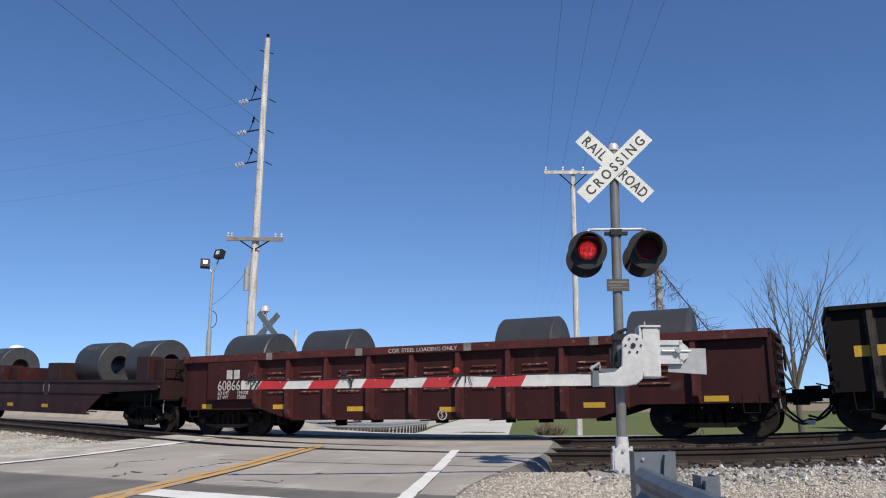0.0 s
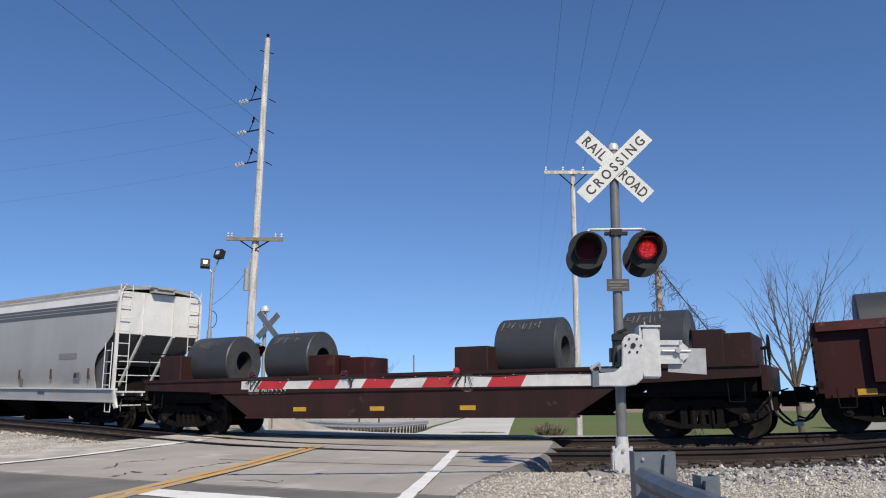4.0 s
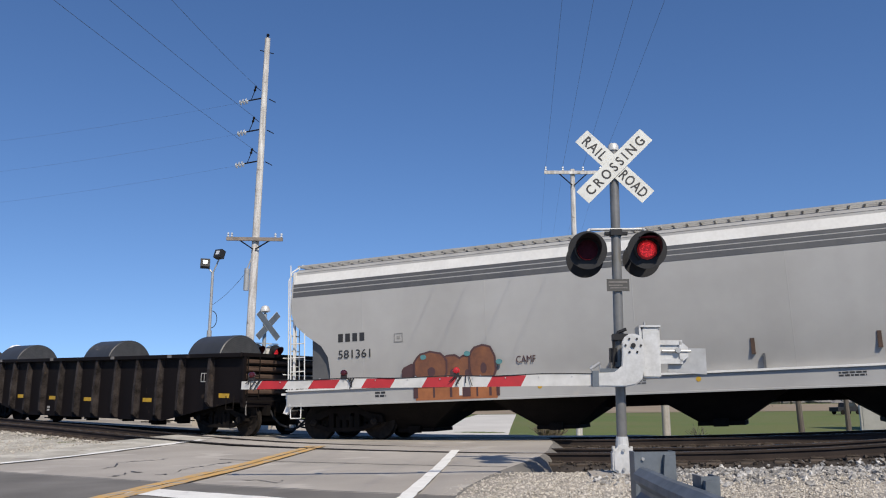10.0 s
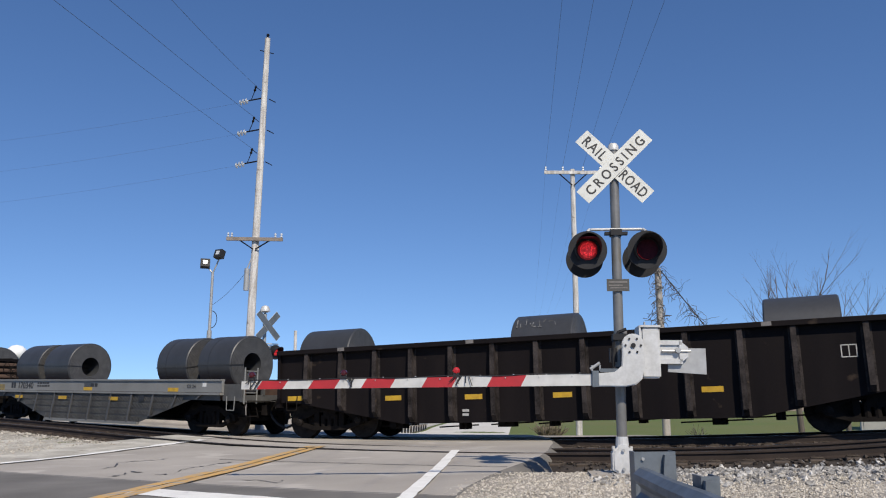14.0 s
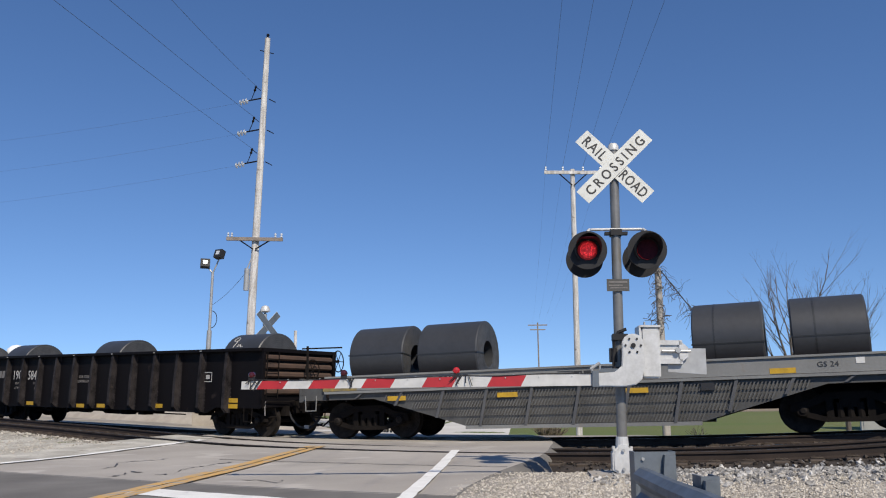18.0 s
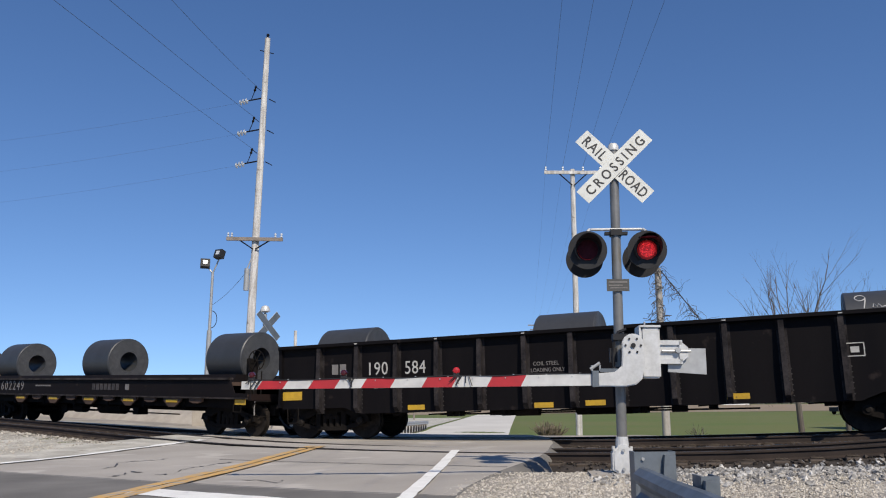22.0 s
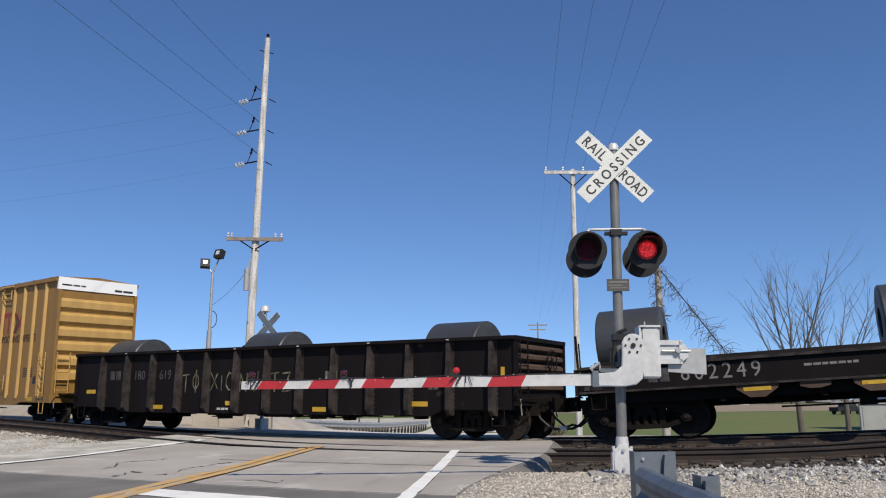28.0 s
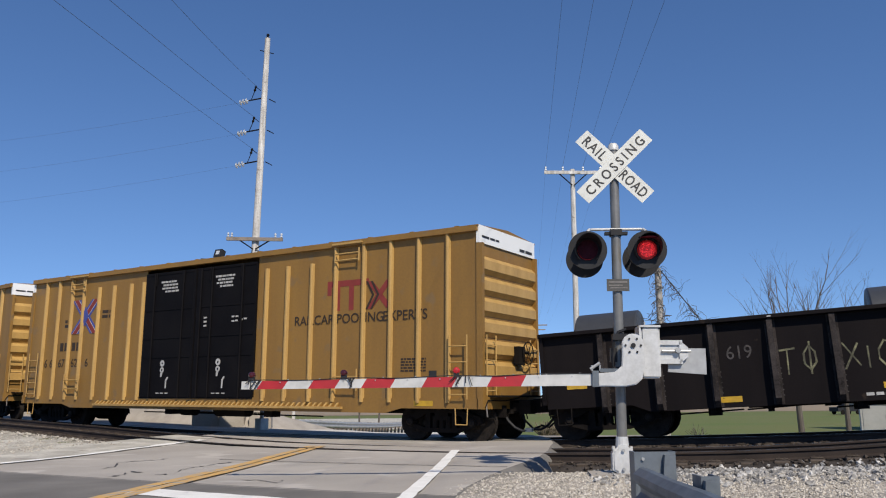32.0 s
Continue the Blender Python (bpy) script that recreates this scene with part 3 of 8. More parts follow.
def lay_track(label, line, lo):
    """Two rails and their ties; line(s) gives the distance from the first track and the height over it."""
    global tie_mesh
    tr = thing("railway_track", Matrix(), label, "railway track", kind="structure")
    for side in (-0.752, 0.752):
        bm = bmesh.new()
        rings = [[bm.verts.new(beside(s, line(s)[0] + side + u, line(s)[1] + v)) for u, v in RAIL] for s in stations]
        for a, b in zip(rings, rings[1:]):
            for i in range(len(RAIL)):
                j = (i + 1) % len(RAIL)
                bm.faces.new((a[i], a[j], b[j], b[i]))
        bmesh.ops.recalc_face_normals(bm, faces=bm.faces[:])
        rail = part("rail", bm, "rail", tr)
        top = bmesh.new()
        rows = [[top.verts.new(beside(s, line(s)[0] + side + u, line(s)[1] + 0.0015)) for u in (-.026, .026)] for s in stations]
        for a, b in zip(rows, rows[1:]):
            top.faces.new((a[0], b[0], b[1], a[1]))
        bmesh.ops.recalc_face_normals(top, faces=top.faces[:])
        part("running_surface", top, "rail_top", rail, "bright worn rail head")
        rows = []
        for s in np.arange(-7.4, 3.7, 0.4):
            for k, o in enumerate((.046, -.09) if side < 0 else (-.096, .04)):
                rows.append((k, s, o))
        for k in (0, 1):
            fl = bmesh.new()
            prev = None
            for kk, s, o in rows:
                if kk != k:
                    continue
                q = [fl.verts.new(beside(s, line(s)[0] + side + o + w, line(s)[1] - .006)) for w in (0, .05)]
                if prev:
                    fl.faces.new((prev[0], q[0], q[1], prev[1]))
                prev = q
            part("flangeway", fl, "tar", rail, "dark flange groove beside the rail")
    rnd = random.Random(int(lo * 7) + 5)
    for s in np.arange(lo, 17.6, 0.52):
        if -6.6 < s < 3.0:
            continue
        m = Matrix.Translation(beside(s, line(s)[0] + rnd.uniform(-.03, .03), line(s)[1])) @ Matrix.Rotation(float(np.interp(s, _s, _th)) + rnd.uniform(-.02, .02), 4, "Z")
        if tie_mesh is None:
            bm = boxes([(-.115, .115, -1.27, 1.27, -.33, -.158)])
            bmesh.ops.bevel(bm, geom=bm.edges[:], offset=.012, segments=1, affect="EDGES")
            for y in (-.752, .752):
                box(bm, -.09, .09, y - .17, y + .17, -.15, -.138)
                for k in (-.11, .11):
                    box(bm, -.05, -.03, y + k - .012, y + k + .012, -.14, -.115)
                    box(bm, .03, .05, y + k - .012, y + k + .012, -.14, -.115)
            ob = part("tie", bm, "tie", tr, m=m)
            tie_mesh = ob.data
        else:
            ob = new("tie", tie_mesh)
            ob.parent = tr
            ob.matrix_basis = m


lay_track("railway track with rusty brown rails under the train", lambda s: (0.0, 0.0), -33)
lay_track("empty railway track with rusty rails on dark wooden ties", second, -26)


def scatter(name, spots, size, material, label, seed, sink=0.3):
    """Many loose stones as one sheet of stuff; spots gives the place of each."""
    r = random.Random(seed)
    verts, faces = [], []
    octa = ((1, 0, 0), (-1, 0, 0), (0, 1, 0), (0, -1, 0), (0, 0, 1), (0, 0, -1))
    fcs = ((0, 2, 4), (2, 1, 4), (1, 3, 4), (3, 0, 4), (2, 0, 5), (1, 2, 5), (3, 1, 5), (0, 3, 5))
    for x, y, z in spots:
        k = size * r.choice((0.6, 0.8, 1.0, 1.0, 1.3, 1.6))
        e = Euler((r.uniform(0, 6), r.uniform(0, 6), r.uniform(0, 6))).to_matrix()
        b = len(verts)
        for o in octa:
            v = e @ Vector((o[0] * k * r.uniform(.7, 1.3), o[1] * k * r.uniform(.7, 1.2), o[2] * k * r.uniform(.55, 1)))
            verts.append((x + v.x, y + v.y, z + v.z * 0.8 + k * sink))
        faces += [tuple(b + i for i in f) for f in fcs]
    me = bpy.data.meshes.new(name)
    me.from_pydata(verts, [], faces)
    me.materials.append(M[material])
    return tagged(new(name, me), label, "stones", kind="stuff")


rng = random.Random(11)


def beside_stones(count, s0, s1, d0, d1, mode, clear):
    """Places for stones beside the near track, off the road."""
    out = []
    while len(out) < count:
        s = rng.uniform(s0, s1)
        d = second(s)[0] - rng.triangular(d0, d1, mode)
        p = beside(s, d)
        q = p - ROAD_AT
        c, along = q.dot(ROAD_V), q.dot(ROAD_U)
        if np.interp(along, la, lb) - clear < c < np.interp(along, ra, rb) + clear:
            continue
        out.append((p.x, p.y, max(ground_height(p.x, p.y) + .022, p.z + bed_height(s, d))))
    return out


scatter("ballast_stones", beside_stones(22000, 2.0, 22, 1.25, 6.2, 2.4, 1.35), 0.034, "stone", "loose grey crushed stones along the track", 1)
scatter("ballast_stones", beside_stones(3500, -32, -5.0, 1.2, 2.6, 1.35, .2), 0.034, "pebble", "loose pale stones along the track", 2)
spots = []
while len(spots) < 15000:
    s = rng.uniform(-32, 22)
    d = rng.uniform(second(s)[0] - 1.5, 2.2)
    if -7.2 < s < 3.4 or abs(abs(d) - .752) < .09 or abs(abs(d - second(s)[0]) - .752) < .09:
        continue
    p = beside(s, d)
    spots.append((p.x, p.y, p.z + bed_height(s, d) + .01))
scatter("bed_stones", spots, 0.032, "stone_dark", "oily dark brown ballast stones between and beside the rails", 9)
spots = []
while len(spots) < 34000:
    x, y = rng.uniform(-.6, 9), rng.triangular(4.5, 15, 8)
    p = Vector((x, y, 0)) - ROAD_AT
    if p.dot(ROAD_V) < np.interp(p.dot(ROAD_U), ra, rb) + rng.uniform(-.25, .5) or near_track(x, y)[1] > -7.2:
        continue
    spots.append((x, y, ground_height(x, y) + .022))
scatter("gravel_stones", spots, 0.0125, "pebble", "loose pale gravel beside the road", 3)
spots = []
while len(spots) < 9000:
    x, y = rng.uniform(-17, -5.5), rng.triangular(11, 27, 16)
    p = Vector((x, y, 0)) - ROAD_AT
    if p.dot(ROAD_V) > np.interp(p.dot(ROAD_U), la, lb) - rng.uniform(0, .6) or near_track(x, y)[1] > second(near_track(x, y)[2])[0] - 1.6:
        continue
    spots.append((x, y, ground_height(x, y) + .022))
scatter("gravel_stones", spots, 0.017, "pebble", "loose gravel in the sandy yard", 13)

# rough grass along the far verge
r = random.Random(31)
verts, faces = [], []
while len(faces) < 9000:
    s_, d_ = r.uniform(-32, 20), r.triangular(6.0, 20, 6.4)
    p = beside(s_, d_)
    q = p - ROAD_AT
    if np.interp(q.dot(ROAD_U), la, lb) - .4 < q.dot(ROAD_V) < np.interp(q.dot(ROAD_U), ra, rb) + .4:
        continue
    z = ground_height(p.x, p.y)
    for k in range(6):
        x, y, h = p.x + r.uniform(-.12, .12), p.y + r.uniform(-.12, .12), r.uniform(.06, .2)
        b = len(verts)
        a = r.uniform(0, 6.28)
        verts += [(x - .012 * math.cos(a), y - .012 * math.sin(a), z), (x + .012 * math.cos(a), y + .012 * math.sin(a), z), (x + r.uniform(-.08, .08), y + r.uniform(-.08, .08), z + h)]
        faces.append((b, b + 1, b + 2))
me = bpy.data.meshes.new("grass_tufts")
me.from_pydata(verts, [], faces)
me.materials.append(M["blade"])
tagged(new("grass_tufts", me), "rough green and dry grass tufts along the verge", "grass", kind="stuff")

# ---- rolling stock ----
SIDE = 1.5


def bogie(car, x, wheels):
    """A two-axle truck: side frames, springs, bolster, brake gear; the wheelsets are listed for turning."""
    for y in (-1.0, 1.0):
        bm = bmesh.new()
        prism(bm, [(-1.16, .42), (-1.10, .60), (-.72, .68), (-.42, .82), (.42, .82), (.72, .68), (1.10, .60), (1.16, .42), (1.02, .42), (.66, .54), (.40, .67), (-.40, .67), (-.66, .54), (-1.02, .42)], "y", y - .07, y + .07)
        prism(bm, [(-1.04, .42), (-.98, .35), (-.46, .21), (.46, .21), (.98, .35), (1.04, .42), (.84, .43), (.42, .31), (-.42, .31), (-.84, .43)], "y", y - .065, y + .065)
        for k in (-.38, .38):
            box(bm, k - .07, k + .07, y - .06, y + .06, .27, .70)
        for k in (-.89, .89):
            rod(bm, (k, y - .12, .45), (k, y + .12, .45), .115, n=12)
        for k in (-.19, 0, .19):
            rod(bm, (k, y, .30), (k, y, .60), .075, n=8)
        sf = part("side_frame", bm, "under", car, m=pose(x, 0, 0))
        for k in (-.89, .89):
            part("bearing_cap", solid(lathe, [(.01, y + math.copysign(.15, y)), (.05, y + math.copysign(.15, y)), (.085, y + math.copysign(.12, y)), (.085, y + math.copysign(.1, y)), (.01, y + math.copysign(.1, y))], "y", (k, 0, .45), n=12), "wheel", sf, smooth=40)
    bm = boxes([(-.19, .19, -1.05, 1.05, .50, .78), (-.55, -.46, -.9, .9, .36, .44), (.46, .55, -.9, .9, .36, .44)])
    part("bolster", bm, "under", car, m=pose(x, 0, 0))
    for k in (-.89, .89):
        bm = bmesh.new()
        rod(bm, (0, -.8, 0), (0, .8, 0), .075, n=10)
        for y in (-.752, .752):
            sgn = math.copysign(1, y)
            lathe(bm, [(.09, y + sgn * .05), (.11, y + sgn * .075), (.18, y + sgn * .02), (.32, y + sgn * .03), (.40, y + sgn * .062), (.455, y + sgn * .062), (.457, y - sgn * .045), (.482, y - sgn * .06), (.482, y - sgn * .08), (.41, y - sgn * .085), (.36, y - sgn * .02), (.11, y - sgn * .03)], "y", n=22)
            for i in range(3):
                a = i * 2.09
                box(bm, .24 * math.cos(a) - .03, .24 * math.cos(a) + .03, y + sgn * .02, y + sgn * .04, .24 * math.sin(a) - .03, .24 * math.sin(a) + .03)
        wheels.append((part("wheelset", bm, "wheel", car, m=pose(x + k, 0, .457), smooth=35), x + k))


# middle and half length of every car, from the last to the first
SPANS = ((-93.18, 9.24), (-73.43, 9.24), (-55.05, 8.06), (-37.93, 7.92), (-21.15, 8.04), (-4.68, 7.32), (11.485, 7.72), (29.7, 9.0), (48.62, 8.68), (66.06, 7.94), (82.97, 8.0))


def half_gap(centre, way):
    """Half the space between a car's end and its neighbour's."""
    i = [c for c, _ in SPANS].index(centre)
    j = i + way
    if not 0 <= j < len(SPANS):
        return .6
    return (abs(SPANS[j][0] - centre) - SPANS[i][1] - SPANS[j][1]) / 2


def coupler(car, x, way):
    """Draft gear, shank and head, the air hose in a loop below it and the cut lever across the end."""
    e = half_gap(CARS[-1][1], way) + .15
    bm = bmesh.new()
    box(bm, *sorted((x - way * .3, x + way * .18)), -.22, .22, .66, .98)
    box(bm, *sorted((x, x + way * (e - .2))), -.10, .10, .72, .92)
    prism(bm, [(x + way * (e - .32), -.17), (x + way * e, -.19), (x + way * (e + .02), .02), (x + way * (e - .1), .06), (x + way * (e - .06), .19), (x + way * (e - .32), .17)], "z", .66, 1.0)
    part("coupler", bm, "under", car)
    bm = bmesh.new()
    tube(bm, [(x - way * .1, -.38, .80), (x + way * e * .08, -.37, .70), (x + way * e * .25, -.36, .50), (x + way * e * .5, -.33, .34), (x + way * e * .75, -.30, .27), (x + way * e, -.27, .28)], .033, 6)
    part("air_hose", bm, "black", car)
    bm = bmesh.new()
    tube(bm, [(x + way * .14, -1.42, .80), (x + way * .16, -1.3, .98), (x + way * .18, -.5, .97), (x + way * .4, -.2, 1.04)], .016, 5)
    part("cut_lever", bm, "under", car)
    bm = bmesh.new()
    tube(bm, [(x + way * .02, .42, .84), (x + way * e * .3, .40, .52), (x + way * e * .7, .36, .30), (x + way * e, .32, .36)], .028, 6)
    part("signal_hose", bm, "black", car)
    if way > 0:
        part("glad_hand", boxes([(x + e - .09, x + e + .09, -.31, -.23, .25, .34)]), "galv", car, "grey hose coupling")
        bm = bmesh.new()
        tube(bm, [(x + .12, -1.3, .97), (x + .14, -1.34, .80), (x + .16, -1.34, .60)], .018, 5)
        part("lever_handle", bm, "stencil_dim", car, "pale worn lever handle")
    for k in (-.9, -.25, .75):
        part("hanging_rod", solid(rod, (x + way * .06, k, .80), (x + way * .10, k + .06, .52), .016, n=5), "under", car)
    part("brake_rod", solid(rod, (x - way * .5, -1.05, .52), (x + way * .08, -.85, .56), .02, n=5), "under", car)
    part("angle_cock", boxes([(*sorted((x - way * .02, x + way * .2)), -.62, -.48, .58, .86)]), "under", car)
    part("uncoupling_bracket", boxes([(*sorted((x - way * .02, x + way * .14)), .3, .6, .7, .95)]), "under", car)
    part("brake_pipe", solid(rod, (x - way * .6, -.55, .68), (x + way * .1, -.55, .68), .03, n=6), "under", car)


def ladder(car, x, y, z0, z1, along, material, width=.42, rungs=5, r=.014):
    """Two stiles with rungs, on a side (along x) or an end (along y)."""
    bm = bmesh.new()
    dx, dy = (width, 0) if along == "x" else (0, width)
    for k in (0, 1):
        rod(bm, (x + dx * k, y + dy * k, z0), (x + dx * k, y + dy * k, z1), r, n=6)
    for i in range(rungs):
        z = z0 + (z1 - z0) * (i + .3) / rungs
        rod(bm, (x, y, z), (x + dx, y + dy, z), r, n=6)
    part("ladder", bm, material, car)


def stirrup(car, x, y, z, material="under"):
    bm = bmesh.new()
    for k in (-.17, .17):
        rod(bm, (x + k, y, z), (x + k * .9, y, z - .38), .014, n=6)
    rod(bm, (x - .155, y, z - .38), (x + .155, y, z - .38), .016, n=6)
    part("stirrup_step", bm, material, car)


def brake_wheel(car, x, y, z, material="under"):
    bm = bmesh.new()
    n = 18
    pts = [(x, y + .28 * math.cos(2 * math.pi * i / n), z + .28 * math.sin(2 * math.pi * i / n)) for i in range(n)]
    for p, q in zip(pts, pts[1:] + pts[:1]):
        rod(bm, p, q, .016, n=5)
    for i in range(6):
        rod(bm, (x, y, z), pts[i * 3], .011, n=5)
    rod(bm, (x - .16, y, z), (x + .02, y, z), .035, n=8)
    part("brake_wheel", bm, material, car)


def plate(name, car, x, z, w, h, material, y=-SIDE, t=.006, label=""):
    """A thin painted patch or decal on the near side."""
    return part(name, boxes([(x - w / 2, x + w / 2, y - t, y, z - h / 2, z + h / 2)]), material, car, label)


def bars(car, x, z, w, rows, size, material, y=-SIDE, gap=.55, seed=0):
    """Small stencilling that cannot be read: rows of short bars."""
    r = random.Random(seed + int(x * 100))
    bm = bmesh.new()
    for i in range(rows):
        u, zz = 0.0, z - i * size * 1.6
        while u < w:
            k = r.uniform(1.2, 3.2) * size
            k = min(k, w - u)
            if k > .3 * size:
                box(bm, x + u, x + u + k, y - .006, y, zz, zz + size)
            u += k + gap * size
    return tagged(part("stencilling", bm, material, car), kind="stuff")


def blocks(car, x, z, n, w, h, material, y, gap=.3):
    """An owner's mark as n plain upright blocks."""
    k = w / (n + (n - 1) * gap)
    return part("owner_mark", boxes([(x + i * k * (1 + gap), x + i * k * (1 + gap) + k, y - .006, y, z, z + h) for i in range(n)]), material, car)


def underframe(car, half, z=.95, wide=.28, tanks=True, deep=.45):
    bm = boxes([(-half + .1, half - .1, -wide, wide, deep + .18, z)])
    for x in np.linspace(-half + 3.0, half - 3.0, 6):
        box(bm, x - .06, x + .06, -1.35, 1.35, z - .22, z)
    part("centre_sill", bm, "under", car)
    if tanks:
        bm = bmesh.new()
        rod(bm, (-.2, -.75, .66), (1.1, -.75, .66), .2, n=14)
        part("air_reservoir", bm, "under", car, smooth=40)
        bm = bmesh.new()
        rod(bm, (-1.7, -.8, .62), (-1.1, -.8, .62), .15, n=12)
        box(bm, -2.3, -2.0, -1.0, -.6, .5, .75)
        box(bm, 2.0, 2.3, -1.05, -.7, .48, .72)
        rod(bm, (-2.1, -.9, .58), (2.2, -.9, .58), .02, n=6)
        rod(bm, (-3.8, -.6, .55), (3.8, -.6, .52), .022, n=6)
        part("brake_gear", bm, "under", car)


def side_ribs(car, xs, z0, z1, material, y=SIDE - .15, deep=.185, shallow=.13, w=.11):
    """Pressed side stakes: deep below, shallow above."""
    for sgn in (-1, 1):
        for x in xs:
            b, t = (y + deep) * sgn, (y + shallow) * sgn
            bm = bmesh.new()
            yi = y * sgn
            lo = z0
            prof = [(yi, lo), (yi + (b - yi) * .35, lo + .01), (b, lo + .13), (b, lo + .5 * (z1 - lo)), (t, z1), (yi, z1)]
            prism(bm, prof, "x", x - w / 2, x + w / 2)
            box(bm, x - w * .95, x + w * .95, min(yi, yi + sgn * .008), max(yi, yi + sgn * .008), lo, z1)
            part("side_stake", bm, material, car)


def gondola(car, length, top, sill, body, ribs, belly=None, chord=.14, corrugated=False, side_dents=False, wheels=None):
    """An open car: deep sides with stakes, top chords, corrugated ends, floor."""
    h = length / 2
    yi = SIDE - .16
    for sgn in (-1, 1):
        bm = bmesh.new()
        if belly:
            x0, x1, zb, run = belly
            o = [(-h, sill), (x0 - run, sill), (x0, zb), (x1, zb), (x1 + run, sill), (h, sill), (h, top - chord), (-h, top - chord)]
        else:
            o = [(-h, sill + .16), (-h + 1.9, sill + .16), (-h + 2.3, sill), (h - 2.3, sill), (h - 1.9, sill + .16), (h, sill + .16), (h, top - chord), (-h, top - chord)]
        prism(bm, o, "y", yi * sgn - .015, yi * sgn + .015)
        part("side_panel", bm, body, car)
        y0, y1 = sorted((sgn * (SIDE - .16), sgn * (SIDE + .015)))
        bm = boxes([(-h - .03, h + .03, y0, y1, top - chord, top)])
        bmesh.ops.bevel(bm, geom=bm.edges[:], offset=.012, segments=1, affect="EDGES")
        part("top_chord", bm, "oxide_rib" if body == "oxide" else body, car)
    part("floor", boxes([(-h, h, -yi, yi, .98, 1.06)]), "rust", car)
    for sgn in (-1, 1):
        x = sgn * h
        part("end_wall", boxes([(min(x, x - sgn * .03), max(x, x - sgn * .03), -yi, yi, .9, top)]), body, car)
        bm = bmesh.new()
        n = 5
        for i in range(n):
            z = 1.12 + (top - 1.25) * (i + .5) / n
            hh = (top - 1.25) / n * .36
            prism(bm, [(x, z - hh), (x + sgn * .085, z - hh * .45), (x + sgn * .085, z + hh * .45), (x, z + hh)], "y", -1.28, 1.28)
        part("end_corrugation", bm, body if corrugated else "rust", car)
        bm = boxes([(min(x, x + sgn * .1), max(x, x + sgn * .1), -1.42, 1.42, .82, 1.06)])
        box(bm, min(x, x + sgn * .1), max(x, x + sgn * .1), -1.45, 1.45, top - .1, top)
        for y in (-1.42, 1.35):
            box(bm, min(x, x + sgn * .09), max(x, x + sgn * .09), y, y + .09, .9, top - .1)
        part("end_sill", bm, body, car)
    # stakes take the copy of the body paint with sunlight put in
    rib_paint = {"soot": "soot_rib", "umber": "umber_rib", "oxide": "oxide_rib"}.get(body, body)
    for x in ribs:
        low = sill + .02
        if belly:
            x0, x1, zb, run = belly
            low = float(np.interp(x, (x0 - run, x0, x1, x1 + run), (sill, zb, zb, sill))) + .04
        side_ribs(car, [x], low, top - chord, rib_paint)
    rnd = random.Random(int(length * 100 + top * 1000))
    for k in range(7):
        x, w = -h + 3.4 + (length - 6.8) * (k + rnd.uniform(-.3, .3)) / 6, rnd.uniform(.12, .4)
        drop = (belly[2] if belly else sill) - rnd.uniform(.06, .16)
        bm = boxes([(x, x + w, -1.1, -.75, drop, sill + .1), (x + .05, x + w * .6, -1.22, -1.1, drop + .05, sill + .08)])
        rod(bm, (x - rnd.uniform(.2, .7), -1.0, drop + .06), (x + w + rnd.uniform(.2, .6), -1.0, drop + .1), .018, n=5)
        part("brake_rigging", bm, "under", car)
    ladder(car, h + .12, -1.3, 1.05, top - .1, "y", "under", .42, 4)
    brake_wheel(car, h + .2, .35, top - .55, "under")
    for x in (-h + .4, h - .4):
        stirrup(car, x, -1.46, sill + .18)
    finish_car(car, h)


def finish_car(car, h):
    wheels = CARS[-1][2]
    bogie(car, h - 1.3, wheels)
    bogie(car, -h + 1.3, wheels)
    underframe(car, h)
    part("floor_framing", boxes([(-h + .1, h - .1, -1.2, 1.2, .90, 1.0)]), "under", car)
    coupler(car, h, 1)
    coupler(car, -h, -1)


CARS, LOADS = [], []


def start_car(name, centre, label, category="freight car"):
    car = thing(name, Matrix(), label, category, "cars of the freight train")
    CARS.append((car, centre, []))
    return car


COIL_GROUP = "steel coils on the train"


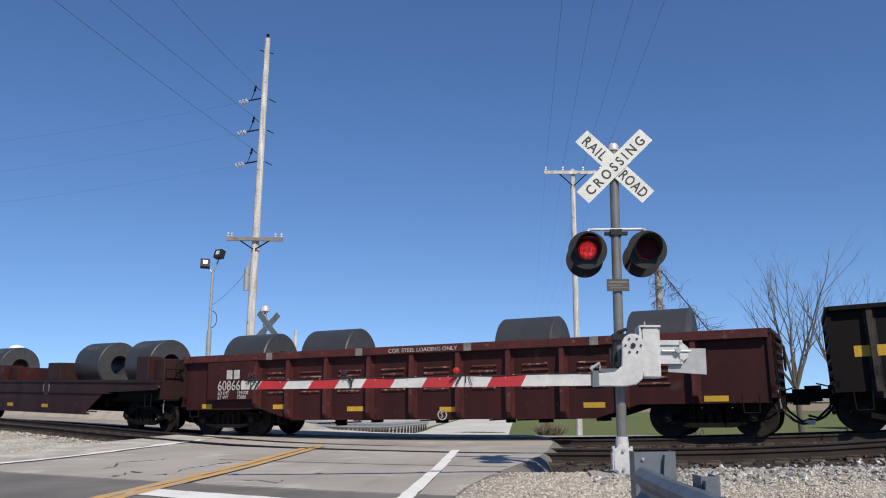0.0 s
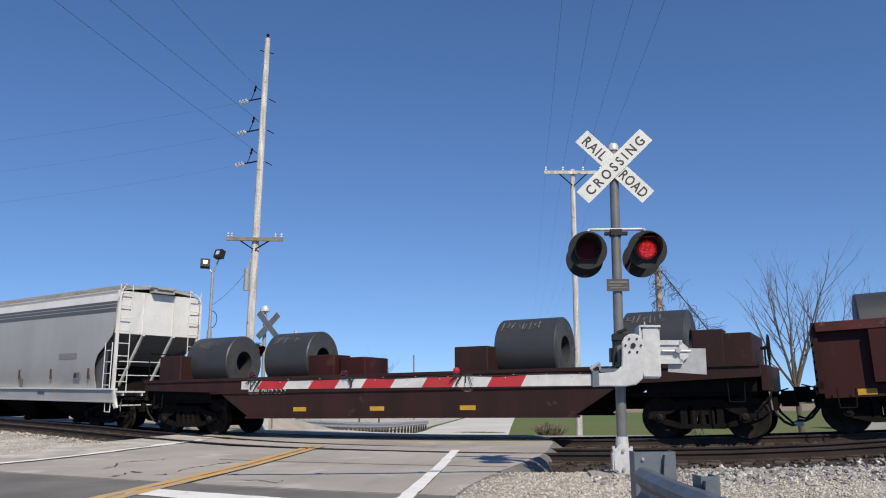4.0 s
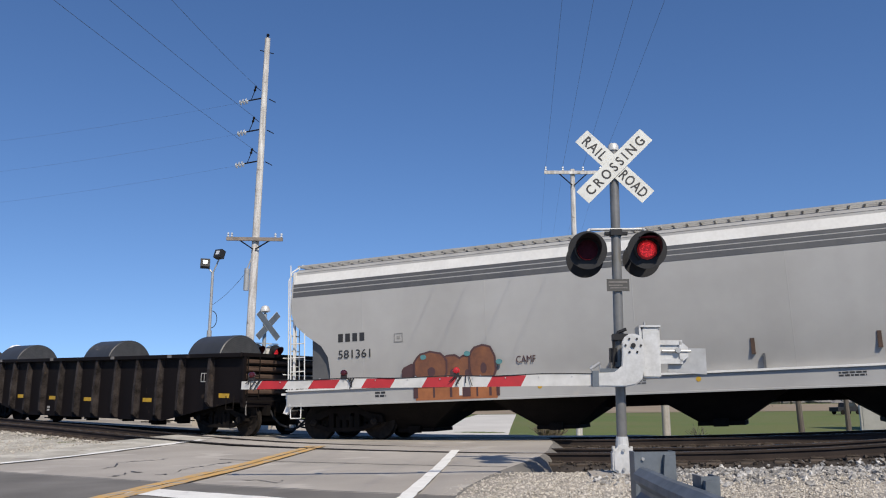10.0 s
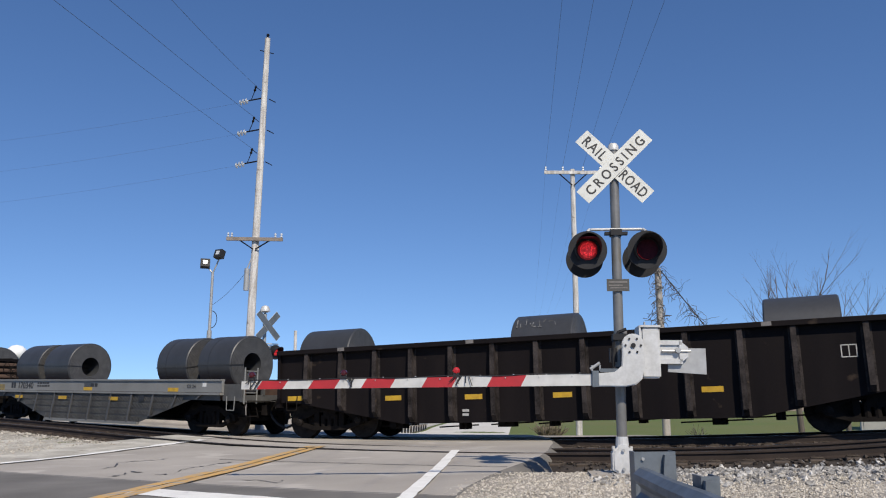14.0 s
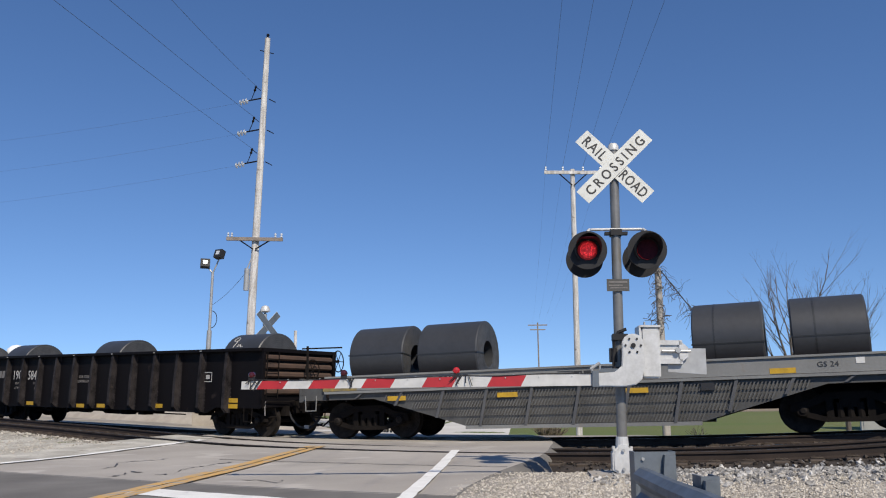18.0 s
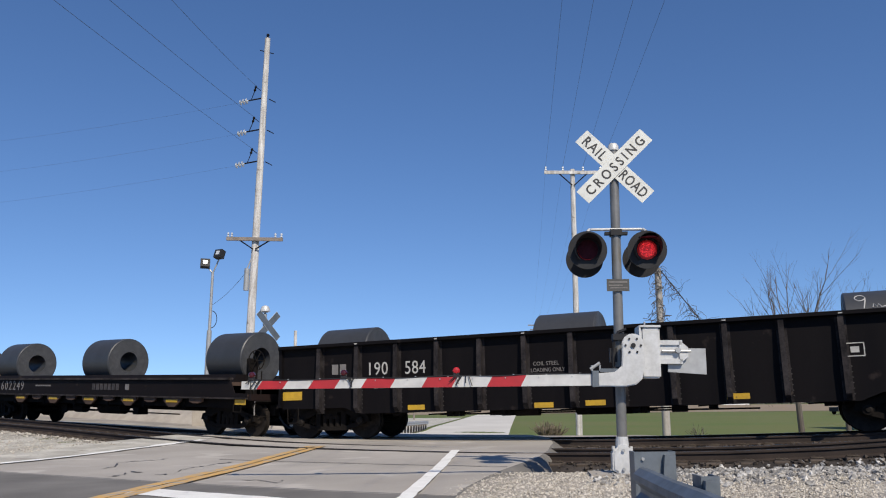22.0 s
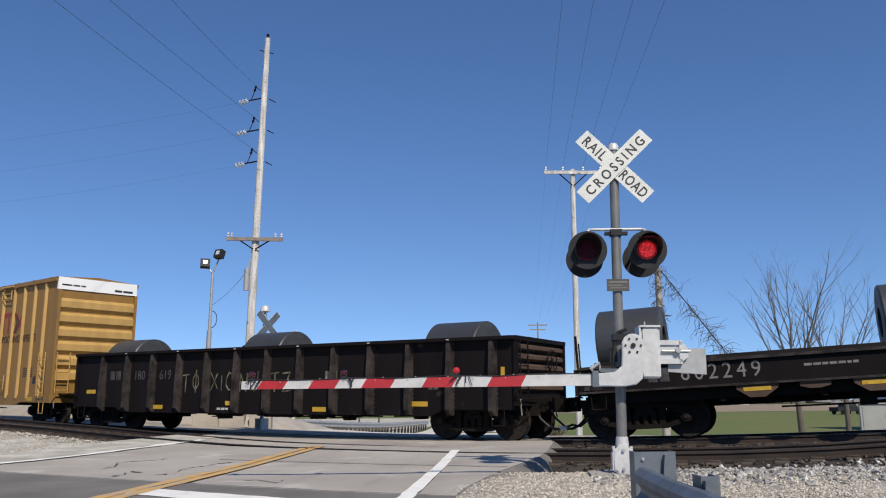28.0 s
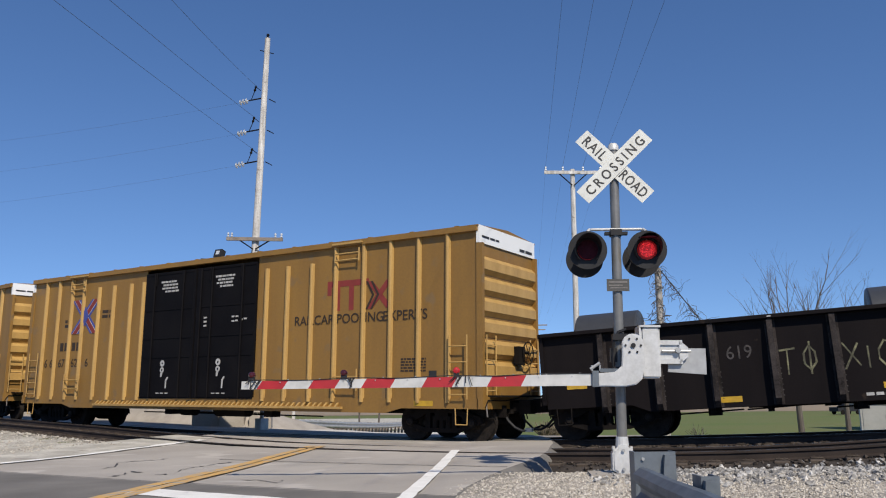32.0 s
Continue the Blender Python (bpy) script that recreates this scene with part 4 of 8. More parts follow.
def steel_coil(centre, at, width, r, z0, label="dark grey coil of rolled sheet steel with a round eye", seal=None, strap=False):
    """A coil lying with its eye along the track; it rides with the car whose middle is centre."""
    c = thing("steel_coil", Matrix(), label, "steel coil", COIL_GROUP)
    hw = width / 2
    rnd = random.Random(int(at * 100))
    hole = .335
    bm = bmesh.new()
    lathe(bm, [(hole, -hw), (r - .03, -hw), (r, -hw + .03), (r, hw - .03), (r - .03, hw), (hole, hw)], "x", n=56, closed=True)
    part("wound_sheet", bm, "coil", c, smooth=35)
    for sgn in (-1, 1):
        bm = bmesh.new()
        k = 9
        for i in range(k):
            a, b = hole + .006 + (r - hole - .05) * i / k, hole + (r - hole - .05) * (i + .82) / k
            e = sgn * (hw + rnd.uniform(.002, .006))
            lathe(bm, [(a, sgn * (hw - .01)), (a, e), (b, e), (b, sgn * (hw - .01))], "x", n=44, closed=True)
        part("wound_edge", bm, "coil_end", c, smooth=30)
    if strap:
        bm = bmesh.new()
        for k in ([-.18 * width] if int(at * 10) % 3 == 0 else []):
            lathe(bm, [(r - .004, k - .018), (r + .005, k - .018), (r + .005, k + .018), (r - .004, k + .018)], "x", n=48, closed=True)
        if len(bm.verts):
            part("strap", bm, "band", c)
        else:
            bm.free()
        a = math.pi + rnd.uniform(-.2, .25)
        p = Vector((0, math.cos(a), math.sin(a)))
        bm = bmesh.new()
        w = Vector((0, -p.z, p.y)) * .016
        for s_ in (1,):
            q = [p * (r + .007) - w, p * (r + .007) + w]
            hexa(bm, [(-hw - .014, *(p * (r - .01) - w)[1:]), (hw + .014, *(p * (r - .01) - w)[1:]), (hw + .014, *(p * (r - .01) + w)[1:]), (-hw - .014, *(p * (r - .01) + w)[1:]),
                      (-hw - .014, *q[0][1:]), (hw + .014, *q[0][1:]), (hw + .014, *q[1][1:]), (-hw - .014, *q[1][1:])])
            hexa(bm, [(hw, *(p * hole - w)[1:]), (hw + .016, *(p * hole - w)[1:]), (hw + .016, *(p * hole + w)[1:]), (hw, *(p * hole + w)[1:]),
                      (hw, *(p * r - w)[1:]), (hw + .016, *(p * r - w)[1:]), (hw + .016, *(p * r + w)[1:]), (hw, *(p * r + w)[1:])])
        part("strap", bm, "band", c)
    if seal == "chalk":
        bm = bmesh.new()
        x = -hw + rnd.uniform(.1, .2)
        while x < hw * .45:
            a = 2.35 + rnd.uniform(-.09, .07)
            u = Vector((0, -math.sin(a), math.cos(a)))
            out = Vector((0, math.cos(a), math.sin(a)))
            hgt, w, lean = rnd.choice((.07, .13, .22, .26, .3)), rnd.uniform(.016, .032), rnd.uniform(-.05, .05)
            w0, w1 = out * (r + .003) - u * hgt / 2, out * (r + .003) + u * hgt / 2
            hexa(bm, [(x, *w0[1:]), (x + w, *w0[1:]), (x + w + lean, *w1[1:]), (x + lean, *w1[1:])] + [(x_, *(q + out * .004)[1:]) for x_, q in ((x, w0), (x + w, w0), (x + w + lean, w1), (x + lean, w1))])
            if rnd.random() < .45:
                w2 = w1 if rnd.random() < .5 else w0
                hexa(bm, [(x, *w2[1:]), (x + .1, *w2[1:]), (x + .1, *(w2 + u * .025)[1:]), (x, *(w2 + u * .025)[1:])] + [(x_, *(q + out * .004)[1:]) for x_, q in ((x, w2), (x + .1, w2), (x + .1, w2 + u * .025), (x, w2 + u * .025))])
            x += w + rnd.uniform(.05, .13)
        tagged(part("chalk_mark", bm, "chalk", c, "faded chalk marks"), kind="stuff")
    if seal == "nine":
        bm = bmesh.new()
        loop = [(.10 * math.cos(u), .33 + .10 * math.sin(u)) for u in np.linspace(0, 6.28, 11)]
        for line in (loop + [(.09, .22), (.05, .0)], [(.22, .02), (.24, .12), (.30, .03), (.33, .11), (.38, .02), (.46, .04)]):
            pts = []
            for u, v in line:
                a = 2.62 - v / r
                pts.append(Vector((-hw + .32 + u, (r + .003) * math.cos(a), (r + .003) * math.sin(a))))
            tube(bm, pts, .013, 5)
        tagged(part("chalk_mark", bm, "stencil", c, "hand-drawn white chalk mark"), kind="stuff")
    LOADS.append((c, centre, at + hw - centre, z0 + r))
    return c


def centres(n, a, b):
    return [a + (b - a) * i / (n - 1) for i in range(n)]


# oxide gondola with a deep belly
def oxide_gondola():
    c0 = 66.06
    car = start_car("gondola_car", c0, "oxide red deep-bellied gondola with side stakes, carrying steel coils")
    ribs = [x - c0 for x in (60.73, 61.81, 63.05, 64.37, 65.62, 66.91, 68.23, 69.56, 70.95, 72.5)]
    gondola(car, 15.88, 2.25, .72, "oxide", ribs, belly=(-4.2, 4.2, .42, 1.0), chord=.2, corrugated=True)
    for i, x in enumerate(ribs[:-1]):
        bm = bmesh.new()
        for k in range(5):
            z = 1.15 + k * .13
            prism(bm, [(-SIDE + .146, z - .03), (-SIDE + .10, z), (-SIDE + .146, z + .04)], "x", x + .30 + random.uniform(0, .05), x + .98 + random.uniform(-.05, .05))
        part("pressed_louvre", bm, "louvre", car)
    y = -SIDE - .016
    part("lettering_panel", boxes([(59.05 - c0, 60.68 - c0, -SIDE - .03, -SIDE + .15, 1.0, 2.04)]), "oxide", car)
    blocks(car, 59.74 - c0, 1.56, 2, .46, .25, "stencil", -SIDE - .031)
    words("car_number", "608660", .39, (59.42 - c0, -SIDE - .032, 1.25), car, "stencil", .84)
    words("stencilled_weights", "LD LMT", .14, (59.44 - c0, -SIDE - .032, 1.13), car, "stencil", .85)
    words("stencilled_weights", "191000", .14, (60.12 - c0, -SIDE - .032, 1.13), car, "stencil", .95)
    words("stencilled_weights", "LT WT", .14, (59.44 - c0, -SIDE - .032, 1.01), car, "stencil", .9)
    words("stencilled_weights", "72000", .14, (60.12 - c0, -SIDE - .032, 1.01), car, "stencil", .95)
    words("stencilled_words", "COIL STEEL LOADING ONLY", .14, (64.98 - c0, y - .002, 2.09), car, "stencil", 1.08)
    for x in (61.2, 64.1, 67.2, 70.35):
        plate("chord_patch", car, x - c0, 2.15, .2, .19, "stencil_dim", y)
    for x, z in ((58.9, .82), (61.5, .78), (63.9, .70), (66.6, .66), (70.25, .72), (72.9, .82)):
        plate("reflector", car, x - c0, z, .5 if x > 59 else .35, .12, "reflect", -SIDE + .143)
    bm = bmesh.new()
    lathe(bm, [(.10, -SIDE + .137), (.13, -SIDE + .137), (.13, -SIDE + .143), (.10, -SIDE + .143)], "y", (66.42 - c0, 0, .53), n=20, closed=True)
    part("circle_mark", bm, "stencil", car)
    words("circled_letter", "S", .19, (66.365 - c0, -SIDE + .139, .466), car, "stencil", 1.0)
    rivets(car, [x - .02 for x in ribs], .62, 1.3, -SIDE + .142, "rust")
    for a, w in ((58.95, 1.52), (61.75, 1.5), (67.63, 1.47), (70.92, 1.38)):
        steel_coil(c0, a, w, .86, 1.20)


# flat car with brown blocks
def block_flat():
    c0 = 48.62
    car = start_car("coil_flat_car", c0, "dirty brown flat car with rusty end blocks, carrying steel coils")
    h = 8.68
    for sgn in (-1, 1):
        o = [(-h, 1.28), (-h + 2.9, 1.18), (-h + 4.0, .50), (h - 4.0, .50), (h - 2.9, 1.18), (h, 1.28), (h, 1.5), (-h, 1.5)]
        part("side_sill", solid(prism, o, "y", sgn * SIDE - .02, sgn * SIDE + .02), "maroon", car)
        y0, y1 = sorted((sgn * (SIDE - .1), sgn * (SIDE + .06)))
        bm = boxes([(-h, h, y0, y1, 1.5, 1.58), (-h + 2.6, h - 2.6, y0, y1, 1.14, 1.18), (-h + 3.9, h - 3.9, y0, y1, .46, .52)])
        part("sill_flange", bm, "maroon", car)
    part("deck", boxes([(-h, h, -SIDE, SIDE, 1.34, 1.42)]), "rust", car)
    for x in (-h + .1, h - 2.4):
        part("body_bolster", boxes([(x, x + 2.3, -1.3, 1.3, .98, 1.33)]), "under", car)
    for x0, x1, y0, y1, z1 in ((40.15, 41.02, -1.2, -.2, 2.3), (45.69, 46.55, -1.2, -.4, 2.14), (46.6, 47.4, -1.0, .2, 2.06), (50.2, 51.1, -1.3, -.3, 2.18), (55.95, 56.6, -1.4, -.9, 2.3), (56.45, 57.15, -1.2, .9, 2.22)):
        bm = boxes([(x0 - c0, x1 - c0, y0, y1, 1.42, z1)])
        bmesh.ops.bevel(bm, geom=bm.edges[:], offset=.02, segments=1, affect="EDGES")
        part("coil_stop", bm, "oxide" if 45 < x0 < 49 else "maroon", car)
    for sgn in (-1, 1):
        x = sgn * h
        bm = boxes([(min(x, x + sgn * .12), max(x, x + sgn * .12), -1.4, 1.4, 1.0, 1.52)])
        part("end_sill", bm, "maroon", car)
        bm = bmesh.new()
        up = 2.4 if sgn < 0 else 1.9
        for y in (-1.3, -.5):
            rod(bm, (x + sgn * .1, y, 1.1), (x + sgn * .1, y, up), .02, n=6)
        rod(bm, (x + sgn * .1, -1.3, up), (x + sgn * .1, -.5, up), .02, n=6)
        part("grab_rail", bm, "under", car)
    brake_wheel(car, h + .12, -.7, 1.9)
    y = -SIDE - .021
    blocks(car, 43.92 - c0, 1.12, 2, .36, .24, "stencil", y)
    words("car_number", "609359", .34, (44.36 - c0, y, 1.12), car, "stencil", .85)
    bm = bmesh.new()
    lathe(bm, [(.17, y - .004), (.23, y - .004), (.23, y + .001), (.17, y + .001)], "y", (50.65 - c0, 0, 1.3), n=20, closed=True)
    part("round_mark", bm, "stencil_dim", car)
    for x in (45.68, 48.1, 50.65):
        plate("reflector", car, x - c0, .70, .42, .11, "reflect", y)
    for x in (-h + .5, h - .5):
        stirrup(car, x, -1.46, 1.15)
    finish_car(car, h)
    for a, w in ((40.8, 1.62), (43.82, 1.52), (51.05, 1.6), (54.25, 1.45)):
        steel_coil(c0, a, w, .80, 1.30, seal="chalk")


def hopper_outline():
    """Half section of the hopper's barrel-shaped body: (y, z) up the near side."""
    return [(-1.44, 1.30), (-1.53, 1.75), (-1.56, 2.1), (-1.575, 2.4), (-1.58, 2.7), (-1.58, 3.0), (-1.575, 3.3), (-1.565, 3.6), (-1.53, 4.05), (-1.46, 4.40)]


def covered_hopper():
    c0 = 29.7
    car = start_car("covered_hopper_car", c0, "light grey covered hopper car with dark stripes and orange spray paint")
    h = 9.0
    prof = hopper_outline()
    for sgn in (-1, 1):
        bm = bmesh.new()
        xs_of = {1.30: 7.76, 1.75: 7.72, 2.1: 7.76, 2.4: 7.96, 2.7: 8.42, 3.0: 8.76, 3.3: 8.87, 3.6: 8.88, 4.05: 8.88, 4.40: 8.88}
        cols = 24
        grid = []
        for y, z in prof:
            e = xs_of[z]
            grid.append([bm.verts.new((-e + 2 * e * i / cols, -sgn * y, z)) for i in range(cols + 1)])
        for a, b in zip(grid, grid[1:]):
            for i in range(cols):
                bm.faces.new((a[i], a[i + 1], b[i + 1], b[i]))
        bmesh.ops.recalc_face_normals(bm, faces=bm.faces[:])
        if sum(f.normal.y for f in bm.faces) * sgn < 0:
            bmesh.ops.reverse_faces(bm, faces=bm.faces[:])
        bmesh.ops.solidify(bm, geom=bm.faces[:], thickness=.02)
        part("body_side", bm, "hopper", car, smooth=35)
        y0, y1 = sorted((sgn * 1.40, sgn * 1.56))
        o = [(1.40, .87), (1.60, .87), (1.60, .905), (1.56, .91), (1.56, 1.262), (1.40, 1.262)]
        # sill's shade put into grey, its lit top edge into a white lip
        part("sill_lip", boxes([(-h, h, *sorted((sgn * 1.40, sgn * 1.62)), 1.265, 1.31)]), "hopper_white", car, "upper lip of the side sill, its sunlit edge put into white")
        part("side_sill", solid(prism, [(sgn * u, v) for u, v in o], "x", -h, h), "hopper", car)
    # roof: shallow arch with a hatch trough and a running board each side
    o = [(-1.47, 4.40), (-1.2, 4.53), (-.7, 4.63), (0, 4.67), (.7, 4.63), (1.2, 4.53), (1.47, 4.40), (1.2, 4.47), (0, 4.60), (-1.2, 4.47)]
    part("roof", solid(prism, o, "x", -8.86, 8.86), "roof_grey", car, smooth=30)
    part("hatch_cover", solid(prism, [(-.34, 4.6), (-.3, 4.74), (0, 4.79), (.3, 4.74), (.34, 4.6)], "x", -8.14, 8.14), "roof_grey", car)
    bm = bmesh.new()
    for y in (-1.02, 1.02):
        for x in np.arange(-8.84, 8.85, .3):
            box(bm, x - .02, x + .02, y - .26, y + .26, 4.60, 4.63)
        for k in (-.26, -.09, .09, .26):
            box(bm, -8.86, 8.86, y + k - .012, y + k + .012, 4.59, 4.635)
        for x in np.arange(-8.54, 8.64, 1.4):
            box(bm, x - .02, x + .02, y - .02, y + .02, 4.5, 4.6)
    part("running_board", bm, "roof_grey", car)
    # stripes under the eaves, laid on the curve of the side
    for z0, z1 in ((3.73, 3.86), (3.888, 3.978), (4.005, 4.085)):
        ys = [float(np.interp(z, [p[1] for p in prof], [p[0] for p in prof])) - .006 for z in (z0, z1)]
        e = 8.83
        bm = bmesh.new()
        hexa(bm, [(-e, ys[0], z0), (e, ys[0], z0), (e, ys[0] + .005, z0), (-e, ys[0] + .005, z0), (-e, ys[1], z1), (e, ys[1], z1), (e, ys[1] + .005, z1), (-e, ys[1] + .005, z1)])
        part("stripe", bm, "stripe", car, "dark grey stripe")
    z0, z1 = 4.09, 4.33
    ys = [float(np.interp(z, [p[1] for p in prof], [p[0] for p in prof])) - .006 for z in (z0, z1)]
    bm = bmesh.new()
    hexa(bm, [(-8.83, ys[0], z0), (8.83, ys[0], z0), (8.83, ys[0] + .005, z0), (-8.83, ys[0] + .005, z0), (-8.83, ys[1], z1), (8.83, ys[1], z1), (8.83, ys[1] + .005, z1), (-8.83, ys[1] + .005, z1)])
    part("eave_band", bm, "hopper_white", car, "off-white band under the roof edge")
    for sgn in (-1, 1):
        # end wall above, sloping floor sheet below, end posts and braces
        part("end_wall", boxes([(*sorted((sgn * 8.78, sgn * 8.84)), -1.52, 1.52, 3.05, 4.42)]), "hopper_white", car)
        bm = bmesh.new()
        hexa(bm, [(sgn * 6.44, -1.42, 1.1), (sgn * 6.44, 1.42, 1.1), (sgn * 6.50, 1.42, 1.1), (sgn * 6.50, -1.42, 1.1), (sgn * 8.76, -1.5, 3.1), (sgn * 8.76, 1.5, 3.1), (sgn * 8.84, 1.5, 3.1), (sgn * 8.84, -1.5, 3.1)])
        bmesh.ops.recalc_face_normals(bm, faces=bm.faces[:])
        # shade under the hopper's end put into the slope sheet's dark grey
        part("slope_sheet", bm, "stripe", car)
        # the end webs carry the same shade in their colour
        for y in (-1.43, 1.41):
            part("end_web", solid(prism, [(sgn * x_, z_) for x_, z_ in ((7.4, 1.25), (8.3, 1.25), (8.3, 2.76), (8.7, 3.1), (8.3, 3.1), (7.4, 2.2))], "y", y, y + .02), "stripe", car)
        part("bolster_web", boxes([(*sorted((sgn * 7.56, sgn * 7.62)), -1.34, 1.34, 1.0, 2.05)]), "under", car)
        bm = bmesh.new()
        for y in (-.55, .55):
            box(bm, *sorted((sgn * 8.84, sgn * 8.90)), y - .04, y + .04, 3.0, 4.4)
            rod(bm, (sgn * 7.5, y, 1.3), (sgn * 8.86, y, 3.1), .055, n=6)
        part("end_brace", bm, "hopper_white", car)
        part("roof_step", boxes([(*sorted((sgn * 8.7, sgn * 9.12)), -.3, .3, 4.56, 4.6)]), "roof_grey", car)
        for y in (-1.48, 1.48):
            part("corner_post", boxes([(*sorted((sgn * 8.80, sgn * 8.86)), y - .025, y + .025, 1.3, 4.4)]), "hopper_white", car)
        for y in (-1.5, 1.08):
            ladder(car, sgn * 8.94, y, 1.0, 4.62, "y", "hopper_white", .42, 9, .016)
        ladder(car, min(sgn * 8.44, sgn * 8.86), -1.6, 1.3, 2.75, "x", "hopper_white", .42, 4, .016)
        part("end_platform", boxes([(*sorted((sgn * 8.14, sgn * 9.09)), -1.45, 1.45, 1.02, 1.08)]), "under", car)
        for y in (-1.5, 1.5):
            bm = bmesh.new()
            tube(bm, [(sgn * 9.00, y, 1.1), (sgn * 9.00, y, 4.2), (sgn * 8.94, y * .95, 4.45), (sgn * 8.74, y * .8, 4.66)], .018, 6)
            part("grab_rail", bm, "hopper_white", car)
        stirrup(car, sgn * 8.74, -1.55, .96, "hopper_white")
        bm = boxes([(*sorted((sgn * 8.86, sgn * 9.22)), -1.5, 1.5, 1.18, 1.23)])
        for y_ in np.linspace(-1.3, 1.3, 5):
            box(bm, *sorted((sgn * 8.80, sgn * 9.2)), y_ - .02, y_ + .02, 1.08, 1.18)
        part("end_platform", bm, "hopper_white", car, "white end platform")
        part("jacking_bracket", solid(prism, [(sgn * 8.86, 1.18), (sgn * 9.06, 1.18), (sgn * 9.06, .92), (sgn * 9.16, .72), (sgn * 9.04, .68), (sgn * 8.86, .92)], "y", -1.5, -1.42), "hopper_white", car)
        bm = bmesh.new()
        rod(bm, (sgn * 9.1, -1.46, .78), (sgn * 9.1, .2, .80), .022, n=6)
        rod(bm, (sgn * 9.1, .2, .80), (sgn * 9.1, .2, 1.18), .022, n=6)
        part("uncoupling_bar", bm, "hopper_white", car)
        bm = bmesh.new()
        for z_ in (1.72, 2.15):
            rod(bm, (sgn * 9.16, -1.5, z_), (sgn * 9.16, 1.5, z_), .017, n=6)
        for y_ in (.55, 1.0, 1.5):
            rod(bm, (sgn * 9.16, y_, 1.2), (sgn * 9.16, y_, 2.15), .02, n=6)
        part("platform_rail", bm, "hopper_white", car)
        part("roof_hatch_end", boxes([(*sorted((sgn * 8.74, sgn * 9.06)), -.38, .38, 4.44, 4.6), (*sorted((sgn * 8.70, sgn * 9.1)), -.43, .43, 4.6, 4.64)]), "roof_grey", car)
    brake_wheel(car, 9.04, .4, 1.75, "under")
    # weld seams down the sides, laid on the curve
    for x in (-6.74, -3.4, 0.1, 3.3, 6.64):
        bm = bmesh.new()
        ring = [[bm.verts.new((x + o, y - q, z)) for o, q in ((-.012, 0), (-.007, .002), (.007, .002), (.012, 0))] for y, z in prof]
        for a, b in zip(ring, ring[1:]):
            for i in range(3):
                bm.faces.new((a[i], a[i + 1], b[i + 1], b[i]))
        part("weld_seam", bm, "hopper", car)
    for a_, zz in ((27.55, 1.14), (31.05, 1.15), (35.2, 1.14)):
        part("round_mark", solid(lathe, [(.01, -1.566), (.055, -1.566), (.055, -1.561), (.01, -1.561)], "y", (a_ - c0, 0, zz), n=14), "reflect", car, "yellow round mark")
    bars(car, 28.7 - c0, 1.15, 1.25, 2, .035, "stripe", -1.561, .6)
    bars(car, 33.75 - c0, 1.14, .5, 2, .035, "letter", -1.561, .6)
    bars(car, 23.3 - c0, 1.12, .3, 2, .05, "letter", -1.561, .6)
    # four outlets
    for a_ in (23.95, 27.65, 31.35, 35.05):
        m_, q = a_ - c0, 1.56
        bm = bmesh.new()
        hexa(bm, [(m_ - .42, -.55, .2), (m_ + .42, -.55, .2), (m_ + .42, .55, .2), (m_ - .42, .55, .2), (m_ - q, -1.3, .96), (m_ + q, -1.3, .96), (m_ + q, 1.3, .96), (m_ - q, 1.3, .96)])
        # grimy outlets, their shade also put into the near-black colour
        o_ = part("outlet_hopper", bm, "under", car)
        part("outlet_gate", boxes([(m_ - .5, m_ + .5, -.62, .62, .15, .24), (m_ - .16, m_ + .16, -.74, -.62, .13, .3)]), "under", o_)
    part("centre_sill", boxes([(-8.64, 8.64, -.2, .2, .62, 1.0)]), "under", car)
    wheels = CARS[-1][2]
    bogie(car, 7.59, wheels)
    bogie(car, -7.59, wheels)
    coupler(car, h, 1)
    coupler(car, -h, -1)
    # markings
    yy = -1.60
    blocks(car, 22.26 - c0, 2.46, 4, .76, .21, "letter", -1.578, .5)
    words("car_number", "581361", .29, (22.24 - c0, -1.574, 2.05), car, "letter", 1.16)
    bars(car, 35.12 - c0, 2.44, 1.2, 5, .026, "stencil_grey", -1.580, 1.1)
    plate("stencil_box", car, 36.35 - c0, 1.72, .42, .22, "stencil_grey", yy + .05)
    plate("stencil_box", car, 36.27 - c0, 1.72, .2, .15, "letter", yy + .044)
    plate("stencil_box", car, 36.47 - c0, 1.72, .1, .15, "stripe", yy + .044)
    u = 23.86 - c0
    bm = boxes([(u, u + .24, -1.588, -1.582, 2.37, 2.385), (u, u + .24, -1.588, -1.582, 2.57, 2.585), (u, u + .02, -1.588, -1.582, 2.37, 2.585), (u + .22, u + .24, -1.588, -1.582, 2.37, 2.585), (u + .08, u + .16, -1.588, -1.582, 2.45, 2.52)])
    part("square_mark", bm, "stencil_grey", car)
    for x in (29.2, 32.4):
        part("rivet_bar", boxes([(x - c0 - .02, x - c0 + .02, -1.585, -1.5, 1.32, 1.62)]), "stripe", car)
    for a_ in (32.2, 34.56, 37.1):
        part("rust_streak", boxes([(a_ - c0 - .04, a_ - c0 + .04, -1.568, -1.49, 1.62, 1.95)]), "rust", car, "rusty streak")
    # spray-painted bubbles over the side and the sill
    def blob(cx, cz, rx, rz, y, material, n=20, seed=0):
        r = random.Random(seed)
        o = [(cx + rx * math.cos(t) * r.uniform(.94, 1.04), cz + rz * math.copysign(abs(math.sin(t)) ** .85, math.sin(t)) * r.uniform(.94, 1.04)) for t in [2 * math.pi * i / n for i in range(n)]]
        return solid(prism, o, "y", y, y + .006)
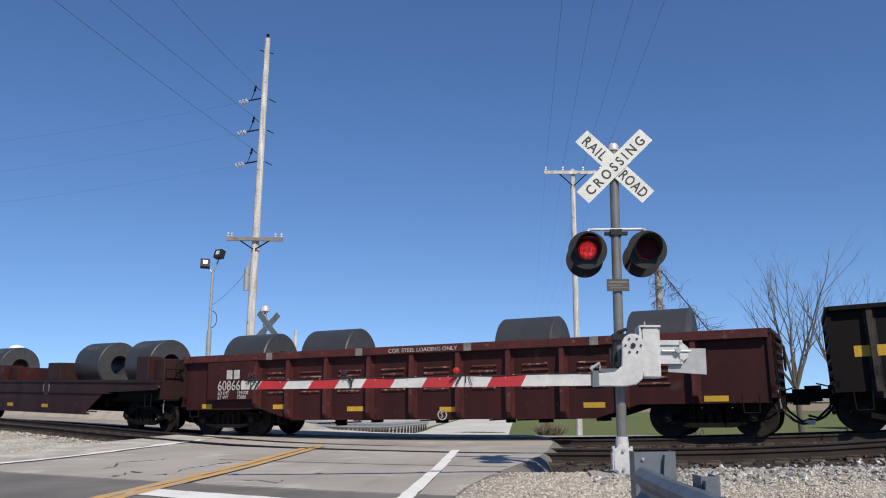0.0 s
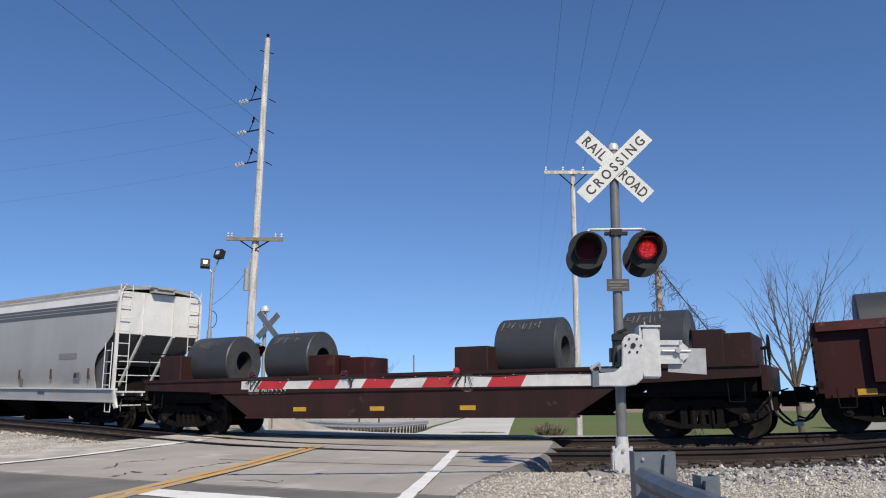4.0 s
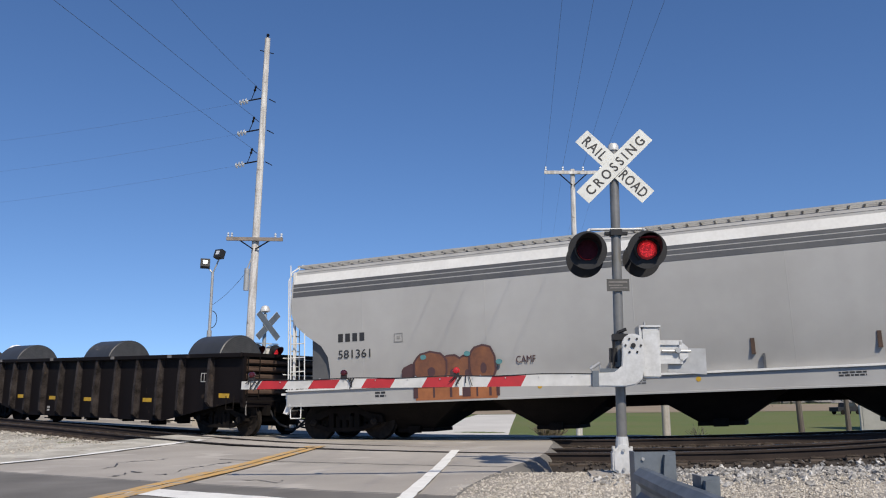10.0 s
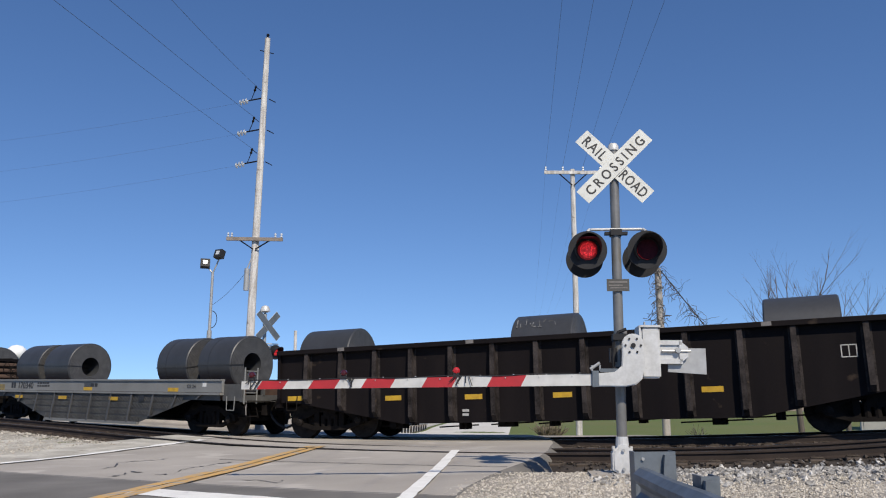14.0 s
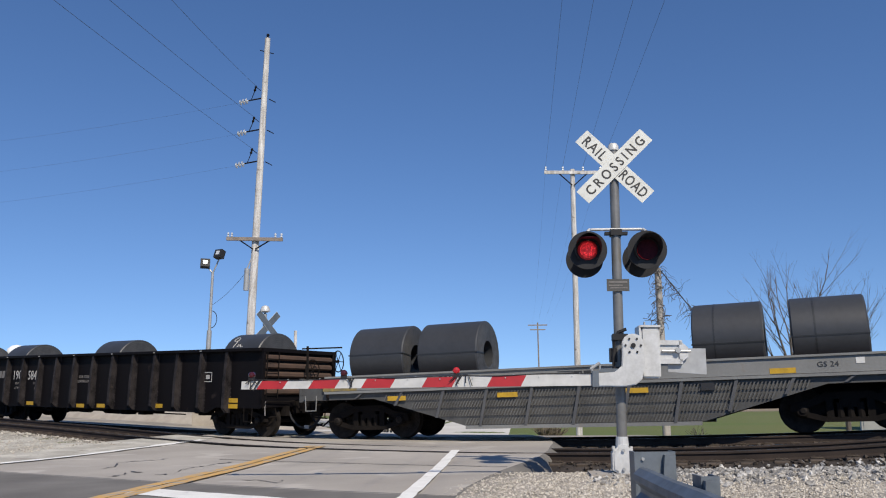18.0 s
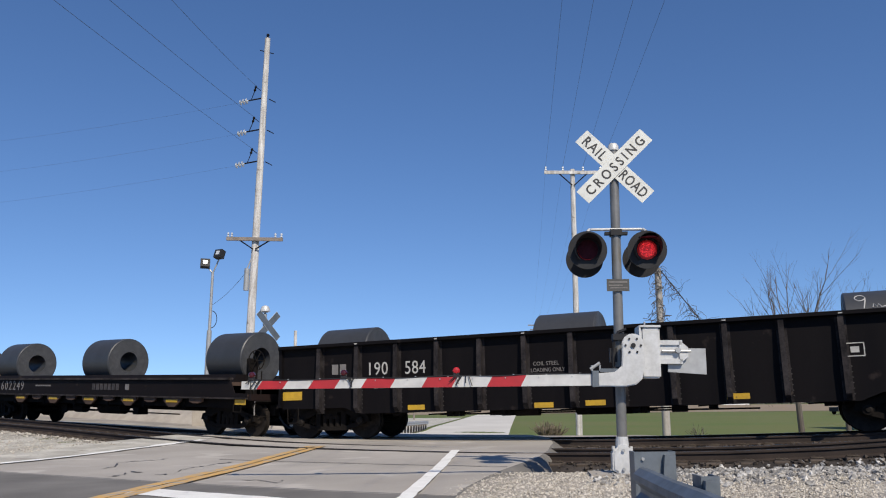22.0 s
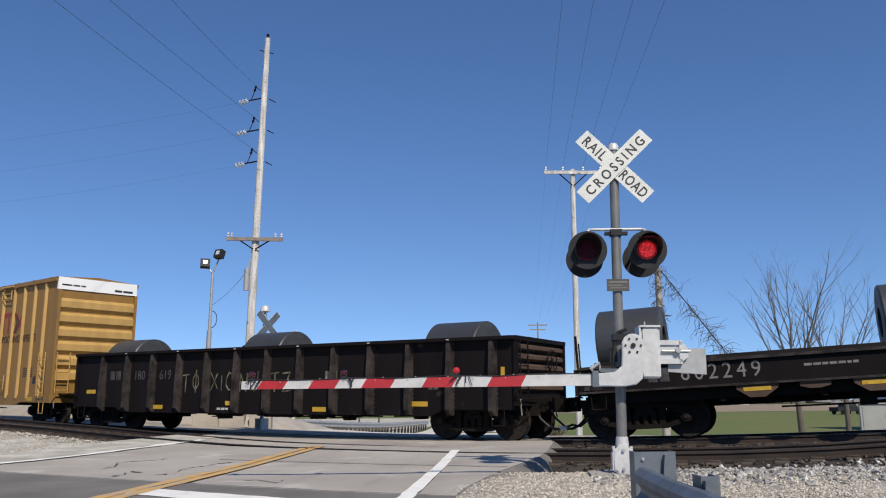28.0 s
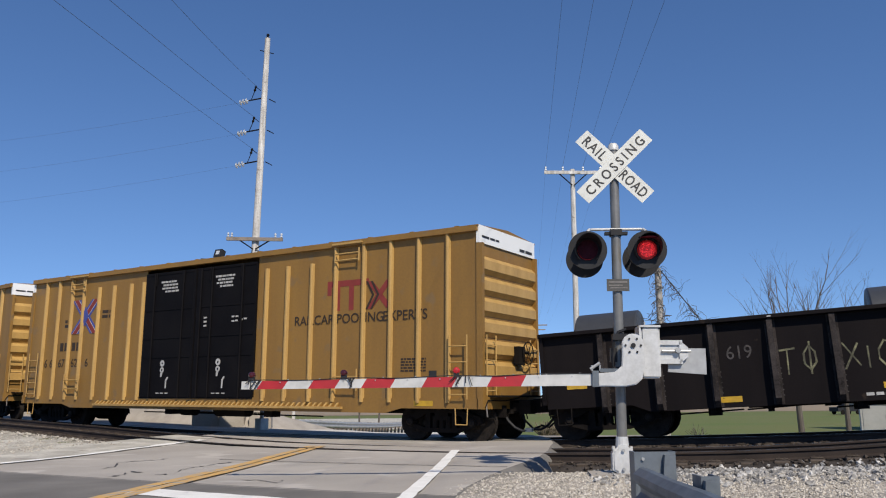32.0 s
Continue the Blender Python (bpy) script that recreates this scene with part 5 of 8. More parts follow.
    for i, (cx, cz, rx, rz) in enumerate(((24.42, 1.55, .34, .22), (24.83, 1.69, .42, .37), (25.38, 1.64, .27, .31), (25.76, 1.62, .25, .30), (26.18, 1.72, .31, .43))):
        k = float(np.interp(cz, [1.3, 1.75, 2.4], [-1.45, -1.54, -1.585]))
        g = part("spray_outline", blob(cx - c0, cz, rx + .05, rz + .05, k - .06, "graf_dark", seed=i), "graf_dark", car)
        part("spray_letter", blob(cx - c0, cz, rx, rz, k - .067, "graf_orange", seed=i), "graf_brown" if i else "graf_dark", g)
        part("spray_gap", blob(cx - c0 + .03, cz - .1, rx * .25, rz * .3, k - .073, "graf_dark", seed=i + 40), "graf_dark", g)
    part("spray_on_sill", boxes([(24.42 - c0, 26.52 - c0, -1.572, -1.56, .915, 1.258)]), "graf_orange", car)
    for x, w in ((24.36, .12), (24.88, .05), (25.32, .06), (25.65, .2), (26.00, .04), (26.32, .06), (26.50, .08)):
        part("spray_outline", boxes([(x - c0, x - c0 + w, -1.578, -1.572, .972, 1.258)]), "graf_dark", car)
    part("spray_highlight", boxes([(25.56 - c0, 25.64 - c0, -1.58, -1.572, 1.0, 1.25)]), "hopper_white", car)
    for cx, cz in ((25.80, 1.98), (24.65, 1.95), (26.60, 1.75)):
        part("spray_dot", blob(cx - c0, cz, .08, .06, -1.6, "graf_teal", seed=int(cx * 10)), "graf_teal", car)
    words("spray_tag", "CAMF", .23, (27.0 - c0, -1.546, 1.70), car, "graf_dark", .8)


def brown_gondola():
    c0 = 11.485
    car = start_car("gondola_car", c0, "brown-black deep-bellied gondola with side stakes, carrying steel coils")
    ribs = [x - c0 for x in (4.62, 5.66, 6.66, 7.68, 8.76, 9.85, 10.94, 12.05, 13.18, 14.32, 15.45, 16.5, 17.85)]
    gondola(car, 15.44, 2.31, .94, "umber", ribs, belly=(-4.1, 4.1, .34, 3.2), chord=.12)
    for x, z in ((4.2, 1.05), (7.13, .98), (9.3, .95), (11.5, .93), (14.8, .95), (18.42, 1.12)):
        plate("reflector", car, x - c0, z, .45, .12, "reflect", -SIDE + .143)
    y = -SIDE + .143
    bm = boxes([(17.35 - c0, 17.65 - c0, y - .006, y, 1.5, 1.52), (17.35 - c0, 17.65 - c0, y - .006, y, 1.74, 1.76), (17.35 - c0, 17.37 - c0, y - .006, y, 1.5, 1.76), (17.63 - c0, 17.65 - c0, y - .006, y, 1.5, 1.76), (17.49 - c0, 17.51 - c0, y - .006, y, 1.5, 1.76)])
    part("square_mark", bm, "stencil", car)
    for x in (5.7, 9.3, 13.0, 16.0):
        plate("chord_patch", car, x - c0, 2.26, .2, .09, "stencil_dim", -SIDE - .016)
    bars(car, 9.0 - c0, .6, .18, 2, .06, "stencil", y)
    for i, a in enumerate((3.95, 10.1, 15.92)):
        steel_coil(c0, a, 1.55, .86, 1.22, seal="chalk" if i == 1 else None)


def grey_coil_car():
    c0 = -4.68
    car = start_car("coil_flat_car", c0, "grey low-sided coil car with grating skirts, carrying bare steel coils")
    h, e = 6.6, 7.32
    for sgn in (-1, 1):
        y0, y1 = sorted((sgn * (SIDE - .08), sgn * SIDE))
        bm = boxes([(-h, h, y0, y1, 1.2, 1.53)])
        box(bm, -h, h, *sorted((sgn * (SIDE - .1), sgn * (SIDE + .04))), 1.53, 1.575)
        part("side_beam", bm, "coil_grey", car)
        part("walkway", boxes([(-h, h, *sorted((sgn * (SIDE - .1), sgn * (SIDE + .06))), 1.13, 1.19)]), "coil_grey", car)
        # skirt behind the grating
        o = [(-h + .1, .98), (-h + 1.4, .98), (-h + 4.0, .24), (h - 4.0, .24), (h - 1.4, .98), (h - .1, .98), (h - .1, 1.14), (-h + .1, 1.14)]
        part("skirt", solid(prism, o, "y", *sorted((sgn * (SIDE - .05), sgn * (SIDE - .03)))), "mesh_grey", car)
        bm = bmesh.new()

        def low(x):
            return float(np.interp(abs(x), [h - 4.0, h - 1.4, h], [.26, 1.0, 1.0]))
        for k in range(4):
            z0, z1 = .30 + k * .205, .30 + k * .205 + .15
            x = -h + .2
            while x < h - .2:
                if low(x) < z0 and low(x + .06) < z0 and sgn < 0:
                    y = sgn * (SIDE + .005)
                    hexa(bm, [(x, y - .008, z0), (x + .032, y - .008, z0), (x + .032, y + .008, z0), (x, y + .008, z0), (x + .08, y - .008, z1), (x + .112, y - .008, z1), (x + .112, y + .008, z1), (x + .08, y + .008, z1)])
                x += .075
        if sgn < 0:
            part("grating", bm, "skirt_grey", car)
        for i, x in enumerate(np.linspace(-h + 1.0, h - 1.0, 11)):
            z = low(x)
            bm = bmesh.new()
            y = sgn * (SIDE + .02)
            hexa(bm, [(x - .12, y - .02, z), (x - .05, y - .02, z), (x - .05, y + .02, z), (x - .12, y + .02, z), (x + .08, y - .02, 1.14), (x + .15, y - .02, 1.14), (x + .15, y + .02, 1.14), (x + .08, y + .02, 1.14)])
            part("skirt_stay", bm, "stripe", car)
        bm = bmesh.new()
        prism(bm, [(-h + 3.9, .2), (h - 3.9, .2), (h - 3.9, .28), (-h + 3.9, .28)], "y", *sorted((sgn * (SIDE - .06), sgn * (SIDE + .03))))
        part("bottom_rail", bm, "coil_grey", car)
    part("trough", boxes([(-h, h, -1.42, -.62, 1.05, 1.36), (-h, h, .62, 1.42, 1.05, 1.36), (-h, h, -.62, .62, .98, 1.1)]), "rust", car)
    part("centre_sill", boxes([(-h, h, -.4, .4, .5, 1.0)]), "under", car)
    for sgn in (-1, 1):
        x = sgn * e
        bm = boxes([(*sorted((x, x + sgn * .1)), -1.45, 1.45, .95, 1.14), (*sorted((x, x + sgn * .1)), -1.45, 1.45, 1.42, 1.56)])
        for y in (-1.45, -.7, .62, 1.37):
            box(bm, *sorted((x, x + sgn * .1)), y, y + .08, 1.1, 1.5)
        part("end_frame", bm, "mesh_grey", car)
        part("end_platform", boxes([(*sorted((sgn * h, x)), -1.45, 1.45, .98, 1.12), (*sorted((sgn * h, x)), -1.42, -1.38, 1.12, 1.44), (*sorted((sgn * h, x)), 1.38, 1.42, 1.12, 1.44)]), "mesh_grey", car)
        bm = bmesh.new()
        for y in (-1.4, -.95):
            rod(bm, (x + sgn * .12, y, .9), (x + sgn * .12, y, 1.9 if sgn > 0 else 1.55), .02, n=6)
        for z in (1.2, 1.5) + ((1.8,) if sgn > 0 else ()):
            rod(bm, (x + sgn * .12, -1.4, z), (x + sgn * .12, -.95, z), .016, n=6)
        part("ladder", bm, "coil_grey" if sgn > 0 else "under", car)
        stirrup(car, x - sgn * .3, -1.52, 1.1, "coil_grey")
    brake_wheel(car, -e + .75, -.9, 2.0)
    bm = bmesh.new()
    rod(bm, (-e + .05, -1.3, 1.1), (-e + .05, -1.3, 2.42), .035, n=6)
    rod(bm, (-e - .12, -1.3, 2.36), (-e + .9, -.95, 2.36), .022, n=6)
    part("brake_staff", bm, "under", car)
    y = -SIDE - .001
    bm = bmesh.new()
    for k in range(4):
        box(bm, -5.08 - c0, -4.66 - c0, y - .005, y, 1.335 + k * .035, 1.352 + k * .035)
    box(bm, -4.68 - c0, -4.5 - c0, y - .005, y, 1.335, 1.45)
    box(bm, -4.46 - c0, -4.3 - c0, y - .005, y, 1.335, 1.45)
    part("stripe_mark", bm, "letter", car, "plain dark stripes with two blocks")
    blocks(car, -9.86 - c0, 1.27, 2, .3, .2, "letter", y)
    bars(car, -8.05 - c0, 1.42, .8, 2, .06, "letter", y, .7)
    plate("spray_patch", car, -10.85 - c0, 1.3, 1.0, .2, "yellow_fade", y + .002, label="faded yellow spray paint")
    words("car_number", "170340", .31, (-9.40 - c0, y - .004, 1.26), car, "letter", 1.16, bold=.004)
    words("stencilled_mark", "GS 24", .15, (1.0 - c0 - .65, y - .004, 1.32), car, "letter", 1.1)
    plate("stencil_box", car, 1.15 - c0, 1.42, .16, .12, "hopper_white", y)
    for x, z in ((-4.85, 1.27), (-.3, 1.27), (-9.2, .97), (-6.3, .97), (-3.3, .97)):
        plate("reflector", car, x - c0, z, .5, .11, "reflect", y if z > 1.1 else -SIDE - .03)
    plate("stencil_box", car, -1.8 - c0, 1.0, .28, .16, "letter", -SIDE - .03)
    wheels = CARS[-1][2]
    bogie(car, e - 1.75, wheels)
    bogie(car, -e + 1.75, wheels)
    coupler(car, e, 1)
    coupler(car, -e, -1)
    for a, w in ((-10.95, 1.58), (-8.95, 1.64), (-2.13, 1.5), (-.07, 1.5)):
        steel_coil(c0, a, w, .85, 1.20, strap=True)


def black_gondola():
    c0 = -21.15
    car = start_car("gondola_car", c0, "black gondola with side stakes and white number, carrying steel coils")
    ribs = centres(13, -28.0 - c0, -14.5 - c0)
    gondola(car, 16.08, 2.43, .62, "soot", ribs, chord=.09)
    y = -SIDE + .143
    blocks(car, -27.66 - c0, 1.63, 2, .42, .26, "stencil_dim", y)
    words("car_number", "190", .46, (-26.64 - c0, y, 1.58), car, "stencil", .86, gap=1.08)
    words("car_number", "584", .46, (-25.56 - c0, y, 1.57), car, "stencil", .84, gap=1.05)
    words("stencilled_weights", "LD LMT", .12, (-26.42 - c0, y, 1.40), car, "stencil_dim", .95)
    words("stencilled_weights", "LT WT", .12, (-26.42 - c0, y, 1.23), car, "stencil_dim", .95)
    bars(car, -25.15 - c0, 1.40, .36, 1, .085, "stencil_faint", y)
    bars(car, -25.05 - c0, 1.23, .22, 1, .085, "stencil_faint", y)
    words("stencilled_words", "COIL STEEL", .13, (-22.2 - c0, y, 1.62), car, "stencil_dim", .95)
    words("stencilled_words", "LOADING ONLY", .13, (-22.26 - c0, y, 1.47), car, "stencil_dim", .85)
    bm = boxes([(-15.6 - c0, -15.24 - c0, y - .006, y, 1.5, 1.52), (-15.6 - c0, -15.24 - c0, y - .006, y, 1.76, 1.78), (-15.6 - c0, -15.58 - c0, y - .006, y, 1.5, 1.78), (-15.26 - c0, -15.24 - c0, y - .006, y, 1.5, 1.78), (-15.5 - c0, -15.34 - c0, y - .006, y, 1.58, 1.7)])
    part("square_mark", bm, "stencil", car)
    plate("reflector", car, -28.88 - c0, 1.12, .6, .22, "reflect", y)
    for x, z in ((-25.25, .74), (-21.98, .71), (-20.77, .73), (-17.72, .78), (-14.3, .99)):
        plate("reflector", car, x - c0, z, .46, .12, "reflect", y)
    plate("reflector", car, -14.3 - c0, .83, .46, .12, "reflect", y)
    rivets(car, ribs, .75, 1.0, y)
    for i, a in enumerate((-28.5, -22.36, -15.49)):
        steel_coil(c0, a, 1.52, .87, 1.2, seal="nine" if i == 2 else None)
    chord_bolts(car, ribs, 2.43)


def rivets(car, ribs, z0, z1, y, material="stencil_faint"):
    bm = bmesh.new()
    for x in ribs:
        for k in range(6):
            z = z0 + k * .11
            box(bm, x + .1, x + .122, y - .007, y + .004, z, z + .022)
    tagged(part("rivet_row", bm, material, car), kind="stuff")


def chord_bolts(car, ribs, top):
    for x in ribs[1::2]:
        part("chord_clip", boxes([(x - .03, x + .05, -SIDE - .024, -SIDE - .01, top - .06, top - .035)]), "stencil", car)


def bracket_flat():
    c0 = -37.93
    car = start_car("flat_car", c0, "dark brown flat car with hanging tie-down brackets, carrying bare steel coils")
    h = 7.92
    for sgn in (-1, 1):
        part("side_sill", solid(prism, [(-h, 1.06), (h, 1.06), (h, 1.18), (h - .52, 1.2), (h - .74, 1.56), (-h, 1.56)], "y", *sorted((sgn * (SIDE - .03), sgn * SIDE))), "umber", car)
        y0, y1 = sorted((sgn * (SIDE - .12), sgn * (SIDE + .07)))
        part("sill_flange", boxes([(-h, h - .74, y0, y1, 1.56, 1.62), (-h, h, y0, y1, 1.03, 1.075)]), "umber_rib", car)
        for i, x in enumerate(np.linspace(-42.14 - c0, -32.2 - c0, 10)):
            big = i % 2 == 0
            w, dz = (.42, .26) if big else (.3, .14)
            o = [(x - w, 1.03), (x + w, 1.03), (x + w * .95, .94), (x + w * .35, 1.03 - dz), (x - w * .35, 1.03 - dz), (x - w * .95, .94)]
            b = part("tie_down_bracket", solid(prism, o, "y", *sorted((sgn * (SIDE - .05), sgn * (SIDE + .02)))), "rust", car)
            if big and sgn < 0:
                part("reflector", boxes([(x - .27, x + .27, -SIDE - .028, -SIDE - .018, .90, .985)]), "reflect", b, "yellow reflector")
    part("deck", boxes([(-h, h - .75, -SIDE + .03, SIDE - .03, 1.4, 1.5), (h - .75, h, -SIDE + .03, SIDE - .03, 1.1, 1.16)]), "rust", car)
    part("cross_bearer", boxes([(-h + .4, h - .4, -1.32, 1.32, .78, 1.08)]), "under", car)
    bm = bmesh.new()
    for sgn in (-1, 1):
        prism(bm, [(sgn * .35, 1.5), (sgn * 1.25, 1.5), (sgn * 1.15, 1.72), (sgn * .75, 1.72)], "x", -h + .3, h - .9)
    part("cradle", bm, "umber", car)
    for sgn in (-1, 1):
        x = sgn * h
        part("end_sill", boxes([(*sorted((x, x + sgn * .12)), -1.45, 1.45, 1.0, 1.58 if sgn < 0 else 1.17)]), "oxide_dark", car)
        stirrup(car, x - sgn * .4, -1.48, 1.06)
        bm = bmesh.new()
        rod(bm, (x + sgn * .05, -1.3, 1.1), (x + sgn * .05, -1.3, 2.35 if sgn < 0 else 1.9), .03, n=6)
        rod(bm, (x + sgn * .05, -1.05, 1.1), (x + sgn * .05, -1.05, 2.2 if sgn < 0 else 1.8), .018, n=6)
        part("stanchion", bm, "under", car)
    bm = bmesh.new()
    for k in (0, .12):
        prism(bm, [(-h + .1 + k, 1.1), (-h + .4 + k, 1.1), (-h + .25 + k, 1.52)], "y", -SIDE - .03, -SIDE)
    part("gusset", bm, "umber_rib", car)
    part("brake_stand", boxes([(h - .3, h - .06, -1.30, -1.1, 1.15, 1.75), (h - .26, h - .1, -1.34, -1.06, 1.75, 2.15)]), "under", car)
    brake_wheel(car, h - .02, -1.2, 2.1)
    y = -SIDE - .001
    blocks(car, -44.32 - c0, 1.2, 2, .44, .3, "stencil_faint", y)
    words("car_number", "602249", .46, (-43.65 - c0, y - .004, 1.2), car, "stencil_dim", .92, gap=1.35)
    blocks(car, -37.6 - c0, 1.24, 7, 1.5, .2, "stencil_faint", y, .4)
    plate("stencil_box", car, -35.65 - c0, 1.34, .2, .18, "stencil_dim", y)
    bars(car, -41.2 - c0, 1.34, 1.0, 1, .05, "stencil_dim", y)
    finish_car(car, h)
    plate("reflector", car, -45.6 - c0, 1.33, .34, .2, "reflect", -SIDE - .004)
    plate("reflector", car, h - .25, .95, .45, .14, "reflect", -SIDE - .004)
    for a, w in ((-45.56, 1.47), (-39.56, 1.6), (-32.78, 1.6)):
        steel_coil(c0, a, w, .80, 1.40)


STROKES = dict(
    T=(((0, .95), (1, 1)), ((.5, .97), (.46, 0))),
    O=(((.5, 1), (.85, .75), (.9, .35), (.5, .05), (.12, .3), (.12, .7), (.5, 1)), ((.55, 1.15), (.5, -.1))),
    X=(((0, 1), (1, .1)), ((.95, .95), (.05, 0))),
    I=(((.5, .8), (.5, 0)),),
    C=(((.95, .85), (.5, 1), (.1, .65), (.1, .3), (.5, 0), (.95, .15)),),
    N=(((0, 0), (.05, 1), (.85, 0), (.95, 1)),),
    U=(((0, 1), (.1, .25), (.5, 0), (.85, .25), (.95, 1)),),
    Z=(((0, .95), (.95, 1), (.05, 0), (1, .05)),))


def scrawl(car, ch, x, z, w, h, y):
    """One letter drawn by hand with a stick of pale paint."""
    bm = bmesh.new()
    r = random.Random(ch + str(round(x, 2)))
    for line in STROKES[ch]:
        for (u0, v0), (u1, v1) in zip(line, line[1:]):
            p, q = Vector((x + u0 * w, 0, z + v0 * h)), Vector((x + u1 * w, 0, z + v1 * h))
            d = (q - p).normalized()
            p, q, k = p - d * .008, q + d * .008, Vector((-d.z, 0, d.x)) * r.uniform(.013, .02)
            hexa(bm, [(c.x, y - e, c.z) for e in (0, .005) for c in (p - k, q - k, q + k, p + k)])
    bmesh.ops.recalc_face_normals(bm, faces=bm.faces[:])
    part("scrawled_letter", bm, "graf_pale", car)


def tagged_gondola():
    c0 = -55.05
    car = start_car("gondola_car", c0, "brown-black gondola with chalky scrawled letters, carrying steel coils")
    ribs = centres(12, -61.77 - c0, -48.72 - c0) + [-47.55 - c0]
    gondola(car, 16.12, 2.43, .56, "umber", ribs, chord=.09)
    y = -SIDE + .143
    rw = [r + c0 for r in ribs]
    for k, letters in ((3, "TO"), (4, "XIC"), (5, "NU"), (6, "TZ")):
        u = rw[k] - c0 + .12
        for ch in letters:
            width = .06 if ch == "I" else .29
            scrawl(car, ch, u, 1.17 + .04 * (ord(ch) % 3), width, .52, y)
            u += width + .13
    for k, txt in ((1, "180"), (2, "619")):
        words("car_number", txt, .40, (rw[k] - c0 + .25, y, 1.56), car, "stencil_faint", .9)
    blocks(car, rw[0] - c0 + .3, 1.56, 2, .5, .28, "stencil_faint", y)
    for x, z in ((-62.4, 1.2), (-59.15, .73), (-56.04, .85), (-52.78, .70), (-49.6, .85)):
        plate("reflector", car, x - c0, z, .46, .12, "reflect", y)
    plate("reflector", car, -47.3 - c0, 1.5, .1, .42, "reflect", y)
    bars(car, -56.6 - c0, .66, .45, 1, .06, "stencil", y)
    bars(car, -52.6 - c0, 1.5, .4, 1, .2, "graf_pale", y, .5)
    bars(car, -49.35 - c0, 1.34, .3, 2, .09, "stencil_faint", y, .4)
    rivets(car, ribs, .75, 1.0, y)
    chord_bolts(car, ribs, 2.43)
    for a in (-62.5, -56.22, -49.82):
        steel_coil(c0, a, 1.45, .92, 1.1)


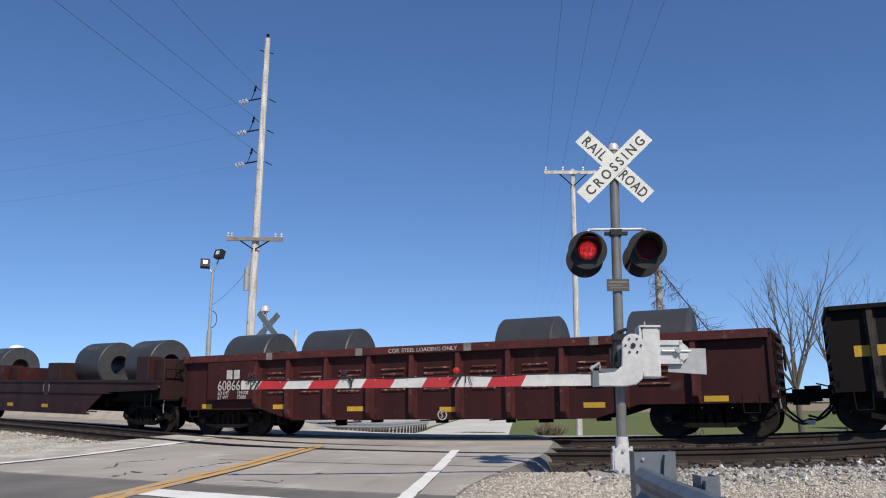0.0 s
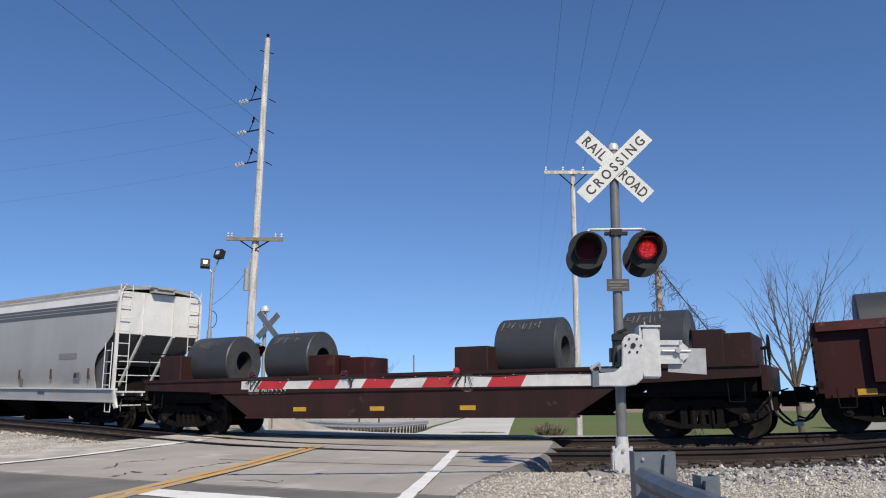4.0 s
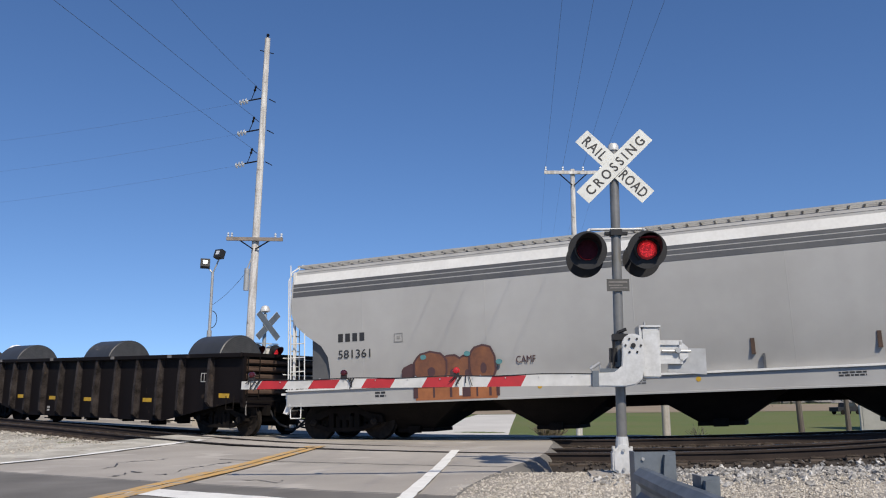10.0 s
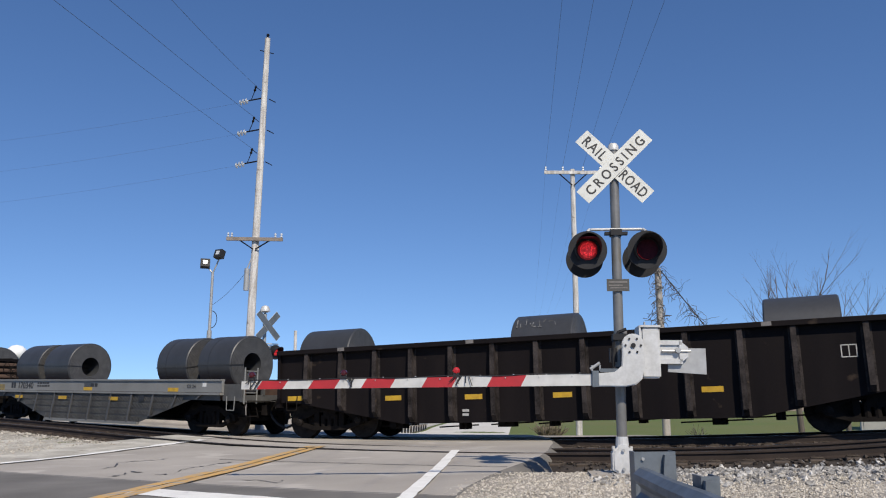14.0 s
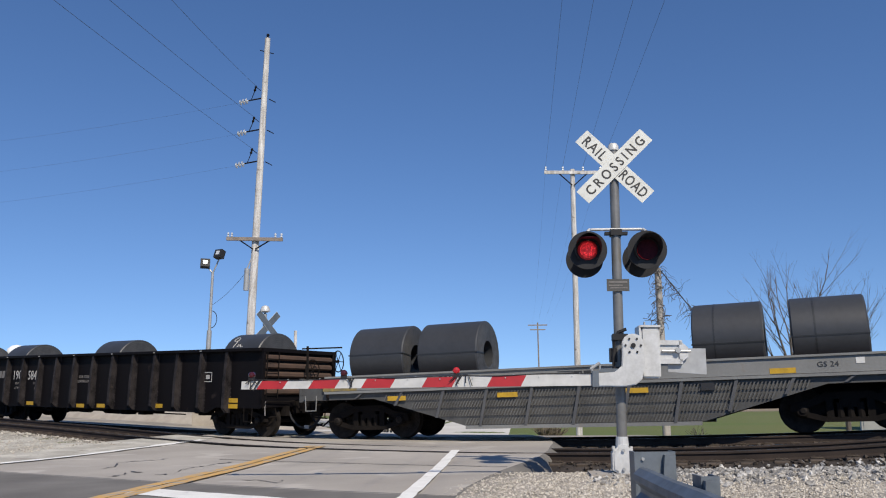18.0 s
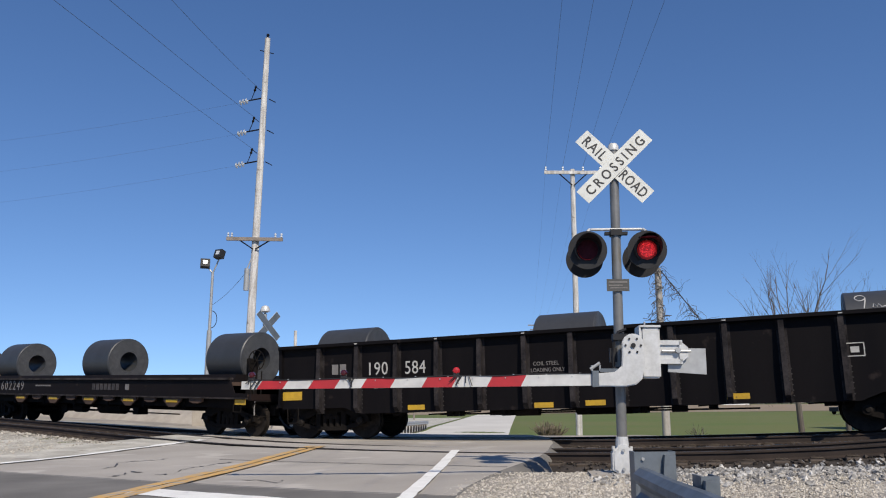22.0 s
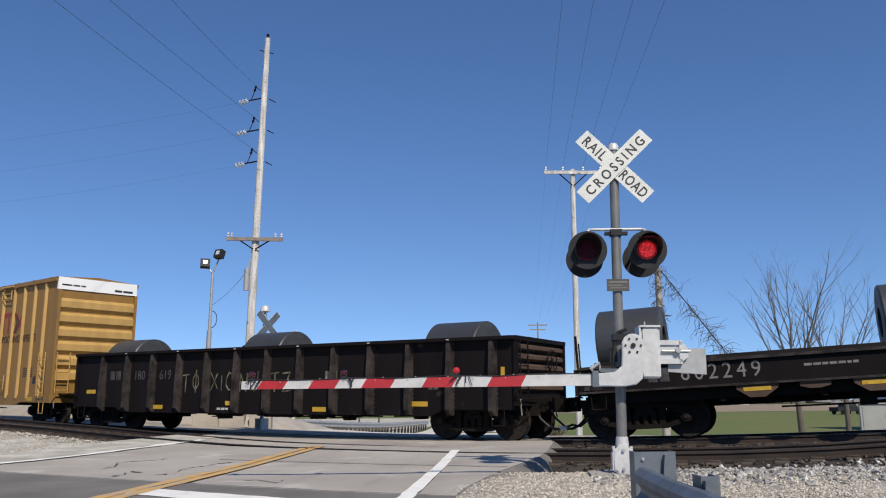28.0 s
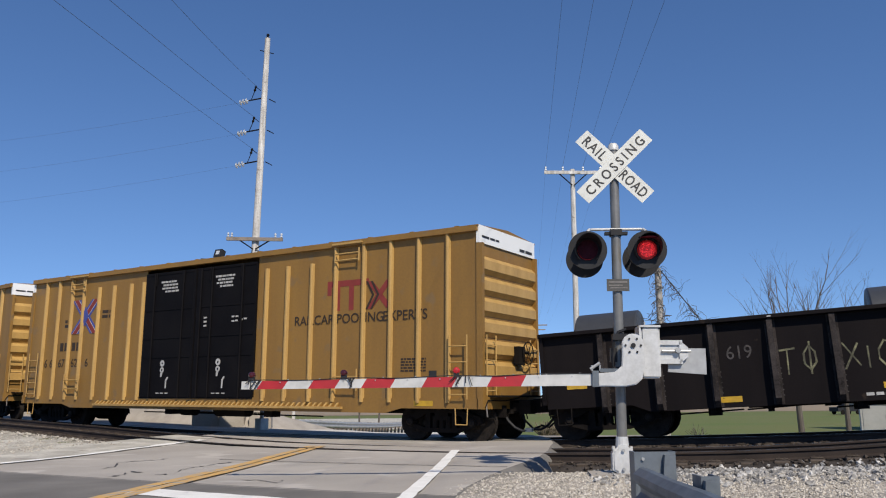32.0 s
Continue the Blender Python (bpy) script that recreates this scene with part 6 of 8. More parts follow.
def yellow_boxcar(c0, detailed=True):
    car = start_car("boxcar", c0, "tall yellow ribbed boxcar with black double plug doors" if detailed else "tall yellow ribbed boxcar coupled behind the first", "boxcar")
    h, z0, z1 = 9.24, .78, 5.10
    y = 1.44
    for sgn in (-1, 1):
        for a, b in ((-h, -2.99), (1.96, h)):
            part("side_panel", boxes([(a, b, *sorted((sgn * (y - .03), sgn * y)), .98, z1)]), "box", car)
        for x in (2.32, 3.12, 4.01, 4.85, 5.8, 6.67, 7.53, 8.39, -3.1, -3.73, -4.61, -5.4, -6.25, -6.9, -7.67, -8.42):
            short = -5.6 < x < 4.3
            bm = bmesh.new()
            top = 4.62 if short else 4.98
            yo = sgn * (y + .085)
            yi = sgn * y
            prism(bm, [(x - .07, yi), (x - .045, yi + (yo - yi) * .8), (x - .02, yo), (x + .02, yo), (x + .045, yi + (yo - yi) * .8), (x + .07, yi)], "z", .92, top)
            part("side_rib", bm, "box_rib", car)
        # side sill: deep in the middle, hooked at its lower edge
        o = [(-h, z0), (-h + 2.2, z0), (-h + 2.7, .66), (h - 2.7, .66), (h - 2.2, z0), (h, z0), (h, 1.02), (-h, 1.02)]
        part("side_sill", solid(prism, o, "y", *sorted((sgn * (y - .02), sgn * (y + .03)))), "box", car)
        bm = boxes([(-5.2, 5.2, *sorted((sgn * (y + .03), sgn * (y + .13))), .74, .80)])
        for x in np.arange(-5.1, 5.1, .19):
            hexa(bm, [(x, sgn * (y + .03), .80), (x + .07, sgn * (y + .03), .80), (x + .07, sgn * (y + .12), .80), (x, sgn * (y + .12), .80), (x + .05, sgn * (y + .03), .90), (x + .12, sgn * (y + .03), .90), (x + .12, sgn * (y + .05), .90), (x + .05, sgn * (y + .05), .90)])
        part("door_track", bm, "box_rib", car)
        # two plug doors
        for k, (a, b) in enumerate(((-2.97, -.53), (-.51, 1.94))):
            d = part("plug_door", boxes([(a, b, *sorted((sgn * (y - .02), sgn * (y + .05))), .98, 4.86)]), "door_black", car, "black plug door")
            bm = bmesh.new()
            for x in ((-2.5, -1.16, -.66) if k == 0 else (-.36, .12, 1.4)):
                rod(bm, (x, sgn * (y + .08), 1.0), (x, sgn * (y + .08), 4.84), .03, n=6)
            for x in (a + .55, b - .6):
                rod(bm, (x, sgn * (y + .08), 4.45), (x, sgn * (y + .08), 4.86), .02, n=6)
            box(bm, b - .16 if k == 0 else a + .02, b - .04 if k == 0 else a + .14, *sorted((sgn * (y + .05), sgn * (y + .10))), 1.0, 4.84)
            part("locking_bar", bm, "door_black", d)
            for z in (1.02, 2.2, 2.78, 3.66, 4.78):
                part("door_rail", boxes([(a + .06, b - .06, *sorted((sgn * (y + .05), sgn * (y + .066))), z, z + .05)]), "door_black", d)
            if sgn < 0 and detailed:
                bm = bmesh.new()
                r = random.Random(k)
                for i, (zz, x0, wd) in enumerate(((4.52, .75, .7), (4.42, .85, .62), (4.32, .8, .66), (4.22, .95, .5))):
                    u = 0
                    while u < wd:
                        q = r.uniform(.06, .16)
                        box(bm, a + x0 + u, a + x0 + u + q, -y - .056, -y - .05, zz, zz + .055)
                        u += q + .03
                lathe(bm, [(.035, -y - .056), (.10, -y - .056), (.10, -y - .05), (.035, -y - .05)], "y", (a + 1.02, 0, 2.03), n=14, closed=True)
                lathe(bm, [(.035, -y - .056), (.09, -y - .056), (.09, -y - .05), (.035, -y - .05)], "y", (a + 1.02, 0, 1.83), n=14, closed=True)
                prism(bm, [(a + .96, 1.62), (a + 1.02, 1.62), (a + 1.06, 1.74), (a + .96, 1.74)], "y", -y - .056, -y - .05)
                prism(bm, [(a + 1.2, 1.28), (a + 1.25, 1.28), (a + 1.26, 1.5), (a + 1.34, 1.6), (a + 1.28, 1.62), (a + 1.2, 1.52)], "y", -y - .056, -y - .05)
                for u in (.8, 1.0, 1.22):
                    box(bm, a + u, a + u + .14, -y - .056, -y - .05, 1.12, 1.15)
                for u in (.98, 1.14):
                    box(bm, a + u, a + u + .1, -y - .056, -y - .05, 2.2, 2.25)
                if k:
                    for u, zz in ((1.5, 3.30), (1.66, 3.30), (1.5, 3.17), (1.64, 3.18), (1.84, 3.20), (2.0, 3.22)):
                        box(bm, a + u, a + u + .11, -y - .056, -y - .05, zz, zz + .045)
                    for zz in (3.32, 3.2, 3.08):
                        box(bm, a + .32, a + .44, -y - .056, -y - .05, zz, zz + .05)
                tagged(part("stencilling", bm, "stencil", d), kind="stuff")
        part("eave", boxes([(-h, h, *sorted((sgn * (y - .03), sgn * (y + .11))), 4.98, z1)]), "box", car)
    part("roof", solid(prism, [(-1.54, z1), (-1.54, z1 + .025), (0, z1 + .13), (1.54, z1 + .025), (1.54, z1)], "x", -h - .02, h + .02), "box", car)
    bm = bmesh.new()
    for x in np.linspace(-h + .6, h - .6, 14):
        prism(bm, [(-1.5, z1 + .03), (0, z1 + .135), (1.5, z1 + .03), (1.5, z1 + .055), (0, z1 + .165), (-1.5, z1 + .055)], "x", x - .05, x + .05)
    part("roof_rib", bm, "box", car)
    for sgn in (-1, 1):
        x = sgn * h
        part("end_wall", boxes([(*sorted((x, x - sgn * .05)), -y, y, .98, 4.69)]), "box", car)
        part("end_top_panel", boxes([(*sorted((x + sgn * .04, x - sgn * .05)), -y - .03, y + .03, 4.70, z1 + .03)]), "tank_white", car, "white panel at the top of the end")
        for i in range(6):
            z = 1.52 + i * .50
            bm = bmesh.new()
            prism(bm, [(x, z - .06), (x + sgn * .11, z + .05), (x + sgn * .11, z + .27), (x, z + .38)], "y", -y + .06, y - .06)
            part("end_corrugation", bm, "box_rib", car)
        for yy in (-y + .02, y - .02):
            part("corner_post", boxes([(*sorted((x + sgn * .12, x - sgn * .05)), yy - .05, yy + .05, .8, 4.69)]), "box", car)
        part("end_sill", boxes([(*sorted((x, x + sgn * .14)), -1.5, 1.5, .78, 1.06)]), "box", car)
        ladder(car, x + sgn * .16, -1.35, 1.1, 2.5, "y", "box_rib", .44, 4, .018)
        ladder(car, x + sgn * .16, .9, 1.1, 2.5, "y", "box_rib", .44, 4, .018)
        ladder(car, min(x - sgn * .25, x - sgn * .75), -y - .14, 1.0, 2.5, "x", "box_rib", .5, 4, .018)
        stirrup(car, x - sgn * .45, -1.5, .8, "box_rib")
        part("crossover_step", boxes([(*sorted((x + sgn * .1, x + sgn * .42)), -1.2, 1.2, 1.06, 1.10)]), "under", car)
    brake_wheel(car, h + .28, .55, 2.15)
    part("brake_housing", boxes([(h + .1, h + .24, .1, .45, 1.85, 2.3)]), "under", car)
    plate("stencil_box", car, 7.95, 1.55, .22, .26, "letter", -y - .002)
    # corner bracket ladder between two ribs
    for x in (4.9, -6.85):
        ladder(car, x, -y - .13, 4.55, 4.9, "x", "box_rib", .8, 2, .02)
        ladder(car, x, -y - .13, 1.2, 1.75, "x", "box_rib", .8, 2, .02)
        part("roof_step", boxes([(x - .1, x + .9, -y - .16, -y + .02, 5.02, 5.07)]), "box_rib", car)
    for k, (u0, u1, v0, v1) in enumerate(((-1.35, -1.0, 4.84, 4.89), (-.95, -.72, 4.84, 4.89), (-.67, -.5, 4.84, 4.89), (.6, .88, 4.78, 4.85), (.93, 1.3, 4.78, 4.85))):
        part("stencilling", boxes([(h + .045, h + .05, u0, u1, v0, v1)]), "letter", car)
    if detailed:
        yy = -y - .006
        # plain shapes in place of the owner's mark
        bm = boxes([(4.56, 5.95, yy, yy + .005, 3.92, 4.08), (4.56, 4.70, yy, yy + .005, 3.7, 3.92), (4.84, 5.0, yy, yy + .005, 3.28, 3.92), (5.3, 5.46, yy, yy + .005, 3.28, 3.92)])
        part("red_mark", bm, "logo_red", car)
        bm = bmesh.new()
        prism(bm, [(5.88, 4.0), (6.08, 4.0), (6.72, 3.28), (6.52, 3.28)], "y", yy - .002, yy + .003)
        prism(bm, [(6.52, 4.0), (6.72, 4.0), (6.08, 3.28), (5.88, 3.28)], "y", yy - .004, yy + .001)
        part("red_mark", bm, "logo_red", car)
        for k in (0, .16):
            part("dark_chevron", solid(prism, [(5.86 + k, 4.0), (5.93 + k, 4.0), (6.14 + k, 3.64), (5.93 + k, 3.28), (5.86 + k, 3.28), (6.07 + k, 3.64)], "y", yy - .008, yy - .004), "brown_text", car)
        for x, txt in ((3.40, "RAILCAR"), (4.90, "POOLING"), (6.42, "EXPERTS")):
            words("slogan", txt, .36, (x, yy - .004, 2.95), car, "brown_text", .985)
        blocks(car, -7.42, 2.54, 2, .44, .28, "brown_text", yy + .004, .35)
        blocks(car, -6.75, 2.54, 2, .44, .28, "brown_text", yy + .004, .35)
        for x, txt in ((-8.28, "6"), (-7.97, "6"), (-7.46, "67"), (-6.74, "62"), (-5.96, "6")):
            words("car_number", txt, .39, (x, yy - .002, 2.0), car, "brown_text", .95)
        # crossed ribbons: blue edges, thin white lines, red middles, a blue lozenge where they meet
        for i, (mt, q) in enumerate((("logo_blue", .24), ("stencil", .135), ("logo_red", .11))):
            bm = bmesh.new()
            for k, (u0, u1) in enumerate(((-6.66, -5.56), (-5.56, -6.66))):
                prism(bm, [(u0 - q, 4.25), (u0 + q, 4.25), (u1 + q, 3.10), (u1 - q, 3.10)], "y", yy - .004 * i - .002 - .0015 * k, yy - .004 * i + .003 - .0015 * k)
            part("crossed_mark", bm, mt, car)
        part("crossed_mark", solid(prism, [(-6.11, 4.02), (-5.93, 3.68), (-6.11, 3.34), (-6.29, 3.68)], "y", yy - .018, yy - .012), "logo_blue", car)
        bars(car, -5.2, 3.74, .42, 2, .1, "brown_text", yy + .006)
        bars(car, -7.25, 3.5, .34, 2, .1, "brown_text", yy + .006)
        bars(car, 7.0, 1.95, .75, 5, .045, "brown_text", yy + .006)
        plate("reflector", car, 7.7, .9, .55, .13, "reflect", -y - .031)
    finish_car(car, h)


def lead_gondola():
    c0 = 82.97
    car = start_car("gondola_car", c0, "dark grimy gondola with a yellow reflector panel")
    ribs = centres(11, -7.3, 7.3)
    gondola(car, 16.0, 2.55, .66, "umber", ribs, chord=.1)
    plate("reflector", car, -7.35, 1.62, .6, .22, "reflect", -SIDE + .143)


oxide_gondola()
block_flat()
covered_hopper()
brown_gondola()
grey_coil_car()
black_gondola()
bracket_flat()
tagged_gondola()
yellow_boxcar(-73.43)
yellow_boxcar(-93.18, False)
lead_gondola()

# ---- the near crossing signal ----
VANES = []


def gz(x, y):
    return ground_height(x, y) + 0.022


def flash_lamp(sig, x, z, y0, face, lit_first=None, lit=True, paint="black"):
    """A round signal head: backing disc, housing, hood, lamp. face is -1 towards the near road side."""
    head = part("signal_head", solid(lathe, [(.02, -face * .16), (.10, -face * .16), (.125, -face * .02), (.255, -face * .012), (.255, face * .012), (.135, face * .012), (.135, -face * .03), (.02, -face * .035)], "y", (0, 0, 0), 36), paint, sig, m=pose(x, y0, z), smooth=30)
    bm = bmesh.new()
    n, r0 = 22, .165
    rows = []
    for i in range(n + 1):
        a = radians(-52 + 284 * i / n)
        c, s = math.cos(a), math.sin(a)
        ln = .06 + .27 * max(0, (s + .75) / 1.75)
        rows.append([(r * c, face * (.01 + ln * k), r * s) for k in (0, 1) for r in (r0, r0 + .008)])
    vs = [[bm.verts.new(p) for p in row] for row in rows]
    for a, b in zip(vs, vs[1:]):
        for i, j in ((0, 1), (1, 3), (3, 2), (2, 0)):
            bm.faces.new((a[i], a[j], b[j], b[i]))
    bm.faces.new((vs[0][0], vs[0][1], vs[0][3], vs[0][2]))
    bm.faces.new((vs[-1][2], vs[-1][3], vs[-1][1], vs[-1][0]))
    bmesh.ops.recalc_face_normals(bm, faces=bm.faces[:])
    part("hood", bm, "black", head, smooth=30)
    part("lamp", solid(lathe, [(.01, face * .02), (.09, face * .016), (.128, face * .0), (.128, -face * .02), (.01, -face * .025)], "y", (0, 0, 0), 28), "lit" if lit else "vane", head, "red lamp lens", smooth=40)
    # added vane stands in for the lens going dark; the lamp itself stays lit
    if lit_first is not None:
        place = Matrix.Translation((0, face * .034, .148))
        v = part("shutter_vane", solid(lathe, [(.01, -.004), (.132, -.004), (.132, .004), (.01, .004)], "y", (0, 0, -.148), 24), "vane", head, "added dark red vane standing in for the unlit lens", m=place)
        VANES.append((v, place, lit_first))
    return head


def crossbuck(sig, z, y, face, back="silver"):
    for k, (turn, first, second_word) in enumerate(((-45, "RAIL", "ROAD"), (45, "CROSSING", ""))):
        bm = boxes([(-.61, .61, -.004, .004, -.115, .115)])
        bmesh.ops.bevel(bm, geom=[e for e in bm.edges if abs(e.verts[0].co.y - e.verts[1].co.y) > .005], offset=.005, segments=1, affect="EDGES")
        b = part("crossbuck_blade", bm, "sign_white", sig, m=pose(0, y + face * (.012 + k * .012), z) @ pose(0, 0, 0, 0, -turn, 0))
        if face < 0:
            sp = pose(0, 0, 0, 90, 0, 0)
            if second_word:
                words("lettering", first, .195, (-.55, -.0045, -.068), b, "letter", .84, spin=sp, depth=.001, gap=1.2, bold=.0035)
                words("lettering", second_word, .195, (.125, -.0045, -.068), b, "letter", .76, spin=sp, depth=.001, gap=1.1, bold=.0035)
            else:
                words("lettering", first, .185, (0.01, -.0045, -.066), b, "letter", .88, "CENTER", spin=sp, depth=.001, gap=1.48, bold=.0035)
        else:
            part("blade_back", boxes([(-.605, .605, -.007, -.0045, -.11, .11)]), back, b)


SX, SY = 2.30, 10.6
SZ = gz(SX, SY)
sig = thing("crossing_signal", Matrix.Translation((SX - .055, SY, 0)) @ Matrix.Rotation(-ROAD_TURN, 4, "Z") @ Matrix.Rotation(radians(1.1), 4, "Y"), "white crossbuck signal with red flashing lamps and a lowered gate", "crossing signal")
bm = bmesh.new()
rod(bm, (0, 0, SZ + .3), (0, 0, 4.28), .066, .062, n=20)
part("post", bm, "post_steel", sig, smooth=40)
part("post_cap", solid(lathe, [(.01, 4.33), (.05, 4.32), (.074, 4.28), (.074, 4.22), (.01, 4.22)], "z", n=18), "silver", sig, smooth=40)
bm = bmesh.new()
o = [(-.075, .0), (.075, .0), (.075, .03), (.135, .06), (.135, .27), (.12, .29), (.12, .315), (.085, .325), (.06, .37), (-.06, .37), (-.085, .325), (-.12, .315), (-.12, .29), (-.135, .27), (-.135, .06), (-.075, .03)]
prism(bm, [(u, SZ + v) for u, v in o], "y", -.09, .10)
prism(bm, [(u * .84, SZ + .185 + (v - .185) * .88) for u, v in o], "y", -.105, -.09)
rod(bm, (0, 0, SZ + .36), (0, 0, SZ + .47), .085, .075, n=16)
for u in (-.11, .11):
    rod(bm, (u, .0, SZ + .31), (u, .0, SZ + .35), .022, n=8)
part("junction_base", bm, "silver", sig)
for u, v in ((0, .075), (0, .305)):
    part("bolt", solid(rod, (u, -.135, SZ + v), (u, -.105, SZ + v), .02, n=8), "galv", sig)
part("foundation", boxes([(-.42, .28, -.3, .3, SZ - .3, SZ + .02)]), "concrete", sig)
crossbuck(sig, 3.98, -.075, -1)
part("blade_clamp", boxes([(-.05, .05, -.075, .07, 3.9, 4.06)]), "silver", sig)
# lamp bracket
bm = bmesh.new()
rod(bm, (-.33, -.05, 3.12), (.33, -.05, 3.12), .019, n=10)
for x in (-.35, .35):
    rod(bm, (x, -.05, 3.12), (x * 1.1, -.1, 3.08), .02, n=10)
    rod(bm, (x * 1.1, -.1, 3.08), (x * 1.1, -.1, 2.95), .02, n=10)
    rod(bm, (x, -.05, 3.12), (x * 1.1, .38, 3.02), .02, n=10)
part("lamp_bracket", bm, "silver", sig, smooth=40)
bm = boxes([(-.076, .076, -.085, .085, 3.04, 3.12), (-.15, -.07, -.06, .02, 3.05, 3.09), (.07, .15, -.06, .02, 3.05, 3.09)])
part("bracket_clamp", bm, "black", sig)
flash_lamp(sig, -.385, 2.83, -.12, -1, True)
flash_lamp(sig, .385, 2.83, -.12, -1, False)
flash_lamp(sig, -.385, 2.80, .42, 1, None, False)
flash_lamp(sig, .385, 2.80, .42, 1, None, False)
p_ = part("notice_plate", boxes([(-.145, .145, -.084, -.078, 2.29, 2.45)]), "mesh_grey", sig, "small weathered notice plate")
bm = boxes([(-.12, .12, -.088, -.084, 2.40, 2.42), (-.12, .06, -.088, -.084, 2.36, 2.375), (-.10, .12, -.088, -.084, 2.325, 2.34)])
tagged(part("small_print", bm, "stencil_dim", p_), kind="stuff")
GEAR = pose(.024, 0, -.047)
# gate mechanism, arm support and counterweight
bm = boxes([(.235, .472, -.17, .20, 1.215, 1.86)])
bmesh.ops.bevel(bm, geom=bm.edges[:], offset=.022, segments=2, affect="EDGES")
mech = part("gate_mechanism", bm, "silver", sig, "silver gate mechanism case", m=GEAR)
bm = boxes([(.225, .482, -.19, .22, 1.86, 1.885), (.21, .235, -.18, .21, 1.23, 1.88)])
part("case_lid", bm, "silver", mech)
bm = bmesh.new()
ang = [radians(a) for a in range(180, -1, -15)]
o = [(.12 + .14 * math.cos(a), 1.63 + .14 * math.sin(a)) for a in ang]
o += [(.26, 1.35), (.22, 1.2), (.14, 1.13), (.02, 1.105), (-.34, 1.105), (-.34, 1.27), (-.12, 1.285), (-.03, 1.36), (-.02, 1.5)]
prism(bm, o, "y", -.27, -.20)
bmesh.ops.bevel(bm, geom=[e for e in bm.edges if abs(e.verts[0].co.y - e.verts[1].co.y) < .001], offset=.012, segments=2, affect="EDGES")
sup = part("arm_support", bm, "silver", sig, "white-silver bent arm support", m=GEAR)
part("bolt", solid(rod, (.12, -.29, 1.62), (.12, -.27, 1.62), .03, n=12), "black", sup)
for i in range(6):
    a = i * math.pi / 3
    part("bolt", solid(rod, (.12 + .095 * math.cos(a), -.283, 1.62 + .095 * math.sin(a)), (.12 + .095 * math.cos(a), -.27, 1.62 + .095 * math.sin(a)), .014, n=8), "black", sup)
part("clamp", boxes([(-.40, -.32, -.29, -.17, 1.10, 1.30), (-.30, .02, -.255, -.19, 1.285, 1.33)]), "guard", sup)
for x in (-.4, -.3, -.02):
    part("bolt", solid(rod, (x, -.24, 1.3), (x, -.24, 1.37), .013, n=8), "galv", sup)
part("lever", solid(rod, (-.42, -.24, 1.32), (-.3, -.24, 1.40), .02, n=8), "galv", sup)
bm = bmesh.new()
o = [(.48, 1.38), (.62, 1.27), (1.12, 1.27), (1.12, 1.66), (.78, 1.68), (.72, 1.74), (.48, 1.74)]
prism(bm, [(.58, 1.30), (1.06, 1.27), (1.06, 1.60), (.60, 1.60)], "y", -.04, .0)
part("counterweight", bm, "galv", sig, "flat grey counterweight plate", m=GEAR)
bm = boxes([(.46, .76, -.10, -.045, 1.40, 1.46), (.46, .76, -.10, -.045, 1.64, 1.70), (.46, .8, -.075, -.06, 1.46, 1.64)])
prism(bm, [(.72, 1.40), (.83, 1.49), (.83, 1.61), (.72, 1.70)], "y", -.10, -.045)
cw = part("counterweight_arm", bm, "silver", sig, m=GEAR)
bm = bmesh.new()
rod(bm, (.70, -.14, 1.57), (.70, -.08, 1.57), .035, n=10)
rod(bm, (.5, -.1, 1.56), (.86, -.1, 1.56), .018, n=8)
part("bolt", bm, "galv", cw)
part("lifting_eye", solid(rod, (.3, -.05, 1.88), (.3, -.05, 1.94), .012, n=6), "galv", sig, m=GEAR)
bm = bmesh.new()
tube(bm, [(-.10, -.06, 1.2), (-.11, -.07, 1.5), (-.10, -.08, 1.68), (-.04, -.1, 1.80), (.06, -.11, 1.84)], .022, 7)
part("conduit", bm, "black", sig, "black flexible conduit", m=GEAR)
part("pipe_clamp", boxes([(-.11, .08, -.12, .09, 1.70, 1.78)]), "black", sig, m=GEAR)
part("pipe_clamp", boxes([(-.11, .08, -.12, .09, 1.30, 1.36)]), "black", sig, m=GEAR)
part("cable_box", boxes([(-.15, -.06, -.06, .06, 1.42, 1.60)]), "black", sig, m=GEAR)

# gate arm: slanted red and white bands, one piece each
ARM0, ARM1 = -.33, -4.93


def arm_half(x):
    return .052 + .023 * (x - ARM1) / (ARM0 - ARM1)


def arm_mid(x):
    return 1.036 + .108 * (x - ARM1) / (ARM0 - ARM1)


cuts = [ARM0, -1.24, -1.67, -2.12, -2.51, -2.92, -3.30, -3.65, -4.00, -4.34, -4.69, ARM1]
arm = None
for i, (a, b) in enumerate(zip(cuts, cuts[1:])):
    bm = bmesh.new()
    sk_a, sk_b = (0 if i == 0 else .036), (0 if i == len(cuts) - 2 else .036)
    ha, hb, ma, mb = arm_half(a), arm_half(b), arm_mid(a), arm_mid(b)
    hexa(bm, [(b - sk_b, -.25, mb - hb), (a - sk_a, -.25, ma - ha), (a - sk_a, -.21, ma - ha), (b - sk_b, -.21, mb - hb), (b + sk_b, -.25, mb + hb), (a + sk_a, -.25, ma + ha), (a + sk_a, -.21, ma + ha), (b + sk_b, -.21, mb + hb)])
    if arm is None:
        arm = part("gate_arm", bm, "arm_white", sig, "white gate arm with slanted red bands")
    else:
        part("arm_band", bm, "arm_red" if i % 2 else "arm_white", arm)
bm = bmesh.new()
